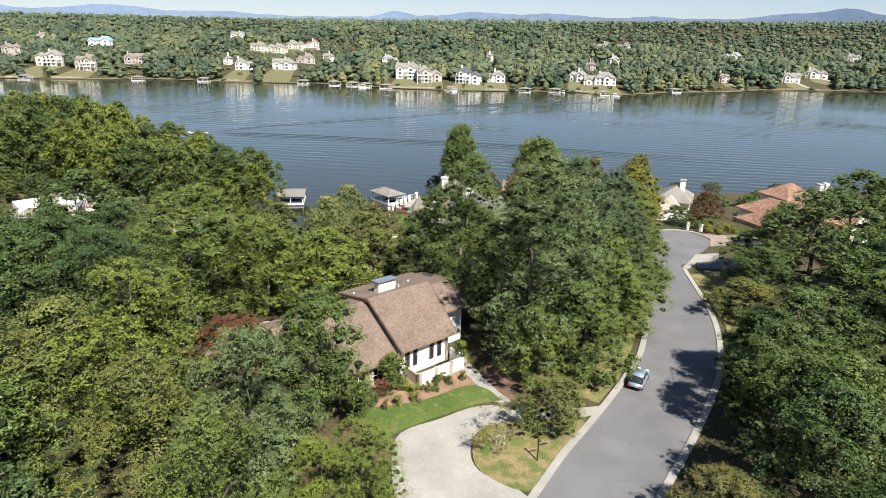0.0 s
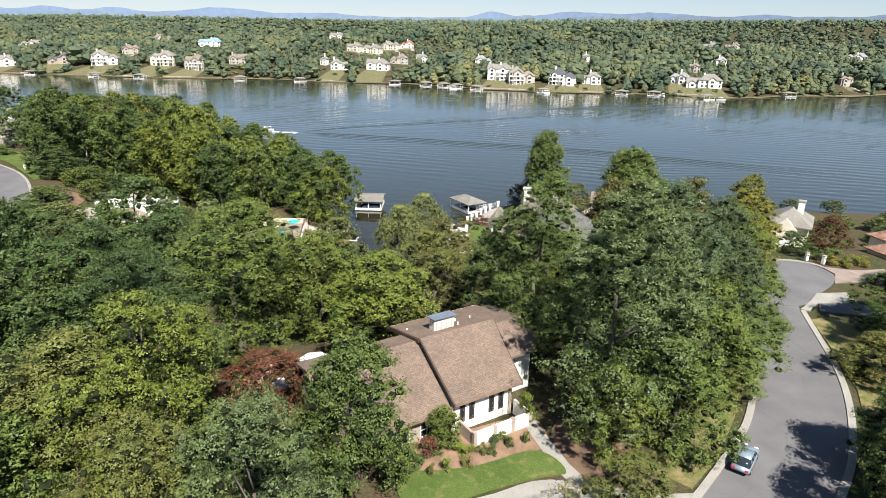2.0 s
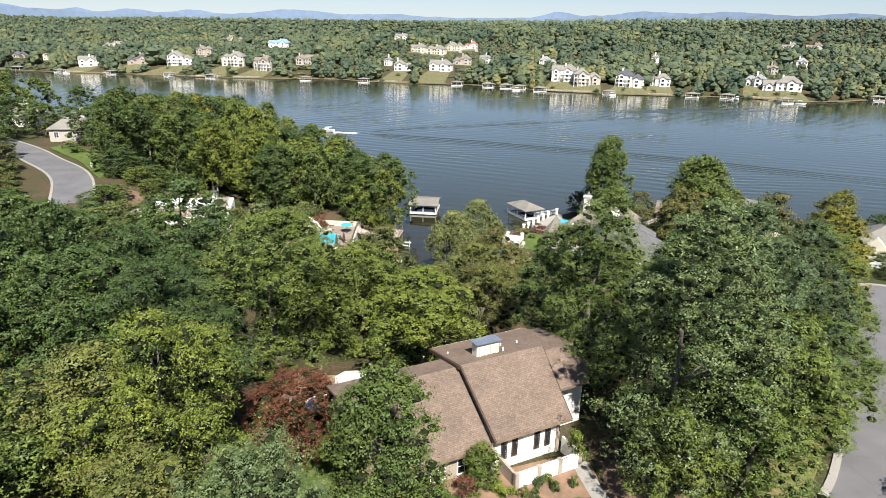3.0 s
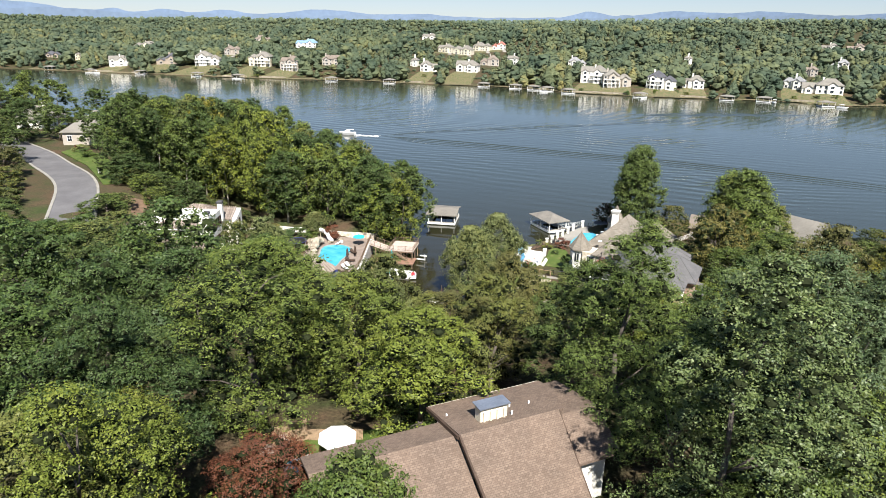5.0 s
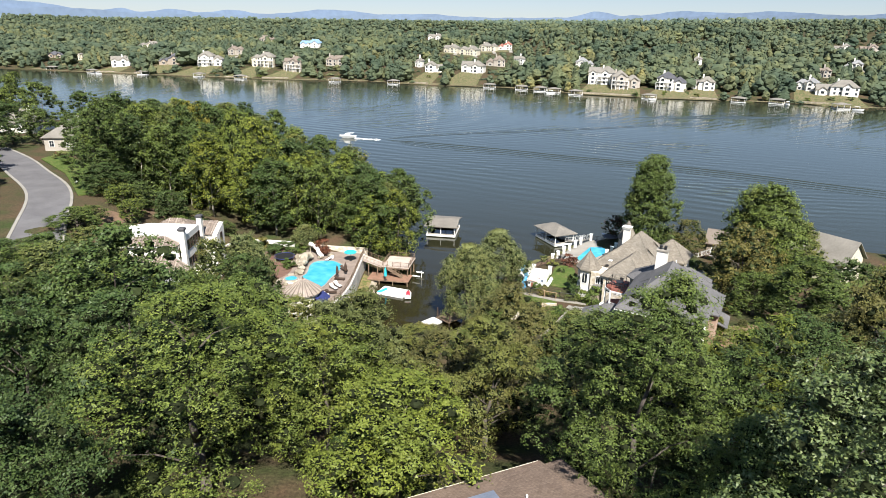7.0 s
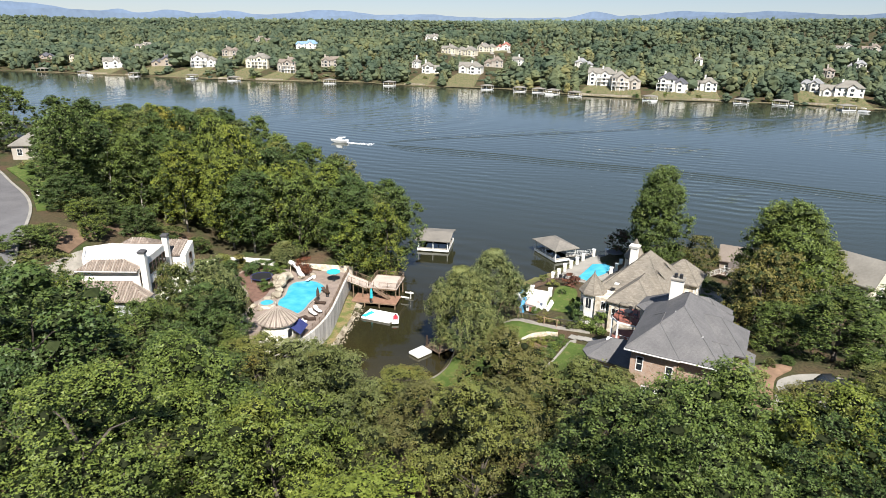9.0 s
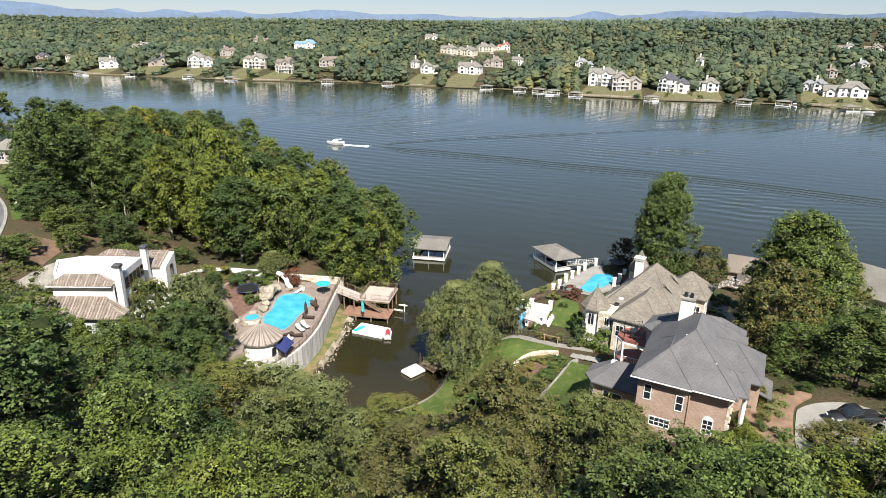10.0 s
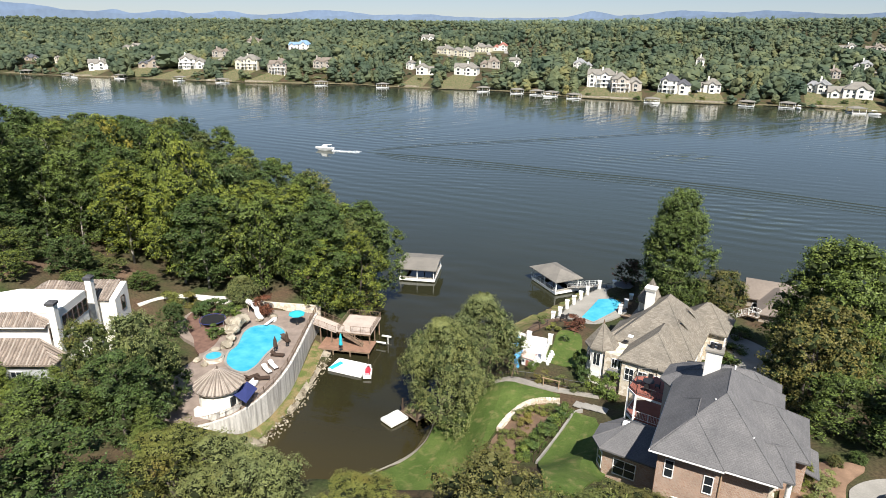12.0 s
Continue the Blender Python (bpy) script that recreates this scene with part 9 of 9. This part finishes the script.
def mailbox(x, y, turn):
    ob = thing("mailbox", pose(x, y, height(x, y) + 0.1, 0, 0, turn), "white brick mailbox pillar by the kerb", "mailbox", "mailboxes")
    part("pillar", box(-0.22, -0.22, 0, 0.22, 0.22, 1.25, bevel=0.02), M["white"], ob)
    part("cap", box(-0.27, -0.27, 1.25, 0.27, 0.27, 1.35), M["old_concrete"], ob)
    part("door", box(-0.13, -0.25, 0.8, 0.13, -0.22, 1.05), M["iron"], ob)


for x, y, t in ((41.2, 103.8, 20), (43.2, 102.9, 40), (32.7, 71.8, -20), (-113.2, 129.2, 40)):
    mailbox(x, y, t)


# ---------------------------------------------------------------- houses of the far shore
FAR_STYLE = {
    "dark": ("taupe", "dark_plain", 1), "cream": ("cream", "tan_plain", 2), "white": ("white", "tan_plain", 2), "brick": ("taupe", "dark_plain", 2), "white3": ("white", "tan_plain", 3),
    "cream3": ("cream", "tan_plain", 3), "brick3": ("tan_wall", "brown_plain", 3), "tan": ("tan_wall", "brown_plain", 2), "blue": ("white", "blue_metal", 2), "red": ("white", "red_metal", 2),
    "grey": ("white", "grey_plain", 2), "tan3": ("tan_wall", "tan_plain", 3), "dark3": ("white", "dark_plain", 3),
}
FAR_WORDS = {"dark": "low dark house", "cream": "cream house with a tan roof", "white": "white house with a pale roof", "brick": "taupe house with a dark roof", "white3": "tall white lake house with porches",
             "cream3": "tall cream lake house with porches", "brick3": "tall brown lake house with arched porches", "tan": "tan house with a brown roof", "blue": "white house with a blue metal roof",
             "red": "white house with a red roof", "grey": "white house with a grey roof", "tan3": "tall tan lake house with porches", "dark3": "tall white house with a dark roof"}


def lake_house(x, y, w, style, i):
    """A far house of two or three masses with steep roofs, front gables and a porch; its front looks to the lake along -y."""
    rng = random.Random(i * 7 + 1)
    wall_mat, roof_mat, storeys = FAR_STYLE[style]
    g = height(x, y)
    turn = rng.uniform(-16, 16) + math.degrees(math.atan2(-x, y)) * 0.5
    h = thing("lake_house", pose(x, y, g, 0, 0, turn), FAR_WORDS[style] + " on the far shore", "house", "far shore houses")
    side = rng.choice((-1, 1))
    d = min(max(w * 0.55, 7), 12)
    e = 3.0 * storeys
    cut_at = side * w * rng.uniform(0.08, 0.2)                      # the main mass ends here, the wing goes on
    m0, m1 = (-w / 2, cut_at) if side > 0 else (cut_at, w / 2)
    n0, n1 = (cut_at, w / 2) if side > 0 else (-w / 2, cut_at)
    low, back = e - rng.choice((0.0, 1.2, 2.6)) * (storeys > 1), rng.uniform(0.6, 2.4)
    part("wall", box(m0, 0, -3.5, m1, d, e), M[wall_mat], h)
    part("roof", hip(m0, 0, m1, d, e, min(4.8, d * 0.42, (m1 - m0) * 0.48), 0.5, 0.2), M[roof_mat], h)
    part("wall", box(n0 - (0.3 if side > 0 else 0), back, -3.5, n1 + (0.3 if side < 0 else 0), d * 0.94, low), M[wall_mat], h)
    part("roof", (hip if rng.random() < 0.6 else gable)(n0 - (2.0 if side > 0 else 0), back, n1 + (2.0 if side < 0 else 0), d * 0.94, low, min(3.9, d * 0.4), 0.45, 0.2), M[roof_mat], h)
    spots = [((m0 + m1) / 2 + rng.uniform(-0.12, 0.12) * (m1 - m0), min(w * rng.uniform(0.22, 0.32), (m1 - m0) * 0.7), 1.5, 0, e)]
    if w > 14:
        spots.append(((n0 + n1) / 2, (n1 - n0) * 0.55, 1.1, back, low))
    for cx, ww, out, at, top in spots:
        part("wall", box(cx - ww / 2, at - out, -3.5, cx + ww / 2, at, top), M[wall_mat], h)
        part("gable_roof", gable(cx - ww / 2, at - out - 0.2, cx + ww / 2, d * 0.5, top, ww * 0.42, 0.35, 0.18, "y"), M[roof_mat], h)
        part("gable_wall", hull([(cx + k * ww / 2, at - out + o, top) for k in (-1, 1) for o in (0.05, 0.3)] + [(cx, at - out + o, top + ww * 0.41) for o in (0.05, 0.3)]), M[wall_mat], h)
        for s in range(storeys):
            if 1.6 + 3.0 * s < top - 0.8:
                window(h, cx, at - out - 0.01, 1.7 + 3.0 * s, 0, min(ww * 0.5, 2.2), 1.8, 2, 1)
    part("chimney", box(m0 + (m1 - m0) * 0.25 - 0.6, d * 0.55, e, m0 + (m1 - m0) * 0.25 + 0.6, d * 0.55 + 1, e + 5.6), M[wall_mat], h)
    n = max(2, round(w / 3.2))
    for s in range(storeys):
        for k in range(n):
            px = -w / 2 + w * (k + 0.5) / n
            wing = n0 <= px <= n1
            if abs(px - cut_at) < 0.9 or any(abs(px - c[0]) < c[1] / 2 + 0.8 for c in spots) or (wing and 1.7 + 3.0 * s > low - 0.9):
                continue
            window(h, px, (back if wing else 0) - 0.01, 1.7 + 3.0 * s, 0, 1.4, 1.9, 2, 1)
    if storeys == 3:
        for s in (1, 2):
            part("porch", box(m0, -2.6, 3.0 * s - 0.2, m1, -0.05, 3.0 * s), M["trim"], h)
        for k in range(n // 2 + 2):
            px = m0 + 0.2 + (m1 - m0 - 0.4) * k / (n // 2 + 1)
            part("column", box(px - 0.16, -2.55, -2.5, px + 0.16, -2.25, 6.0), M["trim"], h)
    return h


FAR_ROW = [(-638, 584, 23, "dark"), (-587, 570, 8, "cream"), (-512, 548, 19, "white"), (-467, 566, 23, "brick"), (-422, 569, 23, "white3"), (-367, 576, 23, "cream3"), (-331, 570, 20, "brick3"), (-308, 613, 17, "tan"), (-225, 629, 8, "white"), (-197, 596, 16, "white"), (-162, 602, 21, "white"), (-158, 676, 19, "tan"), (-143, 719, 12, "white"), (-74, 720, 18, "grey"), (-43, 567, 21, "white3"), (-23, 556, 22, "tan3"), (10, 556, 21, "dark3"), (34, 564, 17, "white"), (107, 578, 15, "grey"), (125, 563, 27, "white"), (141, 690, 12, "tan")]
FAR_HILL = [(-663, 751, 30, "cream"), (-539, 849, 24, "tan"), (-432, 782, 30, "blue"), (-336, 998, 23, "white"), (-247, 800, 19, "cream"), (-221, 788, 24, "cream"), (-212, 847, 22, "cream"), (-192, 860, 18, "red"), (38, 764, 8, "white"), (220, 991, 22, "white"), (181, 763, 16, "grey"), (255, 1005, 21, "tan"), (333, 900, 19, "grey"), (383, 918, 25, "grey"), (262, 635, 11, "tan"), (339, 660, 17, "white"), (377, 685, 21, "white"), (562, 937, 18, "white"), (-461, 664, 18, "tan")]
for i, (x, y, w, s) in enumerate(FAR_ROW + FAR_HILL):
    lake_house(x, y, w, s, i)
    FAR_VIEWS.append((x, y, w))
    FAR_CLEARINGS.append((x, y - 3, w * 0.6 + 4))
    if i < len(FAR_ROW):
        edge = float(np.interp(x, [p[0] for p in FAR_SHORE[:-2]], [p[1] for p in FAR_SHORE[:-2]]))
        wide = w * (0.75, 0.5, 0.62, 0.42)[i % 4] + 3
        if y - edge < 60:
            FAR_CLEARINGS.append((x, (edge + y) / 2, wide * 0.75))
            drape("lawn", [(x - wide, edge + 4), (x + wide, edge + 4), (x + w * 0.5, y + 1), (x - w * 0.5, y + 1)], M["far_lawn"], "sloping lawn between a far lake house and the shore", "lawn", 0.15, 8.0)
            if i % 3 != 1:
                solo("garden_wall", box(-wide * 0.8, -0.4, -1.5, wide * 0.8, 0.4, 1.2), M["riprap"], "low stone wall below a far lake house", "wall", pose(x, edge + 5, height(x, edge + 5), 0, 0, math.degrees(math.atan2(-x, y)) * 0.5), "far shore walls")
    else:
        drape("driveway", [(x + w * 0.3, y - 1), (x + w * 0.3 + 4, y - 1), (x + w * 0.5 + 8, y - 26), (x + w * 0.5 + 3, y - 26)], M["concrete"], "pale drive beside a hillside house", "driveway", 0.15, 8.0)
        drape("lawn", ring(x, y - 12, w * 0.55, 12, 11), M["far_lawn"], "lawn in front of a hillside house", "lawn", 0.12, 8.0)
bank = [p for p in FAR_SHORE if -700 < p[0] < 450]
drape("shore_bank", [(x, y + 1) for x, y in bank] + [(x, y + 7 + 3 * math.sin(x * 0.06)) for x, y in smooth_line(bank, 4)[::-1]], M["far_bank"], "bare earth and dry grass bank along the far shore", "bank", 0.12, 9.0)
far_docks = [(-579, 526), (-515, 514), (-464, 524), (-403, 528), (-357, 526), (-270, 541), (-216, 546), (-132, 552), (-104, 548), (-88, 544), (-76, 538), (-58, 529), (-4, 523), (57, 531), (82, 533), (119, 520), (192, 567)]
first = boathouse(pose(far_docks[0][0], far_docks[0][1], 0, 0, 0, 10), 9, 7, 3.2, 1.0, "tan_plain", "small roofed boat dock on the far shore", True, "trim", group="far docks")
for i, (x, y) in enumerate(far_docks[1:]):
    copy_thing(first, pose(x, y, 0, 0, 0, (i * 37) % 40 - 20))
for i, (x, y) in enumerate(((-505, 511), (-78, 531), (-2, 518), (88, 527), (-398, 522), (128, 514))):
    ob = thing("pontoon_boat", pose(x, y, 0.1, 0, 0, 80 + i * 31), "white boat moored on the far shore", "boat", "moored boats")
    part("hull", hull([(-1.2, -3.4, 0), (1.2, -3.4, 0), (-1.2, 2.4, 0), (1.2, 2.4, 0), (-1.3, -3.4, 0.9), (1.3, -3.4, 0.9), (-1.2, 2.4, 1.0), (1.2, 2.4, 1.0), (0, 3.8, 1.0)]), M["canvas"], ob)
    part("canopy", box(-1.1, -2.2, 2.4, 1.1, 0.8, 2.5), M["canvas"], ob)
    for px in (-1.0, 1.0):
        for py in (-2.0, 0.6):
            part("canopy_post", tube(bmesh.new(), (px, py, 0.8), (px, py, 2.4), 0.05, n=4), M["metal"], ob)
far_woods("far_woods", 21, 4600, 525, 1000, 0.1, 13.0, 24, M["woods"], "dense green woods along the far shore", 1.1, 4)
far_woods("far_woods", 22, 1700, 530, 1000, 0.1, 11.5, 24, M["woods_warm"], "olive and yellowing trees among the far woods", 1.1, 4)
far_woods("hill_woods", 23, 5200, 950, 1900, 0.13, 14, 10, M["woods"], "green woods on the hills behind the far shore", 1.3, 2)
far_woods("hill_woods", 24, 5200, 1800, 4200, 0.2, 17, 4, M["canopy"], "distant woods tinted pale with haze out to the mountains", 1.5, 1)


def far_shore_trees():
    """Single trees and shrubs that break up the gardens along the far shore."""
    rng = random.Random(71)
    line = smooth_line([p for p in FAR_SHORE if -700 < p[0] < 560], 4)
    x = -560.0
    while x < 420:
        x += rng.uniform(9, 26)
        i = min(range(len(line)), key=lambda j: abs(line[j][0] - x))
        y = line[i][1] + rng.choice((5, 7, 9, 14, 20, 27)) + rng.uniform(-1, 2)
        lane = any(abs(x - hx * y / hy) < hw * 0.5 + 3.5 and y < hy + 8 and hy < 640 for hx, hy, hw in FAR_VIEWS)
        if edge_gap(np.array([x]), np.array([y]), FAR_SHORE)[0] < 3:
            continue
        g = height(x, y)
        colour = rng.choice((MID, DARK, DARK, MID, OLIVE, OLIVE, GREY, RUST))
        if lane:
            if rng.random() < 0.7:
                tree("shrub", x, y, g + rng.uniform(2.0, 3.2), rng.uniform(1.6, 2.8), colour, "far shore trees", seed=int(x * 7) % 97)


far_shore_trees()
